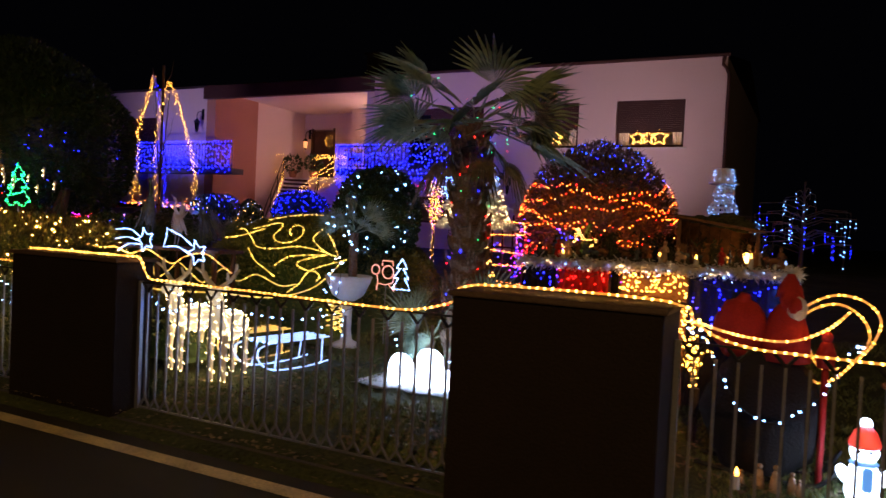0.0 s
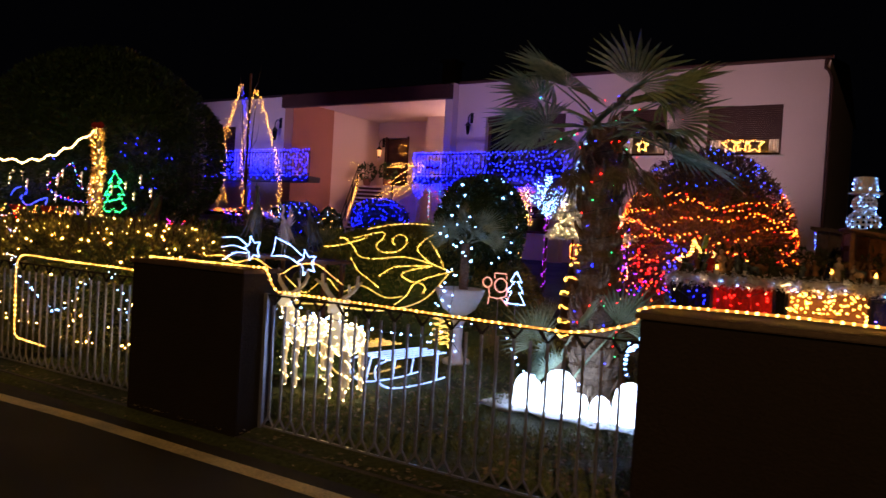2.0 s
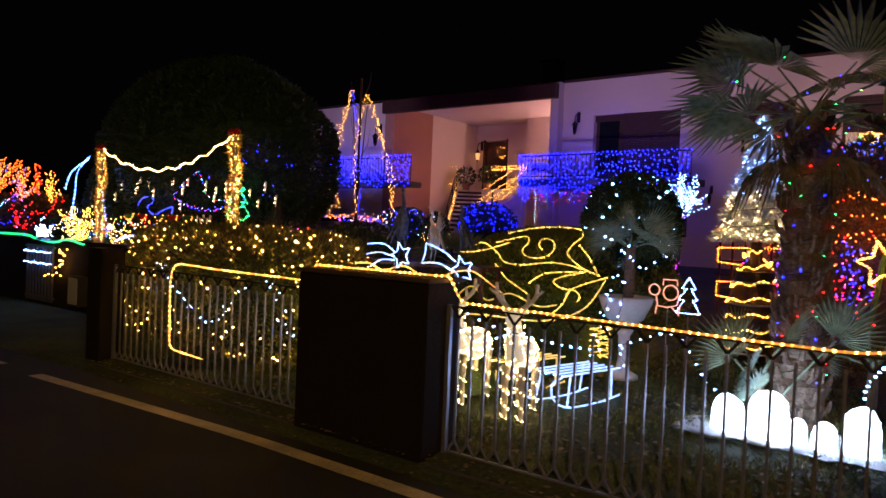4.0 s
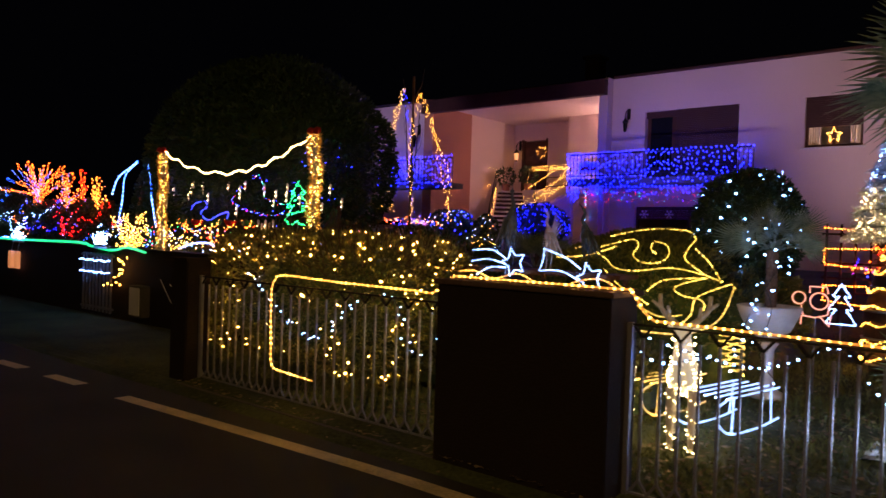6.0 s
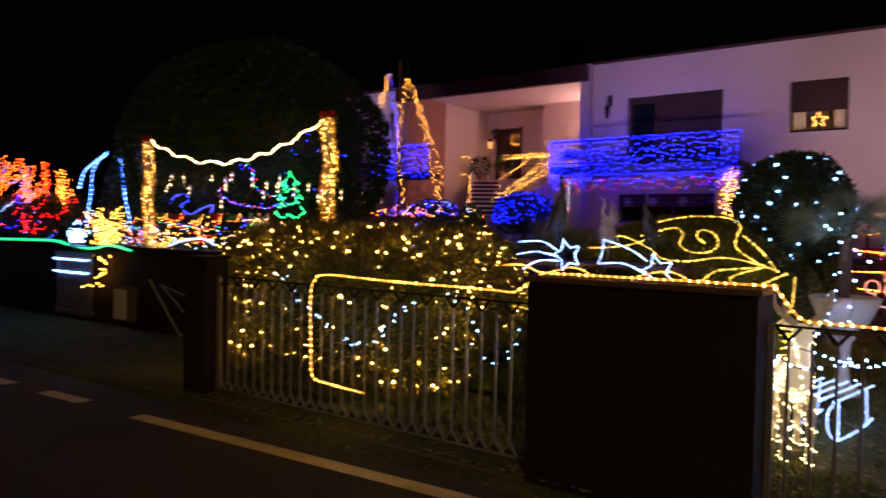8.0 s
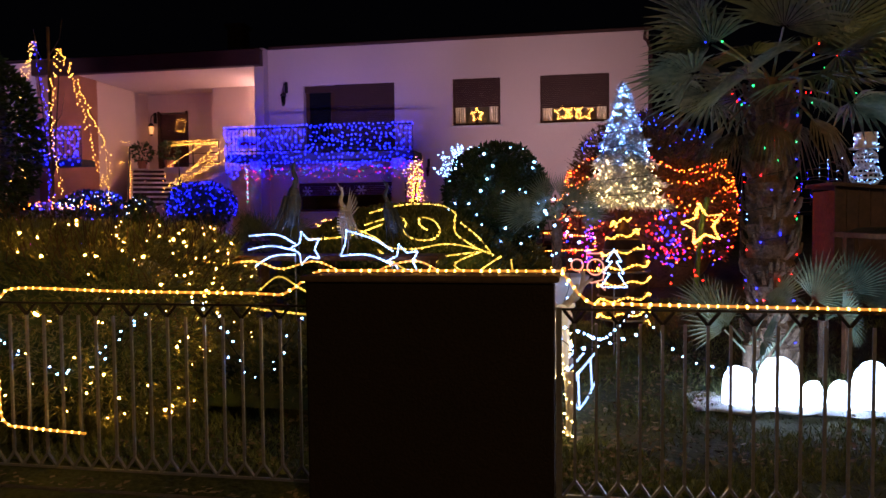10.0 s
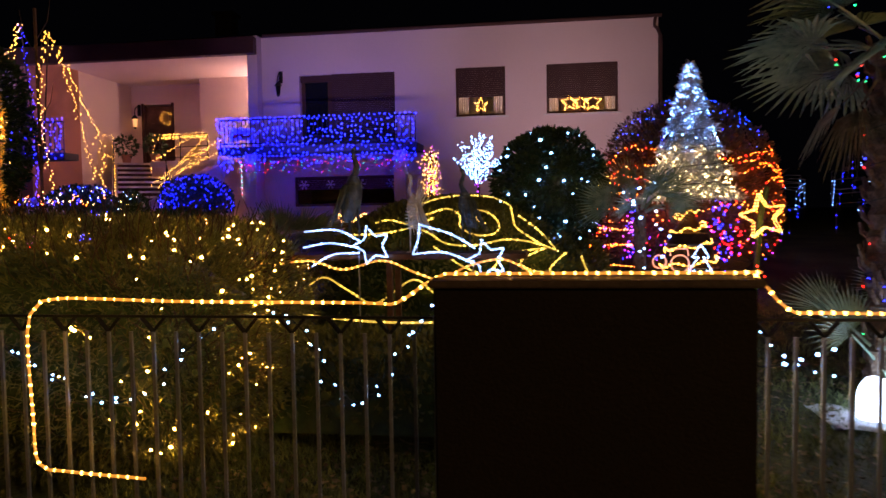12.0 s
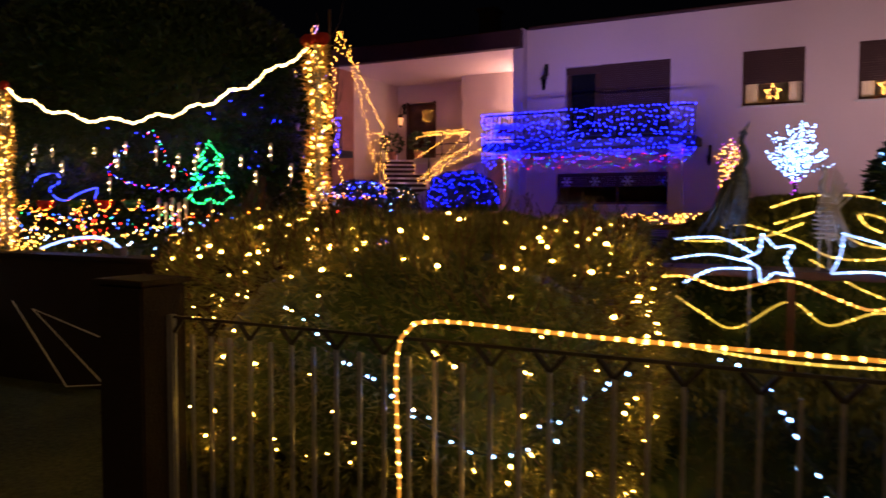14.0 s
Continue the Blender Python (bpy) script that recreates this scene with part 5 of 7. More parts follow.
root = thing("tinsel_garland", "white tinsel garland along the table edge", "garland")
leaves("tinsel", [(nt(random.uniform(-2.1, 0.02), -0.02 + random.gauss(0, 0.014), 1.355 + random.gauss(0, 0.02)), Vector((0, -1, -0.3))) for _ in range(4200)] + [(nt(0.015 + random.gauss(0, 0.012), random.uniform(0, 1.1), 1.355 + random.gauss(0, 0.02)), Vector((1, 0, -0.3))) for _ in range(1500)], 0.055, TINSEL, root, aspect=0.12)
bulbs("bulbs", [nt(random.uniform(-2.1, 0.0), -0.05, 1.33 + random.gauss(0, 0.025)) for _ in range(46)], 0.006, [G_DEER, G_WHITE], root)
part("cord", tube(bmesh.new(), [nt(-2.1, -0.02, 1.355), nt(0, -0.02, 1.355), nt(0.01, 1.1, 1.355)], 0.012, 5), TINSEL, root)


def patch(label, x0, x1, z0, z1, n, mats, br, seed, y=-0.05):
    rnd = random.Random(seed)
    pts = [nt(rnd.uniform(x0, x1), y - rnd.random() * 0.03, rnd.uniform(z0, z1)) for _ in range(n)]
    root = thing("string_lights", label, "string lights", "lights on the table skirt")
    part("cable", tube(bmesh.new(), [nt(x0, y, z1), nt((x0 + x1) / 2, y - 0.01, z1 - 0.08), nt(x1, y, z1)], 0.003, 3), CABLE, root)
    bulbs("bulbs", pts, br, mats, root)


patch("warm lights over the crate front", -1.25, -0.77, 1.16, 1.32, 62, [G_WARM], 0.0085, 1)
patch("warm lights over the crate front", -1.25, -0.77, 0.88, 1.12, 58, [G_WARM], 0.0085, 2)
patch("warm lights over the crate front", -1.27, -1.2, 0.9, 1.3, 26, [G_WARM], 0.0085, 8)
patch("warm lights over the crate front", -0.82, -0.75, 0.7, 1.3, 34, [G_WARM], 0.0085, 9)
patch("blue lights over the dark cloth", -0.73, -0.05, 0.75, 1.28, 52, [G_BLUE], 0.0075, 3)
patch("blue lights over the dark cloth", -2.05, -1.8, 0.8, 1.28, 26, [G_BLUE], 0.0075, 4)
patch("red lights over the felt skirt", -1.75, -1.38, 1.05, 1.3, 26, [G_RED], 0.0075, 5)
patch("icy white lights hanging at the table's corner", -0.1, -0.02, 0.98, 1.26, 34, [G_WHITE], 0.008, 6)


def crib(x, y, w, d, h, label):
    """An open wooden stable: posts, back and side boards, one board roof sloping to the side."""
    root = thing("nativity_stable", label, "stable", "stables", at=NT)
    z = 1.372
    for px, hh in ((x - w / 2, h), (x + w / 2, h - 0.09)):
        for py in (y - d / 2, y + d / 2):
            part("post", boxed(px - 0.014, px + 0.014, py - 0.014, py + 0.014, z, z + hh), WOOD, root)
        for k in range(3):
            part("side_board", boxed(px - 0.006, px + 0.006, y - d / 2 + 0.016, y + d / 2 - 0.016, z + 0.03 + hh * k / 3, z + hh * (k + 0.92) / 3), WOOD, root)
    for i in range(7):
        x0, x1 = x - w / 2 + w * i / 7 + 0.003, x - w / 2 + w * (i + 1) / 7 - 0.003
        part("board", boxed(x0, x1, y + d / 2 + 0.016, y + d / 2 + 0.026, z, z + h - 0.09 * (i + 0.5) / 7), WOOD, root)
    for k in range(5):
        y0 = y - d / 2 - 0.06 + (d + 0.1) * k / 5
        b = boxed(x - w / 2 - 0.04, x + w / 2 + 0.05, y0, y0 + (d + 0.1) / 5 - 0.004, 0, 0.018)
        for v in b.verts:
            v.co.z += z + h + 0.008 - 0.09 * (v.co.x - x + w / 2) / w
        part("roof_board", b, WOOD, root)
    return root


crib(-0.54, 0.5, 0.6, 0.42, 0.38, "open wooden nativity stable with mossy roof")
root = thing("stable_moss", "clumps of brown moss heaped on the stable roof", "moss", at=NT)
for x, y, z, r in ((-0.56, 0.5, 1.755, 0.10), (-0.46, 0.55, 1.76, 0.13), (-0.34, 0.5, 1.715, 0.10), (-0.68, 0.6, 1.765, 0.07)):
    b = bmesh.new()
    blob(b, (x, y, z), r, r * 0.8, r * 0.5, 12, 8, None, 0.4)
    part("clump", b, MOSS, root, smooth=True)
root = thing("moss_bed", "brown moss bed under the figurines", "moss", at=NT)
b = bmesh.new()
k = 30
rows = [[b.verts.new((-2.06 + 2.02 * i / k, 0.06 + 1.02 * j / 8, 1.374 + (0.0 if j in (0, 8) or i in (0, k) else 0.03 + 0.03 * noise.noise(Vector((i * 0.7, j * 0.7, 5)))))) for i in range(k + 1)] for j in range(9)]
for p, q in zip(rows, rows[1:]):
    for i in range(k):
        b.faces.new((p[i], p[i + 1], q[i + 1], q[i]))
part("bed", b, MOSS, root, smooth=True)


def figurine(x, y, h, material, label, animal=False):
    ob = bmesh.new()
    z = 1.40
    if animal:
        blob(ob, (x, y, z + h * 0.6), h * 0.5, h * 0.25, h * 0.28, 10, 7)
        blob(ob, (x - h * 0.55, y, z + h * 0.85), h * 0.2, h * 0.14, h * 0.15, 8, 6)
        for sx in (-0.3, 0.3):
            for sy in (-0.1, 0.1):
                tube(ob, [(x + sx * h, y + sy * h, z + h * 0.5), (x + sx * h, y + sy * h, z - 0.01)], h * 0.06, 5)
    else:
        lean = 0.12 * h * math.sin(x * 37)
        spin(ob, [(h * 0.19, -0.01), (h * 0.17, h * 0.15), (h * 0.11, h * 0.48), (h * 0.14, h * 0.66), (h * 0.05, h * 0.76)], (x, y, z), 9)
        for v in ob.verts:
            v.co.x += lean * max(0, (v.co.z - z) / h) + 0.02 * h * noise.noise(v.co * 60)
        blob(ob, (x + lean * 0.85, y - 0.02 * h, z + h * 0.86), h * 0.085, h * 0.09, h * 0.11, 8, 6)
        for sd in (-1, 1):
            tube(ob, [(x + lean * 0.6 + sd * 0.13 * h, y, z + 0.64 * h), (x + lean * 0.5 + sd * 0.19 * h, y - 0.06 * h, z + 0.46 * h), (x + lean * 0.5 + sd * 0.06 * h, y - 0.16 * h, z + 0.46 * h)], h * 0.045, 5)
    o = part("nativity_figurine", ob, material, None, smooth=True)
    o.matrix_basis = NT
    return tagged(o, label, "figurine", "figurines")


rnd = random.Random(21)
for i in range(46):
    x, y = -2.0 + 0.0425 * i + rnd.uniform(-0.015, 0.015), rnd.choice([0.12, 0.2, 0.3, 0.42]) + rnd.uniform(-0.03, 0.03)
    an = rnd.random() < 0.3
    h = rnd.uniform(0.06, 0.09) if an else rnd.uniform(0.10, 0.19)
    m = rnd.choice([CLAY, CLAY, WOOD, WOOD, DARKWOOD, STATUE, BLUECLOTH, MOSS] + ([FELT, WHITEST] if i % 5 == 0 else []))
    figurine(x, y, h, m, "small painted clay animal on the moss" if an else "small painted clay nativity figurine", an)
root = thing("moss_plants", "brown and green sprigs between the figurines", "plants")
sp = []
for i in range(26):
    x, y = rnd.uniform(-2.0, -0.05), rnd.uniform(0.5, 1.05)
    for k in range(60):
        sp.append((nt(x + rnd.gauss(0, 0.05), y + rnd.gauss(0, 0.05), 1.40 + rnd.random() ** 1.5 * 0.2), Vector((rnd.gauss(0, 0.5), rnd.gauss(0, 0.5), 1))))
leaves("foliage", sp, 0.06, MOSS, root, aspect=0.3)


def candle(x, y, h, label, m=None, flame=None):
    root = thing("candle", label, "candle", "candles")
    p = nt(x, y, 1.40)
    part("wax", spin(bmesh.new(), [(0.018, -0.02), (0.018, h), (0.013, h + 0.004)], p, 10), m or WHITEST, root)
    b = bmesh.new()
    spin(b, [(0.003, 0), (0.010, 0.010), (0.007, 0.024), (0.001, 0.038)], (p.x, p.y, p.z + h), 8)
    part("flame", b, flame or G_CANDLE, root)


candle(-1.75, 0.1, 0.02, "small burning candle on the table")
candle(-0.98, 0.12, 0.04, "small burning candle by the stable")
candle(-0.7, 0.12, 0.03, "small burning candle by the stable")
candle(-0.3, 0.12, 0.06, "burning candle beside the figurines")
candle(-1.55, 0.12, 0.02, "small white lit candle on the table", None, G_WROPE)
candle(-0.12, 0.14, 0.03, "small white lit candle on the table", None, G_WROPE)
candle(-0.04, 0.2, 0.02, "small white lit candle on the table", None, G_WROPE)

root = thing("stable_lantern", "small square lantern glowing in the stable", "lantern", at=NT)
G_GLASS = glow("amber_lantern_glass", (5.0, 2.4, 0.5), 4.0)
part("glass", boxed(-0.365, -0.295, 0.315, 0.385, 1.42, 1.50, bevel=0.004), G_GLASS, root)
part("base", boxed(-0.375, -0.285, 0.305, 0.395, 1.38, 1.42, bevel=0.004), BLACKIRON, root)
part("roof", spin(bmesh.new(), [(0.055, 0), (0.012, 0.03)], (-0.33, 0.35, 1.5), 4), BLACKIRON, root)

# dark shed-shaped stand, added behind the table to carry the wire snowman
root = thing("snowman_stand", "low dark shed-shaped stand with sloping roof, added for the snowman", "shed")
for i in range(6):
    part("board", boxed(-1.1 + 0.13 * i, -1.1 + 0.13 * i + 0.125, 9.3, 9.33, 0.2, 1.85 - 0.012 * i), DARKWOOD, root)
part("side", boxed(-1.1, -1.07, 9.33, 10.1, 0.2, 1.8), WOOD, root)
part("side", boxed(-0.35, -0.32, 9.33, 10.1, 0.2, 1.76), DARKWOOD, root)
b = boxed(-1.16, -0.24, 9.2, 10.2, 1.86, 1.90)
for v in b.verts:
    v.co.z -= 0.09 * (v.co.x + 1.2)
part("roof", b, DARKWOOD, root)


def wire_ball(b, c, r, rz=None, n=9):
    for k in range(n):
        a = math.pi * k / n
        tube(b, [(c[0] + r * math.cos(a) * math.cos(t), c[1] + r * math.sin(a) * math.cos(t), c[2] + (rz or r) * math.sin(t)) for t in (2 * math.pi * q / 16 for q in range(16))], 0.007, 4, closed=True)
    for k in range(1, 5):
        e = -1 + 2 * k / 5
        tube(b, [(c[0] + r * math.sqrt(1 - e * e) * math.cos(t), c[1] + r * math.sqrt(1 - e * e) * math.sin(t), c[2] + (rz or r) * e) for t in (2 * math.pi * q / 16 for q in range(16))], 0.007, 4, closed=True)


GS = (-0.66, 9.62, 1.85)
root = thing("wire_snowman", "clear wire snowman with top hat and white lights", "light figure")
b = bmesh.new()
wire_ball(b, (GS[0], GS[1], GS[2] + 0.13), 0.17, 0.14)
part("base", b, ACRYL, root)
b = bmesh.new()
wire_ball(b, (GS[0], GS[1], GS[2] + 0.34), 0.125, 0.11)
part("head", b, ACRYL, root)
part("hat", spin(bmesh.new(), [(0.18, 0.45), (0.18, 0.465), (0.115, 0.47), (0.125, 0.64), (0.10, 0.645)], GS, 14), ACRYL, root)
rnd = random.Random(6)
pts = []
for i in range(90):
    z = rnd.uniform(0, 0.64)
    r = 0.18 * math.sqrt(max(0.02, 1 - ((z - 0.13) / 0.15) ** 2)) if z < 0.26 else 0.13
    a = rnd.uniform(0, 6.28)
    pts.append((GS[0] + r * math.cos(a), GS[1] + r * math.sin(a), GS[2] + z))
bulbs("bulbs", pts, 0.0062, [G_WHITE], root)


def star_light(c, r, y, label, mats, depth=0.06, name="star_light", br=0.011, turn=0.0):
    """A two-sided star frame of lights."""
    root = thing(name, label, "light figure", "star lights")
    for dy in (-depth / 2, depth / 2):
        p = line(star_points(c, r, y + dy, 0.45, turn), 0.02)
        part("frame", tube(bmesh.new(), p, 0.008, 5), TINSEL, root)
        bulbs("bulbs", line(p, 0.035), br, mats, root)
    return root


star_light((-2.5, 1.40), 0.27, 9.75, "large warm lit star on a pole", [G_WARM], 0.1, br=0.014, turn=0.2)
root = thing("star_pole", "green wooden pole holding the star", "pole")
part("pole", tube(bmesh.new(), [(-2.62, 9.7, 0.3), (-2.5, 9.85, 1.4), (-2.42, 9.9, 1.75)], 0.035, 8), mat("green_paint", (0.10, 0.22, 0.06), 0.6, scale=30, amount=0.3), root)
star_light((-6.87, 4.52), 0.2, HY + 0.05, "warm lit tree ornament in the window", [G_WARM], 0.04, "window_star", 0.015)
for dx, r in ((-0.3, 0.23), (0.0, 0.2), (0.33, 0.25)):
    star_light((-4.1 + dx, 4.5), r, HY + 0.05, "warm lit star row in the window", [G_WARM], 0.04, "window_star", 0.015)

# ---- lawn figures beside the table ----
root = thing("lit_snowman", "small white snowman lit from within, red hat and blue scarf", "snowman")
SX, SY, SZ = 0.72, 4.72, 0.13
part("body", spin(bmesh.new(), [(0.075, 0), (0.092, 0.05), (0.088, 0.13), (0.07, 0.2), (0.05, 0.225)], (SX, SY, SZ), 18), G_SNOW, root, smooth=True)
b = bmesh.new()
blob(b, (SX, SY, SZ + 0.285), 0.076, 0.072, 0.07, 16, 10)
part("head", b, G_SNOW, root, smooth=True)
hatm = glow("lit_red_shell", (1.0, 0.05, 0.03), 0.9)
scm = glow("lit_blue_shell", (0.02, 0.3, 0.85), 0.9)
part("hat", spin(bmesh.new(), [(0.082, 0.315), (0.085, 0.335), (0.06, 0.40), (0.03, 0.435)], (SX, SY, SZ), 16), hatm, root, smooth=True)
b = bmesh.new()
blob(b, (SX, SY, SZ + 0.45), 0.033)
part("pompom", b, G_SNOW, root, smooth=True)
part("scarf", spin(bmesh.new(), [(0.06, 0.205), (0.078, 0.22), (0.06, 0.24)], (SX, SY, SZ), 16), scm, root, smooth=True)
part("scarf_end", boxed(SX - 0.01, SX + 0.045, SY - 0.1, SY - 0.08, SZ + 0.08, SZ + 0.215, bevel=0.008), scm, root)
for s in (-1, 1):
    b = bmesh.new()
    blob(b, (SX + s * 0.1, SY - 0.02, SZ + 0.15), 0.035, 0.035, 0.055, 10, 8, Euler((0, 0.5 * s, 0)))
    part("arm", b, G_SNOW, root, smooth=True)
    b = bmesh.new()
    blob(b, (SX + s * 0.028, SY - 0.068, SZ + 0.3), 0.009)
    part("eye", b, BLACKIRON, root, smooth=True)

# hooded red dolls over a dark sleigh
root = thing("dark_sleigh", "dark cloth-covered sleigh on the lawn", "sleigh")
b = bmesh.new()
blob(b, (0.16, 5.0, 0.5), 0.36, 0.24, 0.42, 18, 10, None, 0.15)
part("cover", b, DARKCLOTH, root, smooth=True)
for dy in (-0.14, 0.14):
    part("runner", tube(bmesh.new(), spline([(-0.22, 5.0 + dy, 0.15), (0.2, 5.0 + dy, 0.115), (0.5, 5.0 + dy, 0.13), (0.62, 5.0 + dy, 0.3)], 0.05), 0.014, 6), BLACKIRON, root)
b = bmesh.new()
blob(b, (0.0, 5.02, 1.02), 0.17, 0.15, 0.2, 16, 10, None, 0.2)
tube(b, [(0.0, 5.02, 1.16), (0.02, 5.0, 1.25)], 0.07, 10, taper=0.03)
o = part("red_sack", b, FELT, None, smooth=True)
tagged(o, "full red felt sack on the sleigh", "sack")
b = bmesh.new()
spin(b, [(0.15, 0.85), (0.14, 1.0), (0.1, 1.14), (0.06, 1.2)], (0.27, 4.98, 0), 14)
blob(b, (0.29, 4.94, 1.24), 0.07, 0.07, 0.08)
spin(b, [(0.08, 1.25), (0.07, 1.31), (0.02, 1.4)], (0.28, 4.96, 0), 12)
blob(b, (0.32, 4.88, 1.2), 0.045, 0.04, 0.06)
o = part("hooded_doll", b, FELT, None, smooth=True)
tagged(o, "red felt doll with a pointed hood on the sleigh", "doll")
b = bmesh.new()
blob(b, (0.33, 4.895, 1.19), 0.06, 0.05, 0.075, 12, 8, None, 0.2)
o = part("fur_trim", b, FUR, None, smooth=True)
tagged(o, "white fur beard piece on the doll", "fur trim")
b = bmesh.new()
spin(b, [(0.05, 0.84), (0.055, 0.93), (0.03, 1.0)], (0.5, 4.92, 0), 10)
blob(b, (0.5, 4.92, 1.03), 0.035)
tube(b, [(0.5, 4.92, 0.85), (0.5, 4.92, 0.09)], 0.02, 6)
o = part("elf_doll", b, FELT, None, smooth=True)
tagged(o, "small red felt doll beside the hoops", "doll")


def loop(pts, label):
    return rope_light(label, spline(pts, 0.03), "hoops", rope=G_ROPE, bulb=G_WARM, r=0.0075, br=0.0095, step=0.03, name="light_hoop")


loop([(0.24, 5.1, 1.06), (0.38, 5.1, 1.2), (0.54, 5.1, 1.28), (0.7, 5.1, 1.25), (0.79, 5.12, 1.14), (0.75, 5.14, 0.98), (0.66, 5.15, 0.87), (0.56, 5.12, 0.81), (0.46, 5.1, 0.82), (0.41, 5.1, 0.92)], "great loop of warm rope light beside the dolls")
loop([(0.26, 5.0, 1.04), (0.42, 5.0, 1.19), (0.56, 5.0, 1.23), (0.68, 5.0, 1.16), (0.73, 5.02, 1.04), (0.67, 5.04, 0.9), (0.56, 5.02, 0.77), (0.46, 5.0, 0.73), (0.4, 5.0, 0.77)], "great loop of warm rope light beside the dolls")
rope_light("amber rope light arching beside the wall block", spline([(-0.12, 3.95, 1.16), (-0.14, 4.3, 1.1), (0.05, 4.6, 1.02), (0.3, 4.75, 1.0), (0.5, 4.9, 1.08), (0.62, 5.1, 1.18)], 0.04), r=0.008, br=0.011)
string_light("cool white lights hung in a deep swag behind the fence", spline([(-0.22, 4.3, 1.07), (-0.17, 4.5, 1.0), (-0.08, 4.5, 0.83), (0.0, 4.5, 0.7), (0.1, 4.5, 0.59), (0.26, 4.5, 0.55), (0.41, 4.5, 0.66), (0.52, 4.5, 0.79), (0.61, 4.5, 1.0), (0.68, 4.3, 1.08)], 0.04), [G_WHITE], 0.07, 0.009, jitter=0.012)
for k, (x, h) in enumerate(((0.08, 0.1), (0.18, 0.15), (0.27, 0.16), (0.36, 0.13), (0.4, 0.1))):
    b = bmesh.new()
    spin(b, [(h * 0.24, 0), (h * 0.2, h * 0.3), (h * 0.13, h * 0.7), (h * 0.06, h * 0.78)], (x, 4.68 + 0.02 * (k % 2), 0.10), 9)
    blob(b, (x, 4.68 + 0.02 * (k % 2), 0.10 + h * 0.9), h * 0.11)
    tagged(part("crib_figurine", b, CLAY, None, smooth=True), "small clay crib figurine on the lawn", "figurine", "crib figurines")
root = thing("candle", "burning candle on the lawn", "candle", "candles")
part("wax", spin(bmesh.new(), [(0.02, 0), (0.02, 0.09)], (0.06, 4.6, 0.09), 10), WHITEST, root)
part("flame", spin(bmesh.new(), [(0.003, 0.09), (0.014, 0.105), (0.01, 0.125), (0.001, 0.145)], (0.06, 4.6, 0.09), 8), G_CANDLE, root)
twig_tree(-0.33, 5.45, 0.1, 1.0, 0.2, 20, [G_WARM], "small twiggy bush full of warm lights", 0.011, False, 8)
root = thing("straw_reindeer", "small brown wicker reindeer on the lawn", "figure")
b = bmesh.new()
blob(b, (1.0, 5.1, 0.55), 0.11, 0.06, 0.07)
tube(b, [(0.92, 5.1, 0.58), (0.88, 5.1, 0.72)], 0.03, 7)
blob(b, (0.86, 5.08, 0.75), 0.05, 0.03, 0.03)
for s in (0.92, 1.08):
    tube(b, [(s, 5.1, 0.52), (s, 5.1, 0.1)], 0.016, 5)
part("figure", b, WOOD, root, smooth=True)

# icicle tree in the dark beyond the house corner
def icicle_tree(x, y, z0, z1, w, n, label, seed=1):
    rnd = random.Random(seed)
    root = thing("icicle_lights", label, "string lights")
    b = bmesh.new()
    tube(b, [(x, y, 0.4), (x, y, z1)], 0.05, 6, taper=0.01)
    pts, cols = [], []
    for i in range(n):
        px, py = x + rnd.uniform(-w, w), y + rnd.uniform(-0.5, 0.5)
        zt = z0 + (z1 - z0) * rnd.uniform(0.35, 1.0) * (1 - 0.3 * abs(px - x) / w)
        tube(b, [(x, y, zt - 0.1), ((x + px) / 2, (y + py) / 2, zt + 0.02), (px, py, zt)], 0.006, 4)
        L = rnd.uniform(0.15, 0.5)
        tube(b, [(px, py, zt), (px, py, zt - L)], 0.004, 3)
        m = rnd.randint(1, 4)
        c = 0 if rnd.random() < 0.55 else 1
        for k in range(m):
            pts.append((px, py, zt - L * (k + rnd.uniform(0.3, 1)) / m))
            cols.append(c)
    tagged(part("branch_growth", b, TWIG, root), kind="stuff")
    bulbs("bulbs", pts, 0.0078, [G_WHITE, G_BLUE], root, lambda i, p: cols[i], fine=True)


icicle_tree(0.2, 12.8, 1.2, 2.6, 0.75, 46, "blue and white icicle lights hanging from a dark tree")
icicle_tree(-1.0, 14.5, 1.1, 2.4, 0.6, 22, "blue icicle lights hanging from a dark tree", 2)

# ---- lattice with lights, neon figures near the barrel ----
root = thing("trellis", "dark red wooden trellis by the wall", "trellis")
for i in range(6):
    part("upright", boxed(-4.75 + 0.18 * i, -4.72 + 0.18 * i, 11.0, 11.02, 0.45, 1.85), DARKWOOD, root)
for k in range(6):
    part("slat", boxed(-4.8, -3.75, 11.022, 11.04, 0.7 + 0.2 * k, 0.73 + 0.2 * k), DARKWOOD, root)
string_light("amber lights zigzagging over the trellis", [p for k in range(5) for p in (((-4.75, 10.97, 1.8 - 0.25 * k), (-3.8, 10.97, 1.72 - 0.25 * k)) if k % 2 == 0 else ((-3.8, 10.97, 1.78 - 0.25 * k), (-4.75, 10.97, 1.76 - 0.25 * k)))], [G_ORANGE, G_WARM], 0.04, 0.012)
string_light("blue and violet lights down the trellis", [(-3.85, 10.95, 1.7), (-3.9, 10.95, 0.9)], [G_BLUE, G_PINK], 0.02, 0.013, jitter=0.05)
root = thing("neon_figure", "small pinkish rope light figure with a cap", "light figure")
G_PEACH = glow("peach_rope", (1.2, 0.42, 0.24), 1.0)
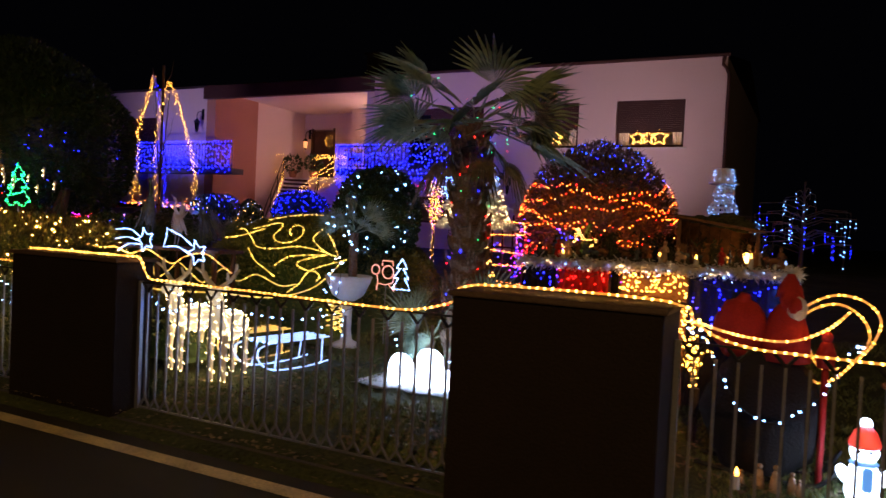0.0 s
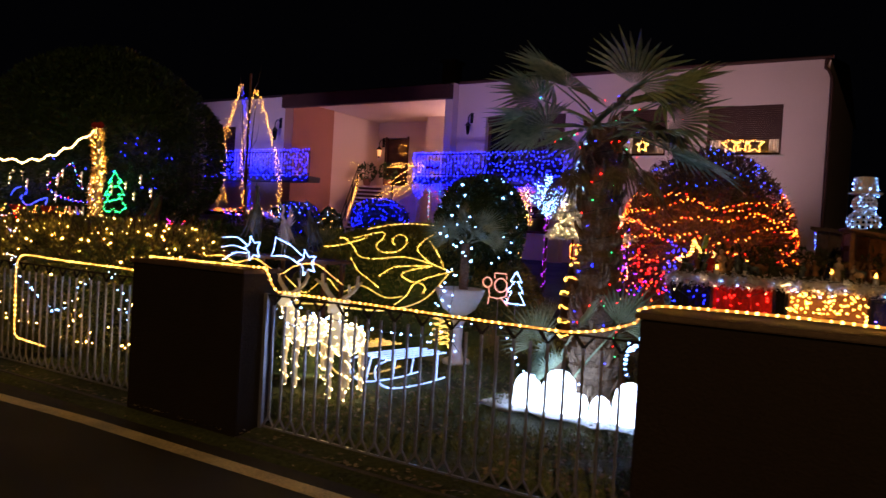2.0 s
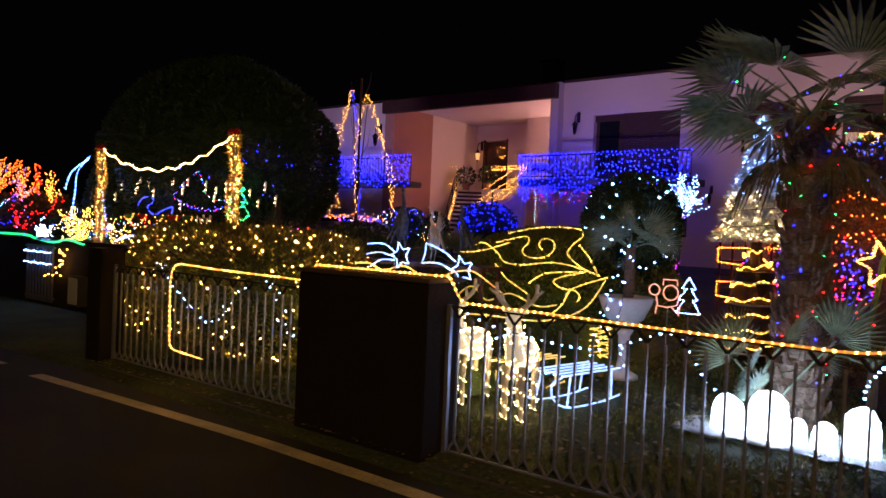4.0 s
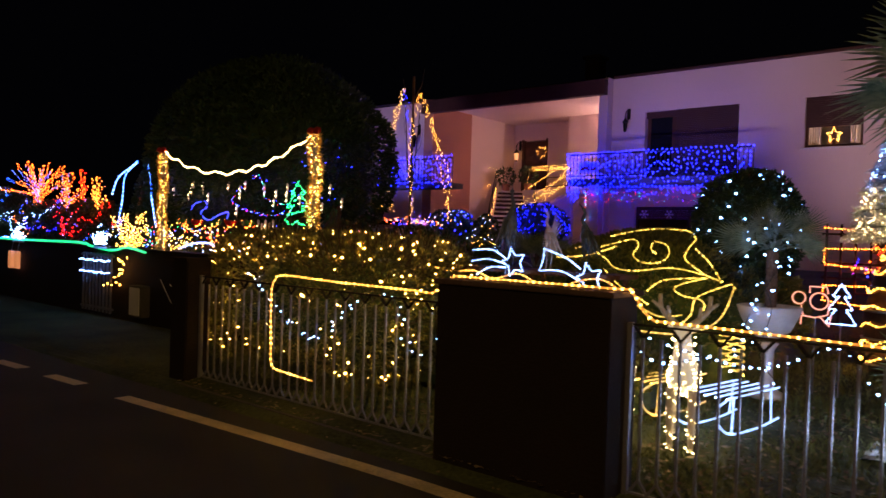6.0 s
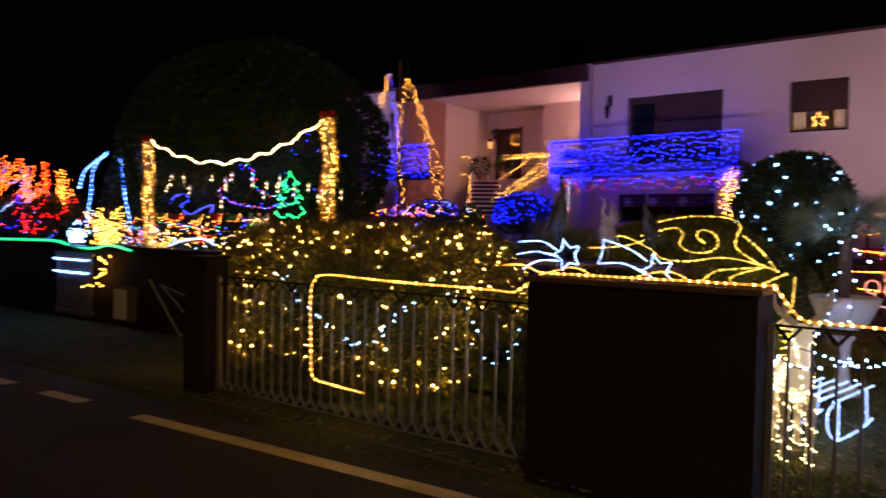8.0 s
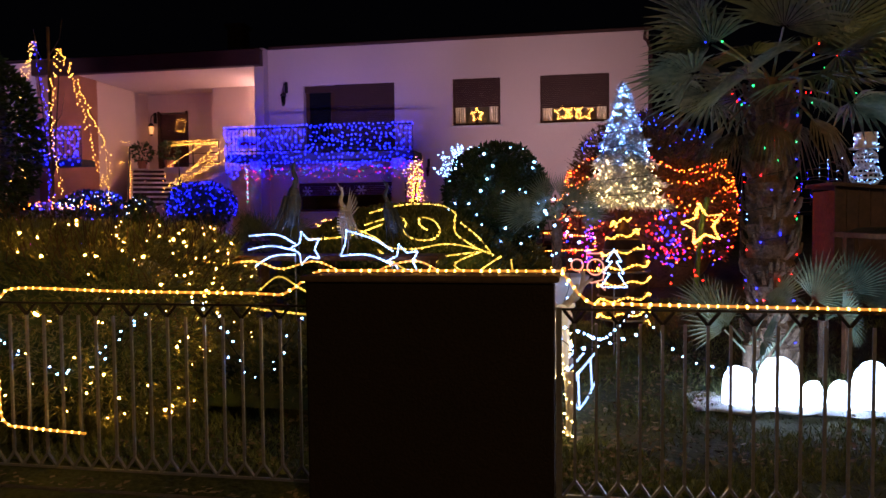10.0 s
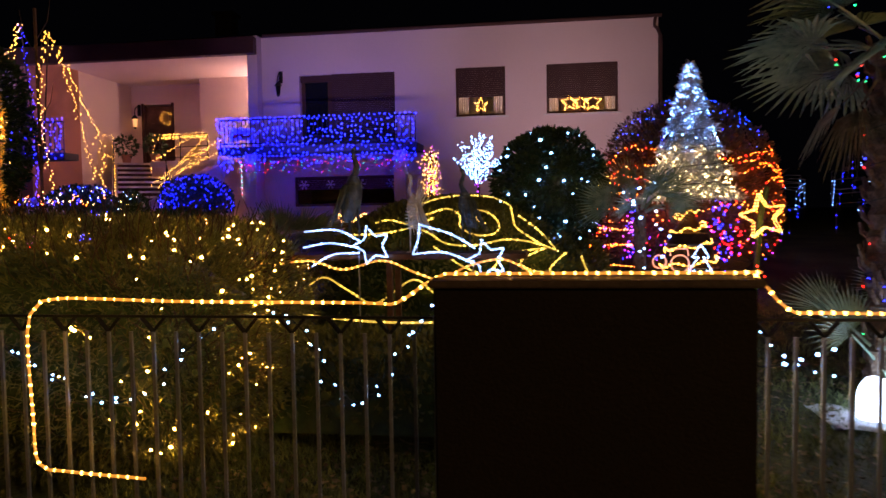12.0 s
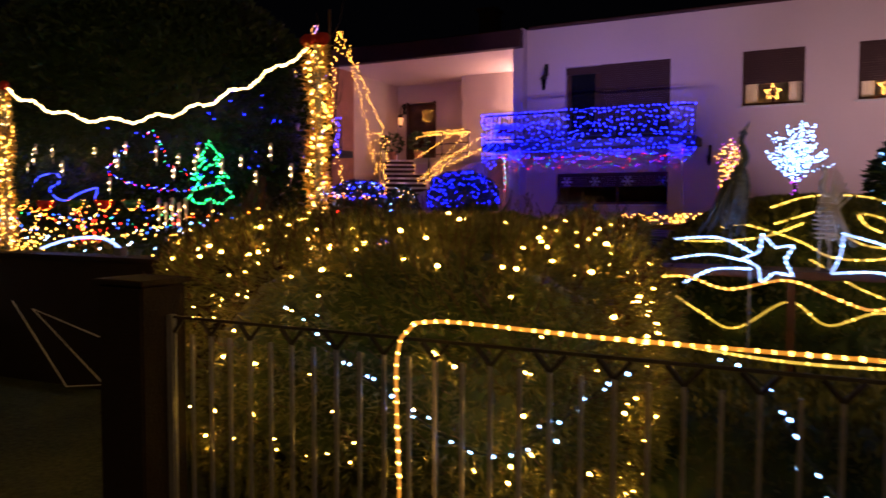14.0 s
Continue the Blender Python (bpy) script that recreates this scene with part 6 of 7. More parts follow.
for pts in (ring((-3.92, 7.0, 1.04), 0.055), ring((-3.75, 7.0, 1.02), 0.075), [(-3.83, 7.0, 1.09), (-3.83, 7.0, 1.15), (-3.69, 7.0, 1.15), (-3.68, 7.0, 1.09)], [(-3.9, 7.0, 0.98), (-3.88, 7.0, 0.88), (-3.78, 7.0, 0.87), (-3.68, 7.0, 0.9), (-3.66, 7.0, 1.0)], [(-3.89, 7.0, 0.88), (-3.9, 7.0, 0.8)], [(-3.74, 7.0, 0.88), (-3.66, 7.0, 0.8), (-3.65, 7.0, 0.9)]):
    part("rope", tube(bmesh.new(), [Vector((-3.95 + (p[0] + 3.78) * 0.98, p[1], 1.0 + (p[2] - 0.97) * 0.98)) for p in pts], 0.007, 6), G_PEACH, root)
part("stake", tube(bmesh.new(), [(-3.95, 7.01, 0.9), (-3.95, 7.01, 0.22)], 0.006, 5), IRON, root)
root = thing("neon_tree", "small white rope light tree on a stake", "light figure")
p = [(-3.75, 7.02, 1.21), (-3.82, 7.02, 1.1), (-3.77, 7.02, 1.1), (-3.85, 7.02, 0.99), (-3.79, 7.02, 0.99), (-3.87, 7.02, 0.86), (-3.63, 7.02, 0.86), (-3.71, 7.02, 0.99), (-3.66, 7.02, 0.99), (-3.73, 7.02, 1.1), (-3.68, 7.02, 1.1), (-3.75, 7.02, 1.21)]
part("rope", tube(bmesh.new(), p, 0.006, 6), G_WROPE, root)
bulbs("bulbs", line(p, 0.03), 0.0085, [G_WHITE], root, fine=True)
part("stake", tube(bmesh.new(), [(-3.75, 7.03, 0.88), (-3.75, 7.03, 0.22)], 0.006, 5), IRON, root)
for x, y in ((-4.75, 7.1), (-4.6, 7.0)):
    root = thing("gift_light", "small golden lit spiral on the lawn", "light figure", "golden spirals")
    p = [(x + 0.06 * math.cos(t * 0.6), y + 0.06 * math.sin(t * 0.6), 0.3 + 0.006 * t) for t in range(60)]
    part("rope", tube(bmesh.new(), p, 0.008, 5), G_GOLDROPE, root)
    bulbs("bulbs", line(p, 0.04), 0.011, [G_GOLD], root)
string_light("red lights under the white tree", spline([(-3.2, 9.3, 1.5), (-2.9, 9.4, 1.2), (-3.1, 9.3, 1.0), (-2.7, 9.5, 0.9), (-3.3, 9.4, 1.3)], 0.05), [G_RED], 0.05, 0.013, jitter=0.12)
string_light("blue lights hanging beside the white tree", spline([(-2.9, 10.2, 1.6), (-2.85, 10.2, 1.3), (-2.8, 10.2, 0.9)], 0.05), [G_BLUE], 0.012, 0.011, jitter=0.09)
string_light("blue and amber lights at the bush's foot", spline([(-4.4, 11.1, 1.2), (-3.6, 10.8, 1.0), (-2.8, 10.6, 1.0), (-2.0, 10.8, 1.15)], 0.05), [G_BLUE, G_ORANGE, G_PINK], 0.03, 0.012, jitter=0.12)
root = thing("roof_lights", "warm lights over a small mossy shed roof", "string lights")
pts = [(-7.9 + random.uniform(-0.8, 0.8), 12.8 + random.uniform(-0.3, 0.3), 1.42 + random.uniform(-0.06, 0.1)) for _ in range(150)]
part("roof", boxed(-8.8, -7.0, 12.4, 13.2, 1.28, 1.36), WOOD, root)
for x in (-8.7, -7.1):
    part("post", boxed(x - 0.04, x + 0.04, 12.75, 12.85, 0.5, 1.28), WOOD, root)
bulbs("bulbs", pts, 0.013, [G_WARM], root)

# ---- garlanded arch beside the hedge ----
AR, AL = (-9.06, 5.55, 2.70), (-12.56, 5.58, 2.65)


def tinsel_post(x, y, z0, z1, label, r=0.075, seed=1):
    rnd = random.Random(seed)
    root = thing("garland_post", label, "post", "arch posts")
    part("pole", tube(bmesh.new(), [(x, y, 0.1), (x, y, z1)], 0.025, 8), IRON, root)
    spots, pts = [], []
    for i in range(2600):
        z = rnd.uniform(z0, z1)
        a = rnd.uniform(0, 6.28)
        rr = r * (0.85 + 0.35 * math.sin(z * 9 + a)) * rnd.uniform(0.5, 1)
        spots.append(((x + rr * math.cos(a), y + rr * math.sin(a), z), Vector((math.cos(a), math.sin(a), 0))))
    leaves("tinsel", spots, 0.055, GOLDTINSEL, root, aspect=0.15)
    for i in range(190):
        z = z0 + (z1 - z0) * i / 190
        a = rnd.uniform(0, 6.28)
        rr = r * rnd.uniform(0.55, 1.1) * (0.85 + 0.3 * math.sin(z * 9 + a))
        pts.append((x + rr * math.cos(a), y + rr * math.sin(a), z + rnd.gauss(0, 0.02)))
    bulbs("bulbs", pts, 0.0085, [G_GOLD, G_GOLD, G_WARM, G_DEER], root, fine=True, vary=0.5)
    bw = bmesh.new()
    for s in (-1, 1):
        blob(bw, (x + s * 0.06, y - 0.03, z1 + 0.03), 0.06, 0.035, 0.045, 10, 7)
    blob(bw, (x, y - 0.04, z1 + 0.03), 0.03)
    part("bow", bw, FELT, root, "red felt bow", smooth=True)
    return root


tinsel_post(AR[0], AR[1], 1.0, AR[2] - 0.03, "pole wrapped in tinsel and warm lights with a red bow")
tinsel_post(AL[0], AL[1], 1.0, AL[2] - 0.03, "pole wrapped in tinsel and warm lights with a red bow", 0.06, 2)
sp = []
for i in range(121):
    f = i / 120
    sag = 0.42 * 4 * f * (1 - f)
    sp.append((AL[0] + (AR[0] - AL[0]) * f, 5.55, AL[2] + (AR[2] - AL[2]) * f - sag + 0.022 * math.sin(i * 0.42 + 1.3 * math.sin(i * 0.07)) + 0.006 * math.sin(i * 1.7)))
G_WARMROPE = glow("warm_white_rope", (3.0, 1.5, 0.45), 1.5)
rope_light("warm white rope light swagged between the poles", sp, rope=G_WARMROPE, bulb=G_DEER, r=0.008, br=0.0125, step=0.035)

# ---- great clipped tree with hung ornaments ----
OC = (-15.5, 9.6, 2.85)
root = thing("clipped_tree", "huge dark dome-clipped tree on several trunks", "tree")
b = bmesh.new()
blob(b, OC, 3.25 * 0.9, 2.0 * 0.9, 2.25 * 0.9, 28, 16, None, 0.05)
part("inner_core", b, LEAFD, root, smooth=True)
leaves("crown", shell(OC, 3.25, 2.1, 2.3, 26000, -0.8, 0.05, 0.1), 0.11, LEAFD, root)
for x, dx in ((-13.1, 0.35), (-12.4, -0.3), (-15.5, 0.1), (-17.0, 0.2)):
    part("trunk", tube(bmesh.new(), [(x, 8.9, 0.2), (x + dx * 0.4, 8.9, 1.0), (x + dx, 9.2, 2.0)], 0.11, 8, taper=0.07), TWIG, root)


def drop_light(x, y, z, L, label, m):
    root = thing("icicle_ornament", label, "ornament", "hanging icicles")
    part("wire", tube(bmesh.new(), [(min(x, -12.6), 9.3, z + 1.0), (x, y, z + 0.5), (x, y, z)], 0.003, 3), CABLE, root)
    part("icicle", spin(bmesh.new(), [(0.004, -L), (0.018, -L * 0.4), (0.02, -0.02), (0.008, 0)], (x, y, z), 8), ACRYL, root, smooth=True)
    bulbs("bulbs", [(x, y - 0.02, z - L * 0.3), (x, y - 0.02, z - L * 0.7)], 0.013, [m], root)


rnd = random.Random(31)
for i in range(22):
    x = -16.0 + 4.9 * i / 21 + rnd.uniform(-0.1, 0.1)
    drop_light(x, rnd.uniform(7.6, 7.9), rnd.uniform(2.2, 2.75) if i % 2 and x < -13.5 else rnd.uniform(1.95, 2.35), rnd.uniform(0.16, 0.26), "hanging icicle ornament with warm light", G_DEER)
for i in range(5):
    drop_light(-12.42 + 0.1 * i, 7.2, 1.68 - 0.05 * (i % 2), 0.34, "long frosted icicle ornament with warm light", G_DEER)
root = thing("string_lights", "blue lights strewn over the clipped tree", "string lights")
sp = [p for p, q in shell(OC, 3.28, 2.12, 2.32, 620, -0.7, 0.05, 0.0) if p.x > -13.9 and p.y < 9.2 and p.z < 3.1]
part("cable", tube(bmesh.new(), sorted(tuple(p) for p in sp)[:20], 0.002, 3), CABLE, root)
bulbs("bulbs", sp, 0.0105, [G_BLUE], root, fine=True)
root = thing("green_light_tree", "flat christmas tree drawn in green rope light", "light figure")
G_GROPE = glow("green_rope", (0.005, 0.5, 0.16), 0.3)
GX, GY = -12.6, 8.15
p = [(GX, GY, 2.38), (GX - 0.2, GY, 2.15), (GX - 0.08, GY, 2.17), (GX - 0.3, GY, 1.92), (GX - 0.12, GY, 1.95), (GX - 0.36, GY, 1.68), (GX - 0.18, GY, 1.62), (GX, GY, 1.66), (GX + 0.2, GY, 1.62), (GX + 0.36, GY, 1.72), (GX + 0.12, GY, 1.95), (GX + 0.3, GY, 1.94), (GX + 0.08, GY, 2.17), (GX + 0.2, GY, 2.16), (GX, GY, 2.38)]
for q in (p, [(GX - 0.1, GY, 2.05), (GX + 0.12, GY, 2.12)], [(GX - 0.15, GY, 1.8), (GX + 0.18, GY, 1.88)]):
    part("rope", tube(bmesh.new(), q, 0.008, 6), G_GROPE, root)
    bulbs("bulbs", [v + Vector((random.gauss(0, 0.012), 0, random.gauss(0, 0.012))) for v in line(q, 0.045)], 0.0135, [G_GREEN], root, fine=True)
part("stake", tube(bmesh.new(), [(GX, GY + 0.02, 1.66), (GX, GY + 0.02, 0.24)], 0.01, 5), IRON, root)
string_light("red and blue lights looped from the tree", spline([(-12.87, 7.4, 2.4), (-12.73, 7.4, 2.43), (-12.62, 7.4, 2.33), (-12.56, 7.4, 2.2), (-12.44, 7.4, 2.02), (-12.15, 7.6, 1.93)], 0.04), [G_BLUE, G_RED, G_WHITE, G_GREEN], 0.05, 0.0095, jitter=0.012)
string_light("red and blue lights slung under the tree", spline([(-13.37, 7.6, 2.3), (-13.47, 7.4, 2.05), (-13.25, 7.4, 1.89), (-12.75, 7.4, 1.8), (-12.33, 7.4, 1.76), (-12.04, 7.6, 1.85)], 0.04), [G_BLUE, G_RED, G_BLUE, G_WHITE], 0.05, 0.0095, jitter=0.012)
root = thing("blue_light_deer", "blue rope light animal beneath the tree", "light figure")
G_BROPE = glow("blue_rope", (0.03, 0.1, 2.0), 1.6)
for q in (spline([(-15.48, 7.8, 1.86), (-15.32, 7.8, 1.99), (-14.96, 7.8, 2.02), (-14.93, 7.8, 1.9), (-15.12, 7.8, 1.82), (-14.97, 7.8, 1.69), (-14.75, 7.8, 1.66)], 0.05), spline([(-14.74, 7.8, 1.68), (-14.48, 7.8, 1.77), (-14.19, 7.8, 1.82), (-14.23, 7.8, 1.7)], 0.05)):
    part("rope", tube(bmesh.new(), q, 0.011, 6), G_BROPE, root)
    bulbs("bulbs", line(q, 0.05), 0.013, [G_BLUE], root)
part("stake", tube(bmesh.new(), [(-14.75, 7.81, 1.7), (-14.75, 7.81, 0.24)], 0.008, 5), IRON, root)
for i, x in enumerate((-15.4, -14.9, -14.3, -13.8, -13.3)):
    root = thing("hanging_bowl", "little red half bowl rimmed with warm lights", "ornament", "hanging bowls")
    b = bmesh.new()
    spin(b, [(0.02, -0.12), (0.09, -0.09), (0.13, 0.0), (0.11, 0.0)], (x, 7.6, 1.66), 12)
    part("bowl", b, FELT if i % 2 else mat("green_bowl", (0.03, 0.2, 0.06), 0.4, amount=0.2), root, smooth=True)
    bulbs("bulbs", [(x + 0.14 * math.cos(t), 7.58, 1.66 - 0.12 * math.sin(t)) for t in (math.pi * k / 9 for k in range(10))], 0.010, [G_WARM, G_ORANGE], root)
    part("hook", tube(bmesh.new(), [(x, 7.6, 1.66), (x, 7.7, 2.4)], 0.003, 3), CABLE, root)
# rows of string lights over the low beds under the tree
for i, (z, ms, y) in enumerate(((1.50, [G_WARM, G_ORANGE], 6.6), (1.38, [G_CYAN, G_CYAN, G_WHITE], 6.4), (1.30, [G_WARM, G_WARM], 6.2), (1.42, [G_RED, G_GREEN, G_CYAN], 6.9), (1.24, [G_WARM, G_WHITE], 6.0))):
    pts = [(x, y + 0.2 * math.sin(x * 2.1 + i), z + 0.05 * math.sin(x * 3 + 2 * i)) for x in (-15.8 + 0.1 * k for k in range(56))]
    string_light("rows of coloured lights over the flower bed", pts, ms, 0.085, 0.0095, "bed lights", jitter=0.04)
for x, y, ms in ((-13.4, 6.3, [G_WARM]), (-12.9, 6.7, [G_WARM, G_RED]), (-14.4, 6.5, [G_GREEN, G_RED, G_CYAN]), (-10.9, 8.2, [G_RED, G_PINK]), (-10.3, 8.5, [G_WARM, G_BLUE])):
    twig_tree(x, y, 0.3, 1.55, 0.3, 22, ms, "small shrub full of coloured lights", 0.012, False, int(-x * 10), None, 0.4)
root = thing("blue_neon_arc", "arched pale blue rope light on the wall", "light figure")
q = spline([(-12.1, 5.6, 1.2), (-11.7, 5.6, 1.29), (-11.3, 5.6, 1.3), (-11.1, 5.6, 1.22)], 0.05)
part("rope", tube(bmesh.new(), q, 0.012, 6), glow("pale_blue_rope", (0.6, 1.0, 3.0), 1.5), root)
part("foot", boxed(-11.14, -11.06, 5.57, 5.63, 1.14, 1.23), IRON, root)
root = thing("flower_bed", "low dark planted bed beneath the clipped tree", "shrub")
b = bmesh.new()
blob(b, (-13.2, 6.9, 0.5), 3.0, 0.9, 0.72, 24, 10, None, 0.15)
part("inner_core", b, LEAFD, root, smooth=True)
leaves("foliage", shell((-13.2, 6.9, 0.5), 3.05, 0.95, 0.76, 8000, 0.0), 0.09, LEAFD, root)

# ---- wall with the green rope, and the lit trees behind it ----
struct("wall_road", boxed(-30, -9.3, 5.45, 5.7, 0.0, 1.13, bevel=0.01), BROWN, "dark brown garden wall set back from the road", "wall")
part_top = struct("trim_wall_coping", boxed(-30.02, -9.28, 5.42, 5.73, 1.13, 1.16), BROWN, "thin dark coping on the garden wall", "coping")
G_TEAL = glow("teal_rope", (0.01, 0.9, 0.28), 1.5)
rope_light("teal green rope light along the wall", spline([(-12.75, 5.43, 1.12), (-13.3, 5.43, 1.17), (-13.8, 5.43, 1.11), (-14.6, 5.43, 1.16), (-15.0, 5.43, 1.2), (-18, 5.43, 1.17), (-22, 5.43, 1.18), (-28, 5.43, 1.18)], 0.15), rope=G_TEAL, bulb=G_TEAL, r=0.02, br=0.021, step=0.2)
for x in (-14.1, -17.5, -19.6):
    root = thing("white_light_bundle", "bundle of bright white lights on the wall", "light figure", "white bundles")
    b = bmesh.new()
    tube(b, [(x - 0.25, 5.4, 1.14), (x + 0.25, 5.4, 1.14)], 0.02, 6)
    part("bar", b, IRON, root)
    bulbs("bulbs", [(x + random.gauss(0, 0.13), 5.38 + random.gauss(0, 0.03), 1.2 + abs(random.gauss(0, 0.1))) for _ in range(60)], 0.02, [G_WHITE], root)
for x in (-17.75, -17.45):
    root = thing("paper_lantern", "tall warm lantern hanging on the wall", "lantern", "wall lanterns")
    part("shade", boxed(x - 0.08, x + 0.08, 5.34, 5.40, 0.62, 0.95, bevel=0.01), glow("warm_paper", (1.0, 0.33, 0.12), 0.55), root)
    part("hanger", tube(bmesh.new(), [(x, 5.37, 0.95), (x, 5.4, 1.12)], 0.006, 4), IRON, root)
for z in (0.93, 0.74):
    string_light("pale blue lights across the small gate", [(-14.8 + 0.05 * k, 5.38, z + 0.01 * math.sin(k)) for k in range(22)], [G_WHITE], 0.045, 0.012)
root = thing("small_gate", "small grey bar gate in the wall", "gate")
for i in range(9):
    part("bar", boxed(-14.75 + 0.12 * i, -14.72 + 0.12 * i, 5.40, 5.43, 0.1, 1.05), IRON, root)
for z in (0.15, 1.0):
    part("rail", boxed(-14.8, -13.7, 5.395, 5.435, z, z + 0.03), IRON, root)
string_light("warm lights on a creeper by the gate", spline([(-13.6, 5.36, 1.0), (-13.3, 5.36, 0.9), (-13.5, 5.36, 0.7), (-13.7, 5.36, 0.55), (-13.4, 5.36, 0.8), (-13.1, 5.36, 1.0)], 0.05), [G_WARM], 0.09, 0.016, jitter=0.05)
root = thing("meter_box", "pale grey meter box on the wall", "box")
part("body", boxed(-12.95, -12.6, 5.30, 5.45, 0.15, 0.62, bevel=0.01), CONCRETE, root)
part("lid", boxed(-12.92, -12.63, 5.285, 5.30, 0.18, 0.59, bevel=0.004), WHITEST, root)
root = thing("fallen_star_wire", "unlit tinsel star outline against the wall", "ornament")
part("wire", tube(bmesh.new(), [(-12.2, 5.38, 0.75), (-11.4, 5.30, 0.1), (-11.0, 5.34, 0.15), (-11.9, 5.36, 0.7), (-11.1, 5.38, 0.52)], 0.006, 5), TINSEL, root)

def draped_tree(x, y, z0, z1, r, mats, label, seed, br=0.016):
    """A rounded dark tree with strings of lights draped over it in loops."""
    rnd = random.Random(seed)
    zc, rz = (z0 + z1) / 2, (z1 - z0) / 2
    bush("draped_tree", (x, y, zc), r * 0.95, r * 0.8, rz * 0.95, 2600, 0.12, LEAFD, label, trunk=0.2)
    lights = thing("string_lights", "strings of lights draped over a rounded tree", "string lights", "draped lights")
    cab, pts, ids = bmesh.new(), [], []
    for k in range(9):
        a0, e0 = rnd.uniform(2.6, 6.6), rnd.uniform(-0.5, 0.9)
        path = []
        for i in range(26):
            a = a0 + 0.07 * i
            e = max(-0.9, min(0.97, e0 - 0.5 * math.sin(i * 0.12 + k) + 0.15 * math.sin(i * 0.6)))
            q = math.sqrt(1 - e * e)
            path.append((x + r * q * math.cos(a), y + r * 0.85 * q * math.sin(a), zc + rz * e))
        tube(cab, path, 0.004, 3)
        m = rnd.randrange(len(mats))
        for p in line(path, 0.055):
            pts.append(p + Vector((rnd.gauss(0, 0.025), rnd.gauss(0, 0.02), rnd.gauss(0, 0.025))))
            ids.append(m if rnd.random() < 0.8 else rnd.randrange(len(mats)))
    part("cable", cab, CABLE, lights)
    bulbs("bulbs", pts, br * 0.8, mats, lights, lambda i, p: ids[i])


draped_tree(-26.2, 8.0, 0.9, 2.5, 1.2, [G_WHITE, G_CYAN], "rounded tree draped in icy white lights", 41)
draped_tree(-29.0, 9.0, 0.9, 2.4, 1.4, [G_WHITE, G_CYAN], "rounded tree draped in icy white lights", 42)
draped_tree(-23.8, 8.2, 0.9, 2.1, 0.85, [G_WHITE, G_ORANGE, G_CYAN], "rounded tree draped in white and orange lights", 43)
draped_tree(-21.7, 8.0, 0.9, 2.1, 1.05, [G_BLUE, G_RED, G_WHITE, G_ORANGE], "rounded tree draped in blue and red lights", 44)
draped_tree(-20.0, 8.0, 0.9, 2.1, 0.85, [G_RED, G_RED, G_WHITE, G_CYAN], "rounded tree draped in red lights", 45)
warm_or_icy = lambda i, p: 1 if (i // 14) % 4 == 3 else 0
twig_tree(-23.2, 7.9, 0.25, 3.1, 1.15, 34, [G_ORANGE, G_CYAN], "spreading bare tree wound with orange lights", 0.0145, False, 51, warm_or_icy, 0.62)
twig_tree(-21.35, 7.9, 0.25, 2.82, 0.5, 22, [G_ORANGE, G_CYAN], "bare tree wound with orange lights", 0.0145, False, 52, warm_or_icy, 0.6)
twig_tree(-20.3, 7.8, 0.25, 2.88, 0.14, 12, [G_RED, G_ORANGE], "slender bare tree wound with red lights", 0.0135, False, 53, None, 0.6)
twig_tree(-19.5, 7.8, 0.25, 2.66, 0.3, 16, [G_ORANGE, G_WARM], "small bare tree wound with orange lights", 0.0135, False, 54, None, 0.65)
twig_tree(-26.1, 7.6, 0.25, 2.6, 0.5, 24, [G_WHITE, G_CYAN], "slender tree wound with icy lights", 0.0135, False, 55, None, 0.4)
twig_tree(-15.6, 6.6, 0.25, 1.75, 0.55, 44, [G_WARM], "round shrub full of warm lights", 0.0135, False, 46, None, 0.3)
bush("dark_conifer", (-17.9, 8.4, 1.6), 0.55, 0.5, 1.3, 4000, 0.1, LEAFD, "dark upright conifer behind the wall")
for s in (-1, 1):
    string_light("pale cyan lights draped on the conifer", spline([(-17.85 + s * 0.2, 8.0, 2.95), (-17.85 + s * 0.55, 7.9, 2.6), (-17.85 + s * 0.65, 7.9, 2.1), (-17.85 + s * 0.85, 7.9, 1.5)], 0.05), [G_CYAN, G_WHITE], 0.05, 0.022)
string_light("pale cyan lights draped on the conifer", spline([(-18.1, 8.0, 2.9), (-18.7, 7.9, 2.6), (-19.0, 7.9, 2.2)], 0.05), [G_CYAN, G_WHITE], 0.05, 0.022)
string_light("pale blue lights along the garden bed", [(-28 + 0.1 * k, 5.56, 1.14 + 0.06 * abs(math.sin(k * 0.35))) for k in range(100)], [G_WHITE, G_CYAN], 0.1, 0.018)

# ---- tall cone of strings, car, lit shrubs before the house ----
LX, LY = -13.9, 12.5
root = thing("light_string_cone", "bare young tree hung with warm and blue light strings", "light figure")
part("mast", tube(bmesh.new(), [(LX, LY, 0.5), (LX, LY, 5.2)], 0.03, 6), TWIG, root)
pts, ids = [], []
cab = bmesh.new()
strands = (
    [(-14.19, 12.5, 4.93), (-14.55, 12.5, 4.2), (-14.79, 12.5, 3.62), (-14.86, 12.5, 2.6), (-14.85, 12.5, 1.8)],
    [(-14.19, 12.5, 4.93), (-14.22, 12.2, 4.0), (-14.1, 12.0, 3.1), (-13.9, 11.9, 2.0)],
    [(-13.65, 12.5, 4.77), (-13.55, 12.8, 4.0), (-13.4, 13.0, 3.1), (-13.28, 13.1, 2.2)],
    [(-13.65, 12.5, 4.77), (-13.16, 12.5, 3.78), (-12.68, 12.4, 2.8), (-12.7, 12.4, 1.9)],
    [(-13.65, 12.5, 4.77), (-13.5, 12.0, 3.7), (-13.1, 11.7, 2.0)],
    [(-14.19, 12.5, 4.93), (-14.4, 13.0, 3.6), (-14.6, 13.3, 1.9)])
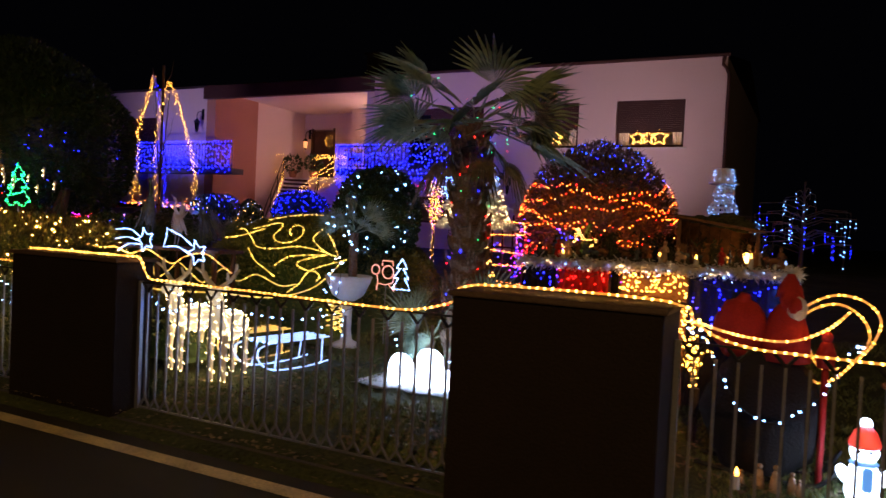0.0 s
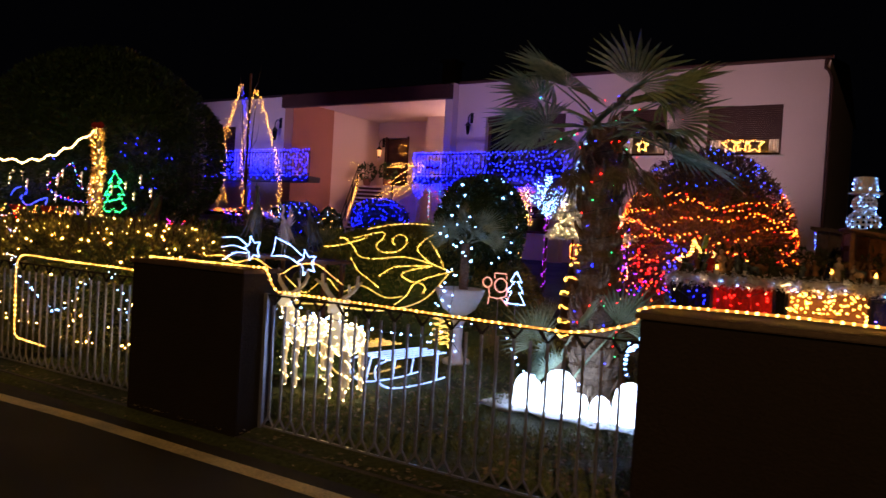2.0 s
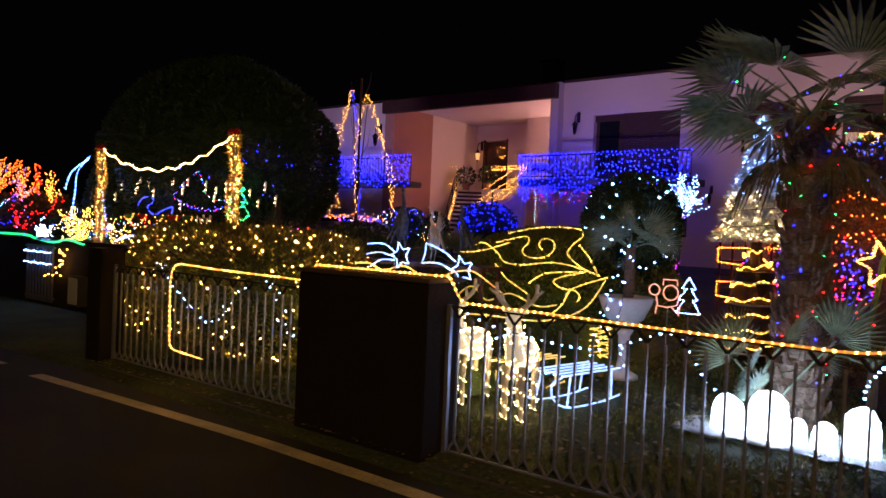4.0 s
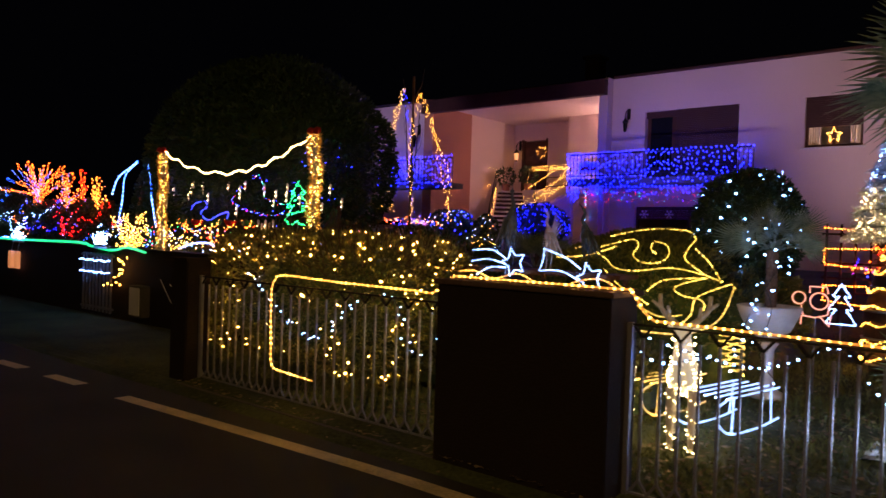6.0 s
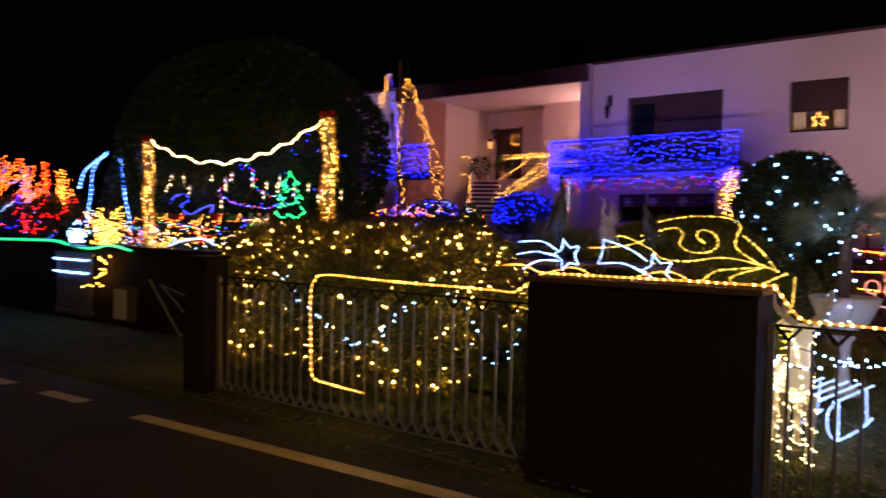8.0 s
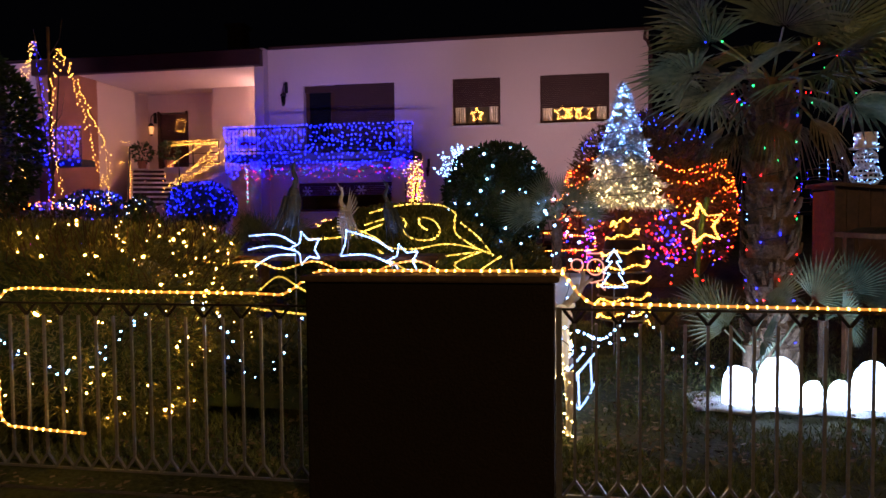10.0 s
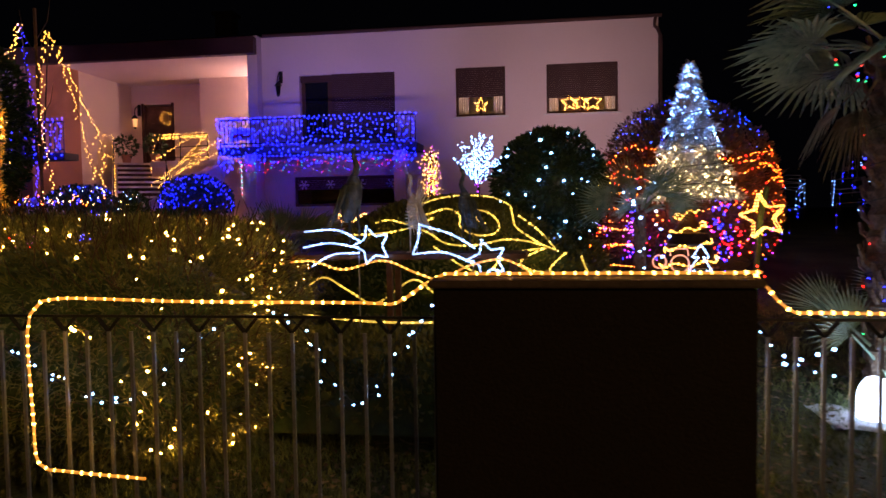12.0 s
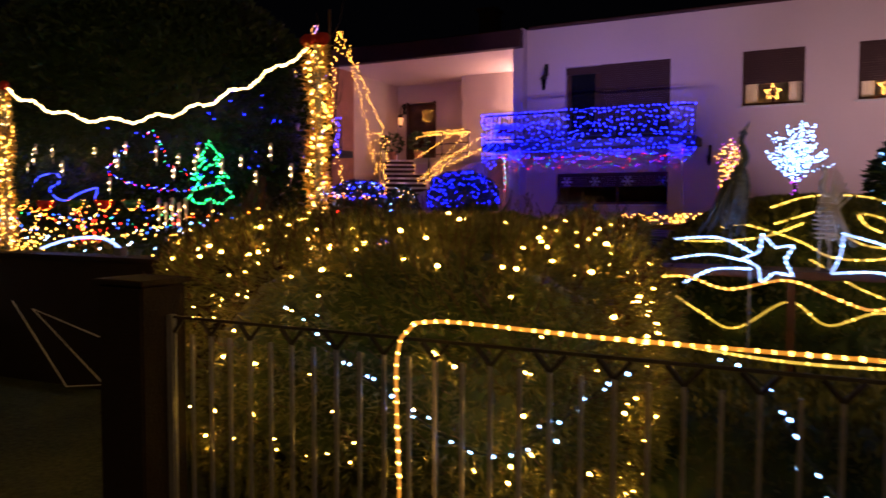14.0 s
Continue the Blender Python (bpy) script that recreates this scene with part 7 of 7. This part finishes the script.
for k, strand in enumerate(strands):
    q = spline(strand, 0.05)
    tube(cab, q, 0.004, 3)
    for p in line(q, 0.05):
        pts.append(p + Vector((random.gauss(0, 0.032), random.gauss(0, 0.032), 0)))
        ids.append(1 if k == 5 else 0)
for s in (-0.29, 0.25):   # bare young tree that carries the strings
    part("limb", tube(bmesh.new(), [(LX, LY, 2.2), (LX + s * 0.5, LY, 3.4), (LX + s, LY, 4.95 if s < 0 else 4.8)], 0.018, 5, taper=0.008), TWIG, root)
for k in range(9):
    a, z = 2.4 * k, 2.4 + 0.28 * k
    part("twig", tube(bmesh.new(), [(LX, LY, z), (LX + 0.2 * math.cos(a), LY + 0.2 * math.sin(a), z + 0.35), (LX + 0.26 * math.cos(a), LY + 0.26 * math.sin(a), z + 0.75)], 0.008, 4, taper=0.003), TWIG, root)
part("cable", cab, CABLE, root)
bulbs("bulbs", pts, 0.0115, [G_WARM, G_BLUE], root, lambda i, p: ids[i])
root = thing("string_lights", "orange lights gathered at the mast's foot", "string lights")
pts = [(LX + random.gauss(0, 0.75), LY + random.gauss(0, 0.5), 1.75 + abs(random.gauss(0, 0.1))) for _ in range(90)]
part("cable", tube(bmesh.new(), [(LX - 0.8, LY, 1.72), (LX + 0.8, LY, 1.72)], 0.004, 3), CABLE, root)
bulbs("bulbs", pts, 0.014, [G_ORANGE, G_WARM, G_BLUE], root)
bush("round_shrub", (LX, LY + 0.2, 1.1), 1.3, 0.9, 0.62, 4000, 0.09, LEAFD, "dark round shrub at the mast's foot")


def lit_bush(at, rx, ry, rz, mats, n, label, br=0.016):
    bush("lit_shrub", at, rx, ry, rz, 2600, 0.09, LEAFD, label, trunk=ground_z(at[1]) - 0.05)
    root = thing("string_lights", "lights spread over a shrub", "string lights", "shrub lights")
    sp = [p for p, q in shell(at, rx * 1.03, ry * 1.03, rz * 1.03, n, -0.4, 0.08, 0.0)]
    part("cable", tube(bmesh.new(), sp[:8], 0.003, 3), CABLE, root)
    bulbs("bulbs", sp, br, mats, root)


lit_bush((-13.6, 17.6, 1.9), 0.88, 0.8, 0.60, [G_CURTAIN], 330, "round shrub covered in deep blue lights", 0.014)
lit_bush((-15.9, 16.4, 1.65), 0.95, 0.7, 0.6, [G_WHITE, G_BLUE, G_BLUE], 150, "dark shrub dotted with white and blue lights", 0.018)
lit_bush((-14.7, 16.6, 1.4), 0.4, 0.4, 0.7, [G_WARM, G_WHITE], 90, "narrow shrub dotted with warm lights", 0.015)

root = thing("car", "silver blue hatchback parked before the house", "car", at=pose(-16.9, 14.6, 0.55, 0, 0, 12))
b = bmesh.new()
side = [(-1.95, 0.25), (-1.98, 0.6), (-1.75, 0.85), (-1.1, 0.95), (-0.55, 1.38), (0.9, 1.42), (1.6, 1.0), (1.9, 0.9), (1.95, 0.3)]
loops = [[b.verts.new((x, y * (0.82 if z > 1 else 1.0), z)) for x, z in side] for y in (-0.82, 0.82)]
b.faces.new(loops[0])
b.faces.new(loops[1][::-1])
for i in range(len(side)):
    j = (i + 1) % len(side)
    b.faces.new((loops[0][i], loops[1][i], loops[1][j], loops[0][j]))
bmesh.ops.recalc_face_normals(b, faces=b.faces)
bmesh.ops.bevel(b, geom=list(b.edges), offset=0.06, segments=2, affect="EDGES")
part("body", b, CARBLUE, root, smooth=True)
for y in (-0.78, 0.78):
    part("window", boxed(-0.75, 1.1, min(y * 0.96, y * 0.88), max(y * 0.96, y * 0.88), 1.0, 1.32, bevel=0.02), GLASSDARK, root)
for x in (-1.25, 1.2):
    for y in (-0.82, 0.82):
        w = bmesh.new()
        spin(w, [(0.2, -0.1), (0.31, -0.08), (0.31, 0.08), (0.2, 0.1)], (0, 0, 0), 18)
        bmesh.ops.rotate(w, verts=w.verts, cent=(0, 0, 0), matrix=Matrix.Rotation(math.pi / 2, 3, "X"))
        bmesh.ops.translate(w, verts=w.verts, vec=(x, y, 0.31))
        wh = part("wheel", w, RUBBER, root)
for y in (-0.55, 0.55):
    part("headlight", boxed(-2.0, -1.9, y - 0.14, y + 0.14, 0.58, 0.72, bevel=0.02), ACRYL, root)

# ---- garlands and snowflakes under the balcony ----
for z, sag in ((3.02, 0.10), (2.86, 0.14)):
    pts = []
    for k in range(5):
        for i in range(12):
            f = i / 12
            pts.append((-13.6 + 1.0 * (k + f), BYF - 0.03, z - sag * 4 * f * (1 - f)))
    string_light("multicoloured lights swagged under the balcony", pts, [G_RED, G_GREEN, G_BLUE, G_PINK, G_RED], 0.09, 0.0125, "balcony swags", jitter=0.04)
string_light("multicoloured lights down the balcony post", [(-13.5, BYF - 0.03, 3.0), (-13.5, BYF - 0.03, 2.0)], [G_RED, G_GREEN, G_WHITE], 0.05, 0.015)
for x, r in ((-12.1, 0.15), (-11.3, 0.14), (-10.4, 0.16), (-9.5, 0.14)):
    o = bmesh.new()
    for k in range(3):
        a = math.pi * k / 3
        tube(o, [(x - r * math.cos(a), HY + 0.02, 2.38 - r * math.sin(a)), (x + r * math.cos(a), HY + 0.02, 2.38 + r * math.sin(a))], 0.014, 5)
        for s in (-1, 1):
            for q in (0.6,):
                c = (x + s * q * r * math.cos(a), HY + 0.02, 2.38 + s * q * r * math.sin(a))
                for d in (0.7, -0.7):
                    tube(o, [c, (c[0] + s * 0.3 * r * math.cos(a + d), HY + 0.02, c[2] + s * 0.3 * r * math.sin(a + d))], 0.012, 5)
    tagged(part("snowflake_ornament", o, TINSEL, None), "white snowflake hung at the basement window", "ornament", "snowflakes")
for x in (-13.25, -9.0):
    struct("trim_balcony_pier", boxed(x - 0.16, x + 0.16, BYF + 0.02, BYF + 0.34, 0.5, FL - 0.222), PLASTER, "plastered pier under the balcony", "pier")
lantern(-8.3, HY - 0.05, 5.15 - 2.2, "small black iron lantern low on the wall", 0.8)
for x, z in ((-19.9, 0.0), (-18.8, 0.0)):
    root = thing("potted_plant", "dark leafy plant in a porch pot", "plant", "porch plants")
    part("pot", spin(bmesh.new(), [(0.13, 0), (0.18, 0.3), (0.16, 0.3)], (x, HY + 3.6, FL), 12), TERRA, root)
    leaves("foliage", shell((x, HY + 3.6, FL + 0.6), 0.32, 0.32, 0.34, 260), 0.16, LEAFD, root)
root = thing("notice_sign", "white and red paper sign on the railing", "sign")
part("board", boxed(-13.85, -13.2, BYF + 0.075, BYF + 0.09, 3.62, 3.95), WHITEST, root)
part("stripe", boxed(-13.78, -13.27, BYF + 0.068, BYF + 0.074, 3.70, 3.80), FELT, root)

# ---- fill lamps added to wash the facade, made up as garden floodlights ----
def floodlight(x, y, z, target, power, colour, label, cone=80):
    root = thing("facade_fill_lamp", label, "floodlight", "garden floodlights")
    # stake and housing are an invented body for the fill lamp
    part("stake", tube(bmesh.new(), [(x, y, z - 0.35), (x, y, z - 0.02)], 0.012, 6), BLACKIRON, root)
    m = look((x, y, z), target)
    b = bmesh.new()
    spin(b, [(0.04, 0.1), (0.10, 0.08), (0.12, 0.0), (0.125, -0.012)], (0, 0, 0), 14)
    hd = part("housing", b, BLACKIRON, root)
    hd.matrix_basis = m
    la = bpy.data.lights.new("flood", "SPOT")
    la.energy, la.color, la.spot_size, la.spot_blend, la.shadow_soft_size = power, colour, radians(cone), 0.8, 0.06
    lo = new("fill_lamp", la)
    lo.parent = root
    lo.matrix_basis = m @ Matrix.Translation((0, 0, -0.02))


# added lamps, no known source: each brightens one stretch of the house front
floodlight(-10.5, 14.3, 0.95, (-10.9, 21.3, 7.3), 950, (0.85, 0.6, 1.0), "small black fill lamp added to light the house", 56)
floodlight(-4.6, 14.2, 0.95, (-4.9, 21.3, 5.2), 1050, (1.0, 0.68, 0.78), "small black fill lamp added to light the house", 62)
floodlight(-20.5, 14.5, 1.2, (-22.5, 21.3, 7.0), 900, (0.85, 0.66, 1.0), "small black fill lamp added to light the house", 56)
root = thing("porch_sconce", "round white glass sconce in the porch", "wall lamp")
part("plate", boxed(-14.55, -14.35, HY + 4.16, HY + 4.2, 5.3, 5.6, bevel=0.01), IRON, root)
b = bmesh.new()
blob(b, (-14.45, HY + 4.05, 5.45), 0.11, 0.1, 0.13, 14, 9)
part("glass", b, glow("sconce_glass", (1.0, 0.56, 0.54), 500.0), root, smooth=True)

# ---- grass, nearest parts of the lawn ----
vs, fs = [], []
rnd = random.Random(77)
def blade(x, y, h):
    z = ground_z(y) - 0.01 if y > 5 else 0.07 + 0.02 * max(0, (y - 3.85) / 1.15)
    a = rnd.uniform(0, 6.28)
    dx, dy = 0.006 * math.cos(a), 0.006 * math.sin(a)
    lx, ly = rnd.gauss(0, 0.025), rnd.gauss(0, 0.025)
    k = len(vs)
    vs.extend([(x - dx, y - dy, z), (x + dx, y + dy, z), (x + lx, y + ly, z + h)])
    fs.append((k, k + 1, k + 2))


for i in range(110000):
    y = 3.93 + 6.5 * rnd.random() ** 1.6
    x = rnd.uniform(-7.5, 2.6)
    q = noise.noise(Vector((x * 1.3, y * 1.3, 3)))
    if q < -0.12 and rnd.random() < 0.8:
        continue
    blade(x, y, rnd.uniform(0.02, 0.06) * (1 + 0.6 * q))
me = bpy.data.meshes.new("grass")
me.from_pydata(vs, [], fs)
me.materials.append(BLADE)
tagged(new("grass", me), "short thin winter grass", "grass", "", "stuff")
# fallen leaves and litter along the kerb
vs, fs = [], []
for i in range(900):
    x, y = rnd.uniform(-8.6, 2.6), 3.5 + abs(rnd.gauss(0, 0.12))
    z = 0.074 if 3.58 < y < 3.8 else (0.006 if y < 3.58 else 0.085)
    a, s = rnd.uniform(0, 6.28), rnd.uniform(0.012, 0.03)
    k = len(vs)
    for t in range(4):
        vs.append((x + s * math.cos(a + t * 1.57) * (1 if t % 2 else 0.6), y + s * math.sin(a + t * 1.57) * (1 if t % 2 else 0.6), z + rnd.uniform(0, 0.012)))
    fs.append((k, k + 1, k + 2, k + 3))
for i in range(5200):   # over the lawn
    x, y = rnd.uniform(-7.0, 2.6), 3.95 + 3.2 * rnd.random() ** 1.4
    if noise.noise(Vector((x * 0.9, y * 0.9, 8))) < -0.1:
        continue
    z = (ground_z(y) if y > 5 else 0.08 + 0.02 * (y - 3.85) / 1.15) + 0.012
    a, q = rnd.uniform(0, 6.28), rnd.uniform(0.012, 0.034)
    k = len(vs)
    for t in range(4):
        vs.append((x + q * math.cos(a + t * 1.57) * (1 if t % 2 else 0.55), y + q * math.sin(a + t * 1.57) * (1 if t % 2 else 0.55), z + rnd.uniform(0, 0.025)))
    fs.append((k, k + 1, k + 2, k + 3))
me = bpy.data.meshes.new("fallen_leaves")
me.from_pydata(vs, [], fs)
me.materials.append(mat("dry_fallen_leaf", (0.16, 0.12, 0.06), 0.7, scale=8, amount=0.6, bump=0, scale2=2, other=(0.34, 0.27, 0.15)))
tagged(new("fallen_leaves", me), "brown fallen leaves on kerb and lawn", "leaves", "", "stuff")
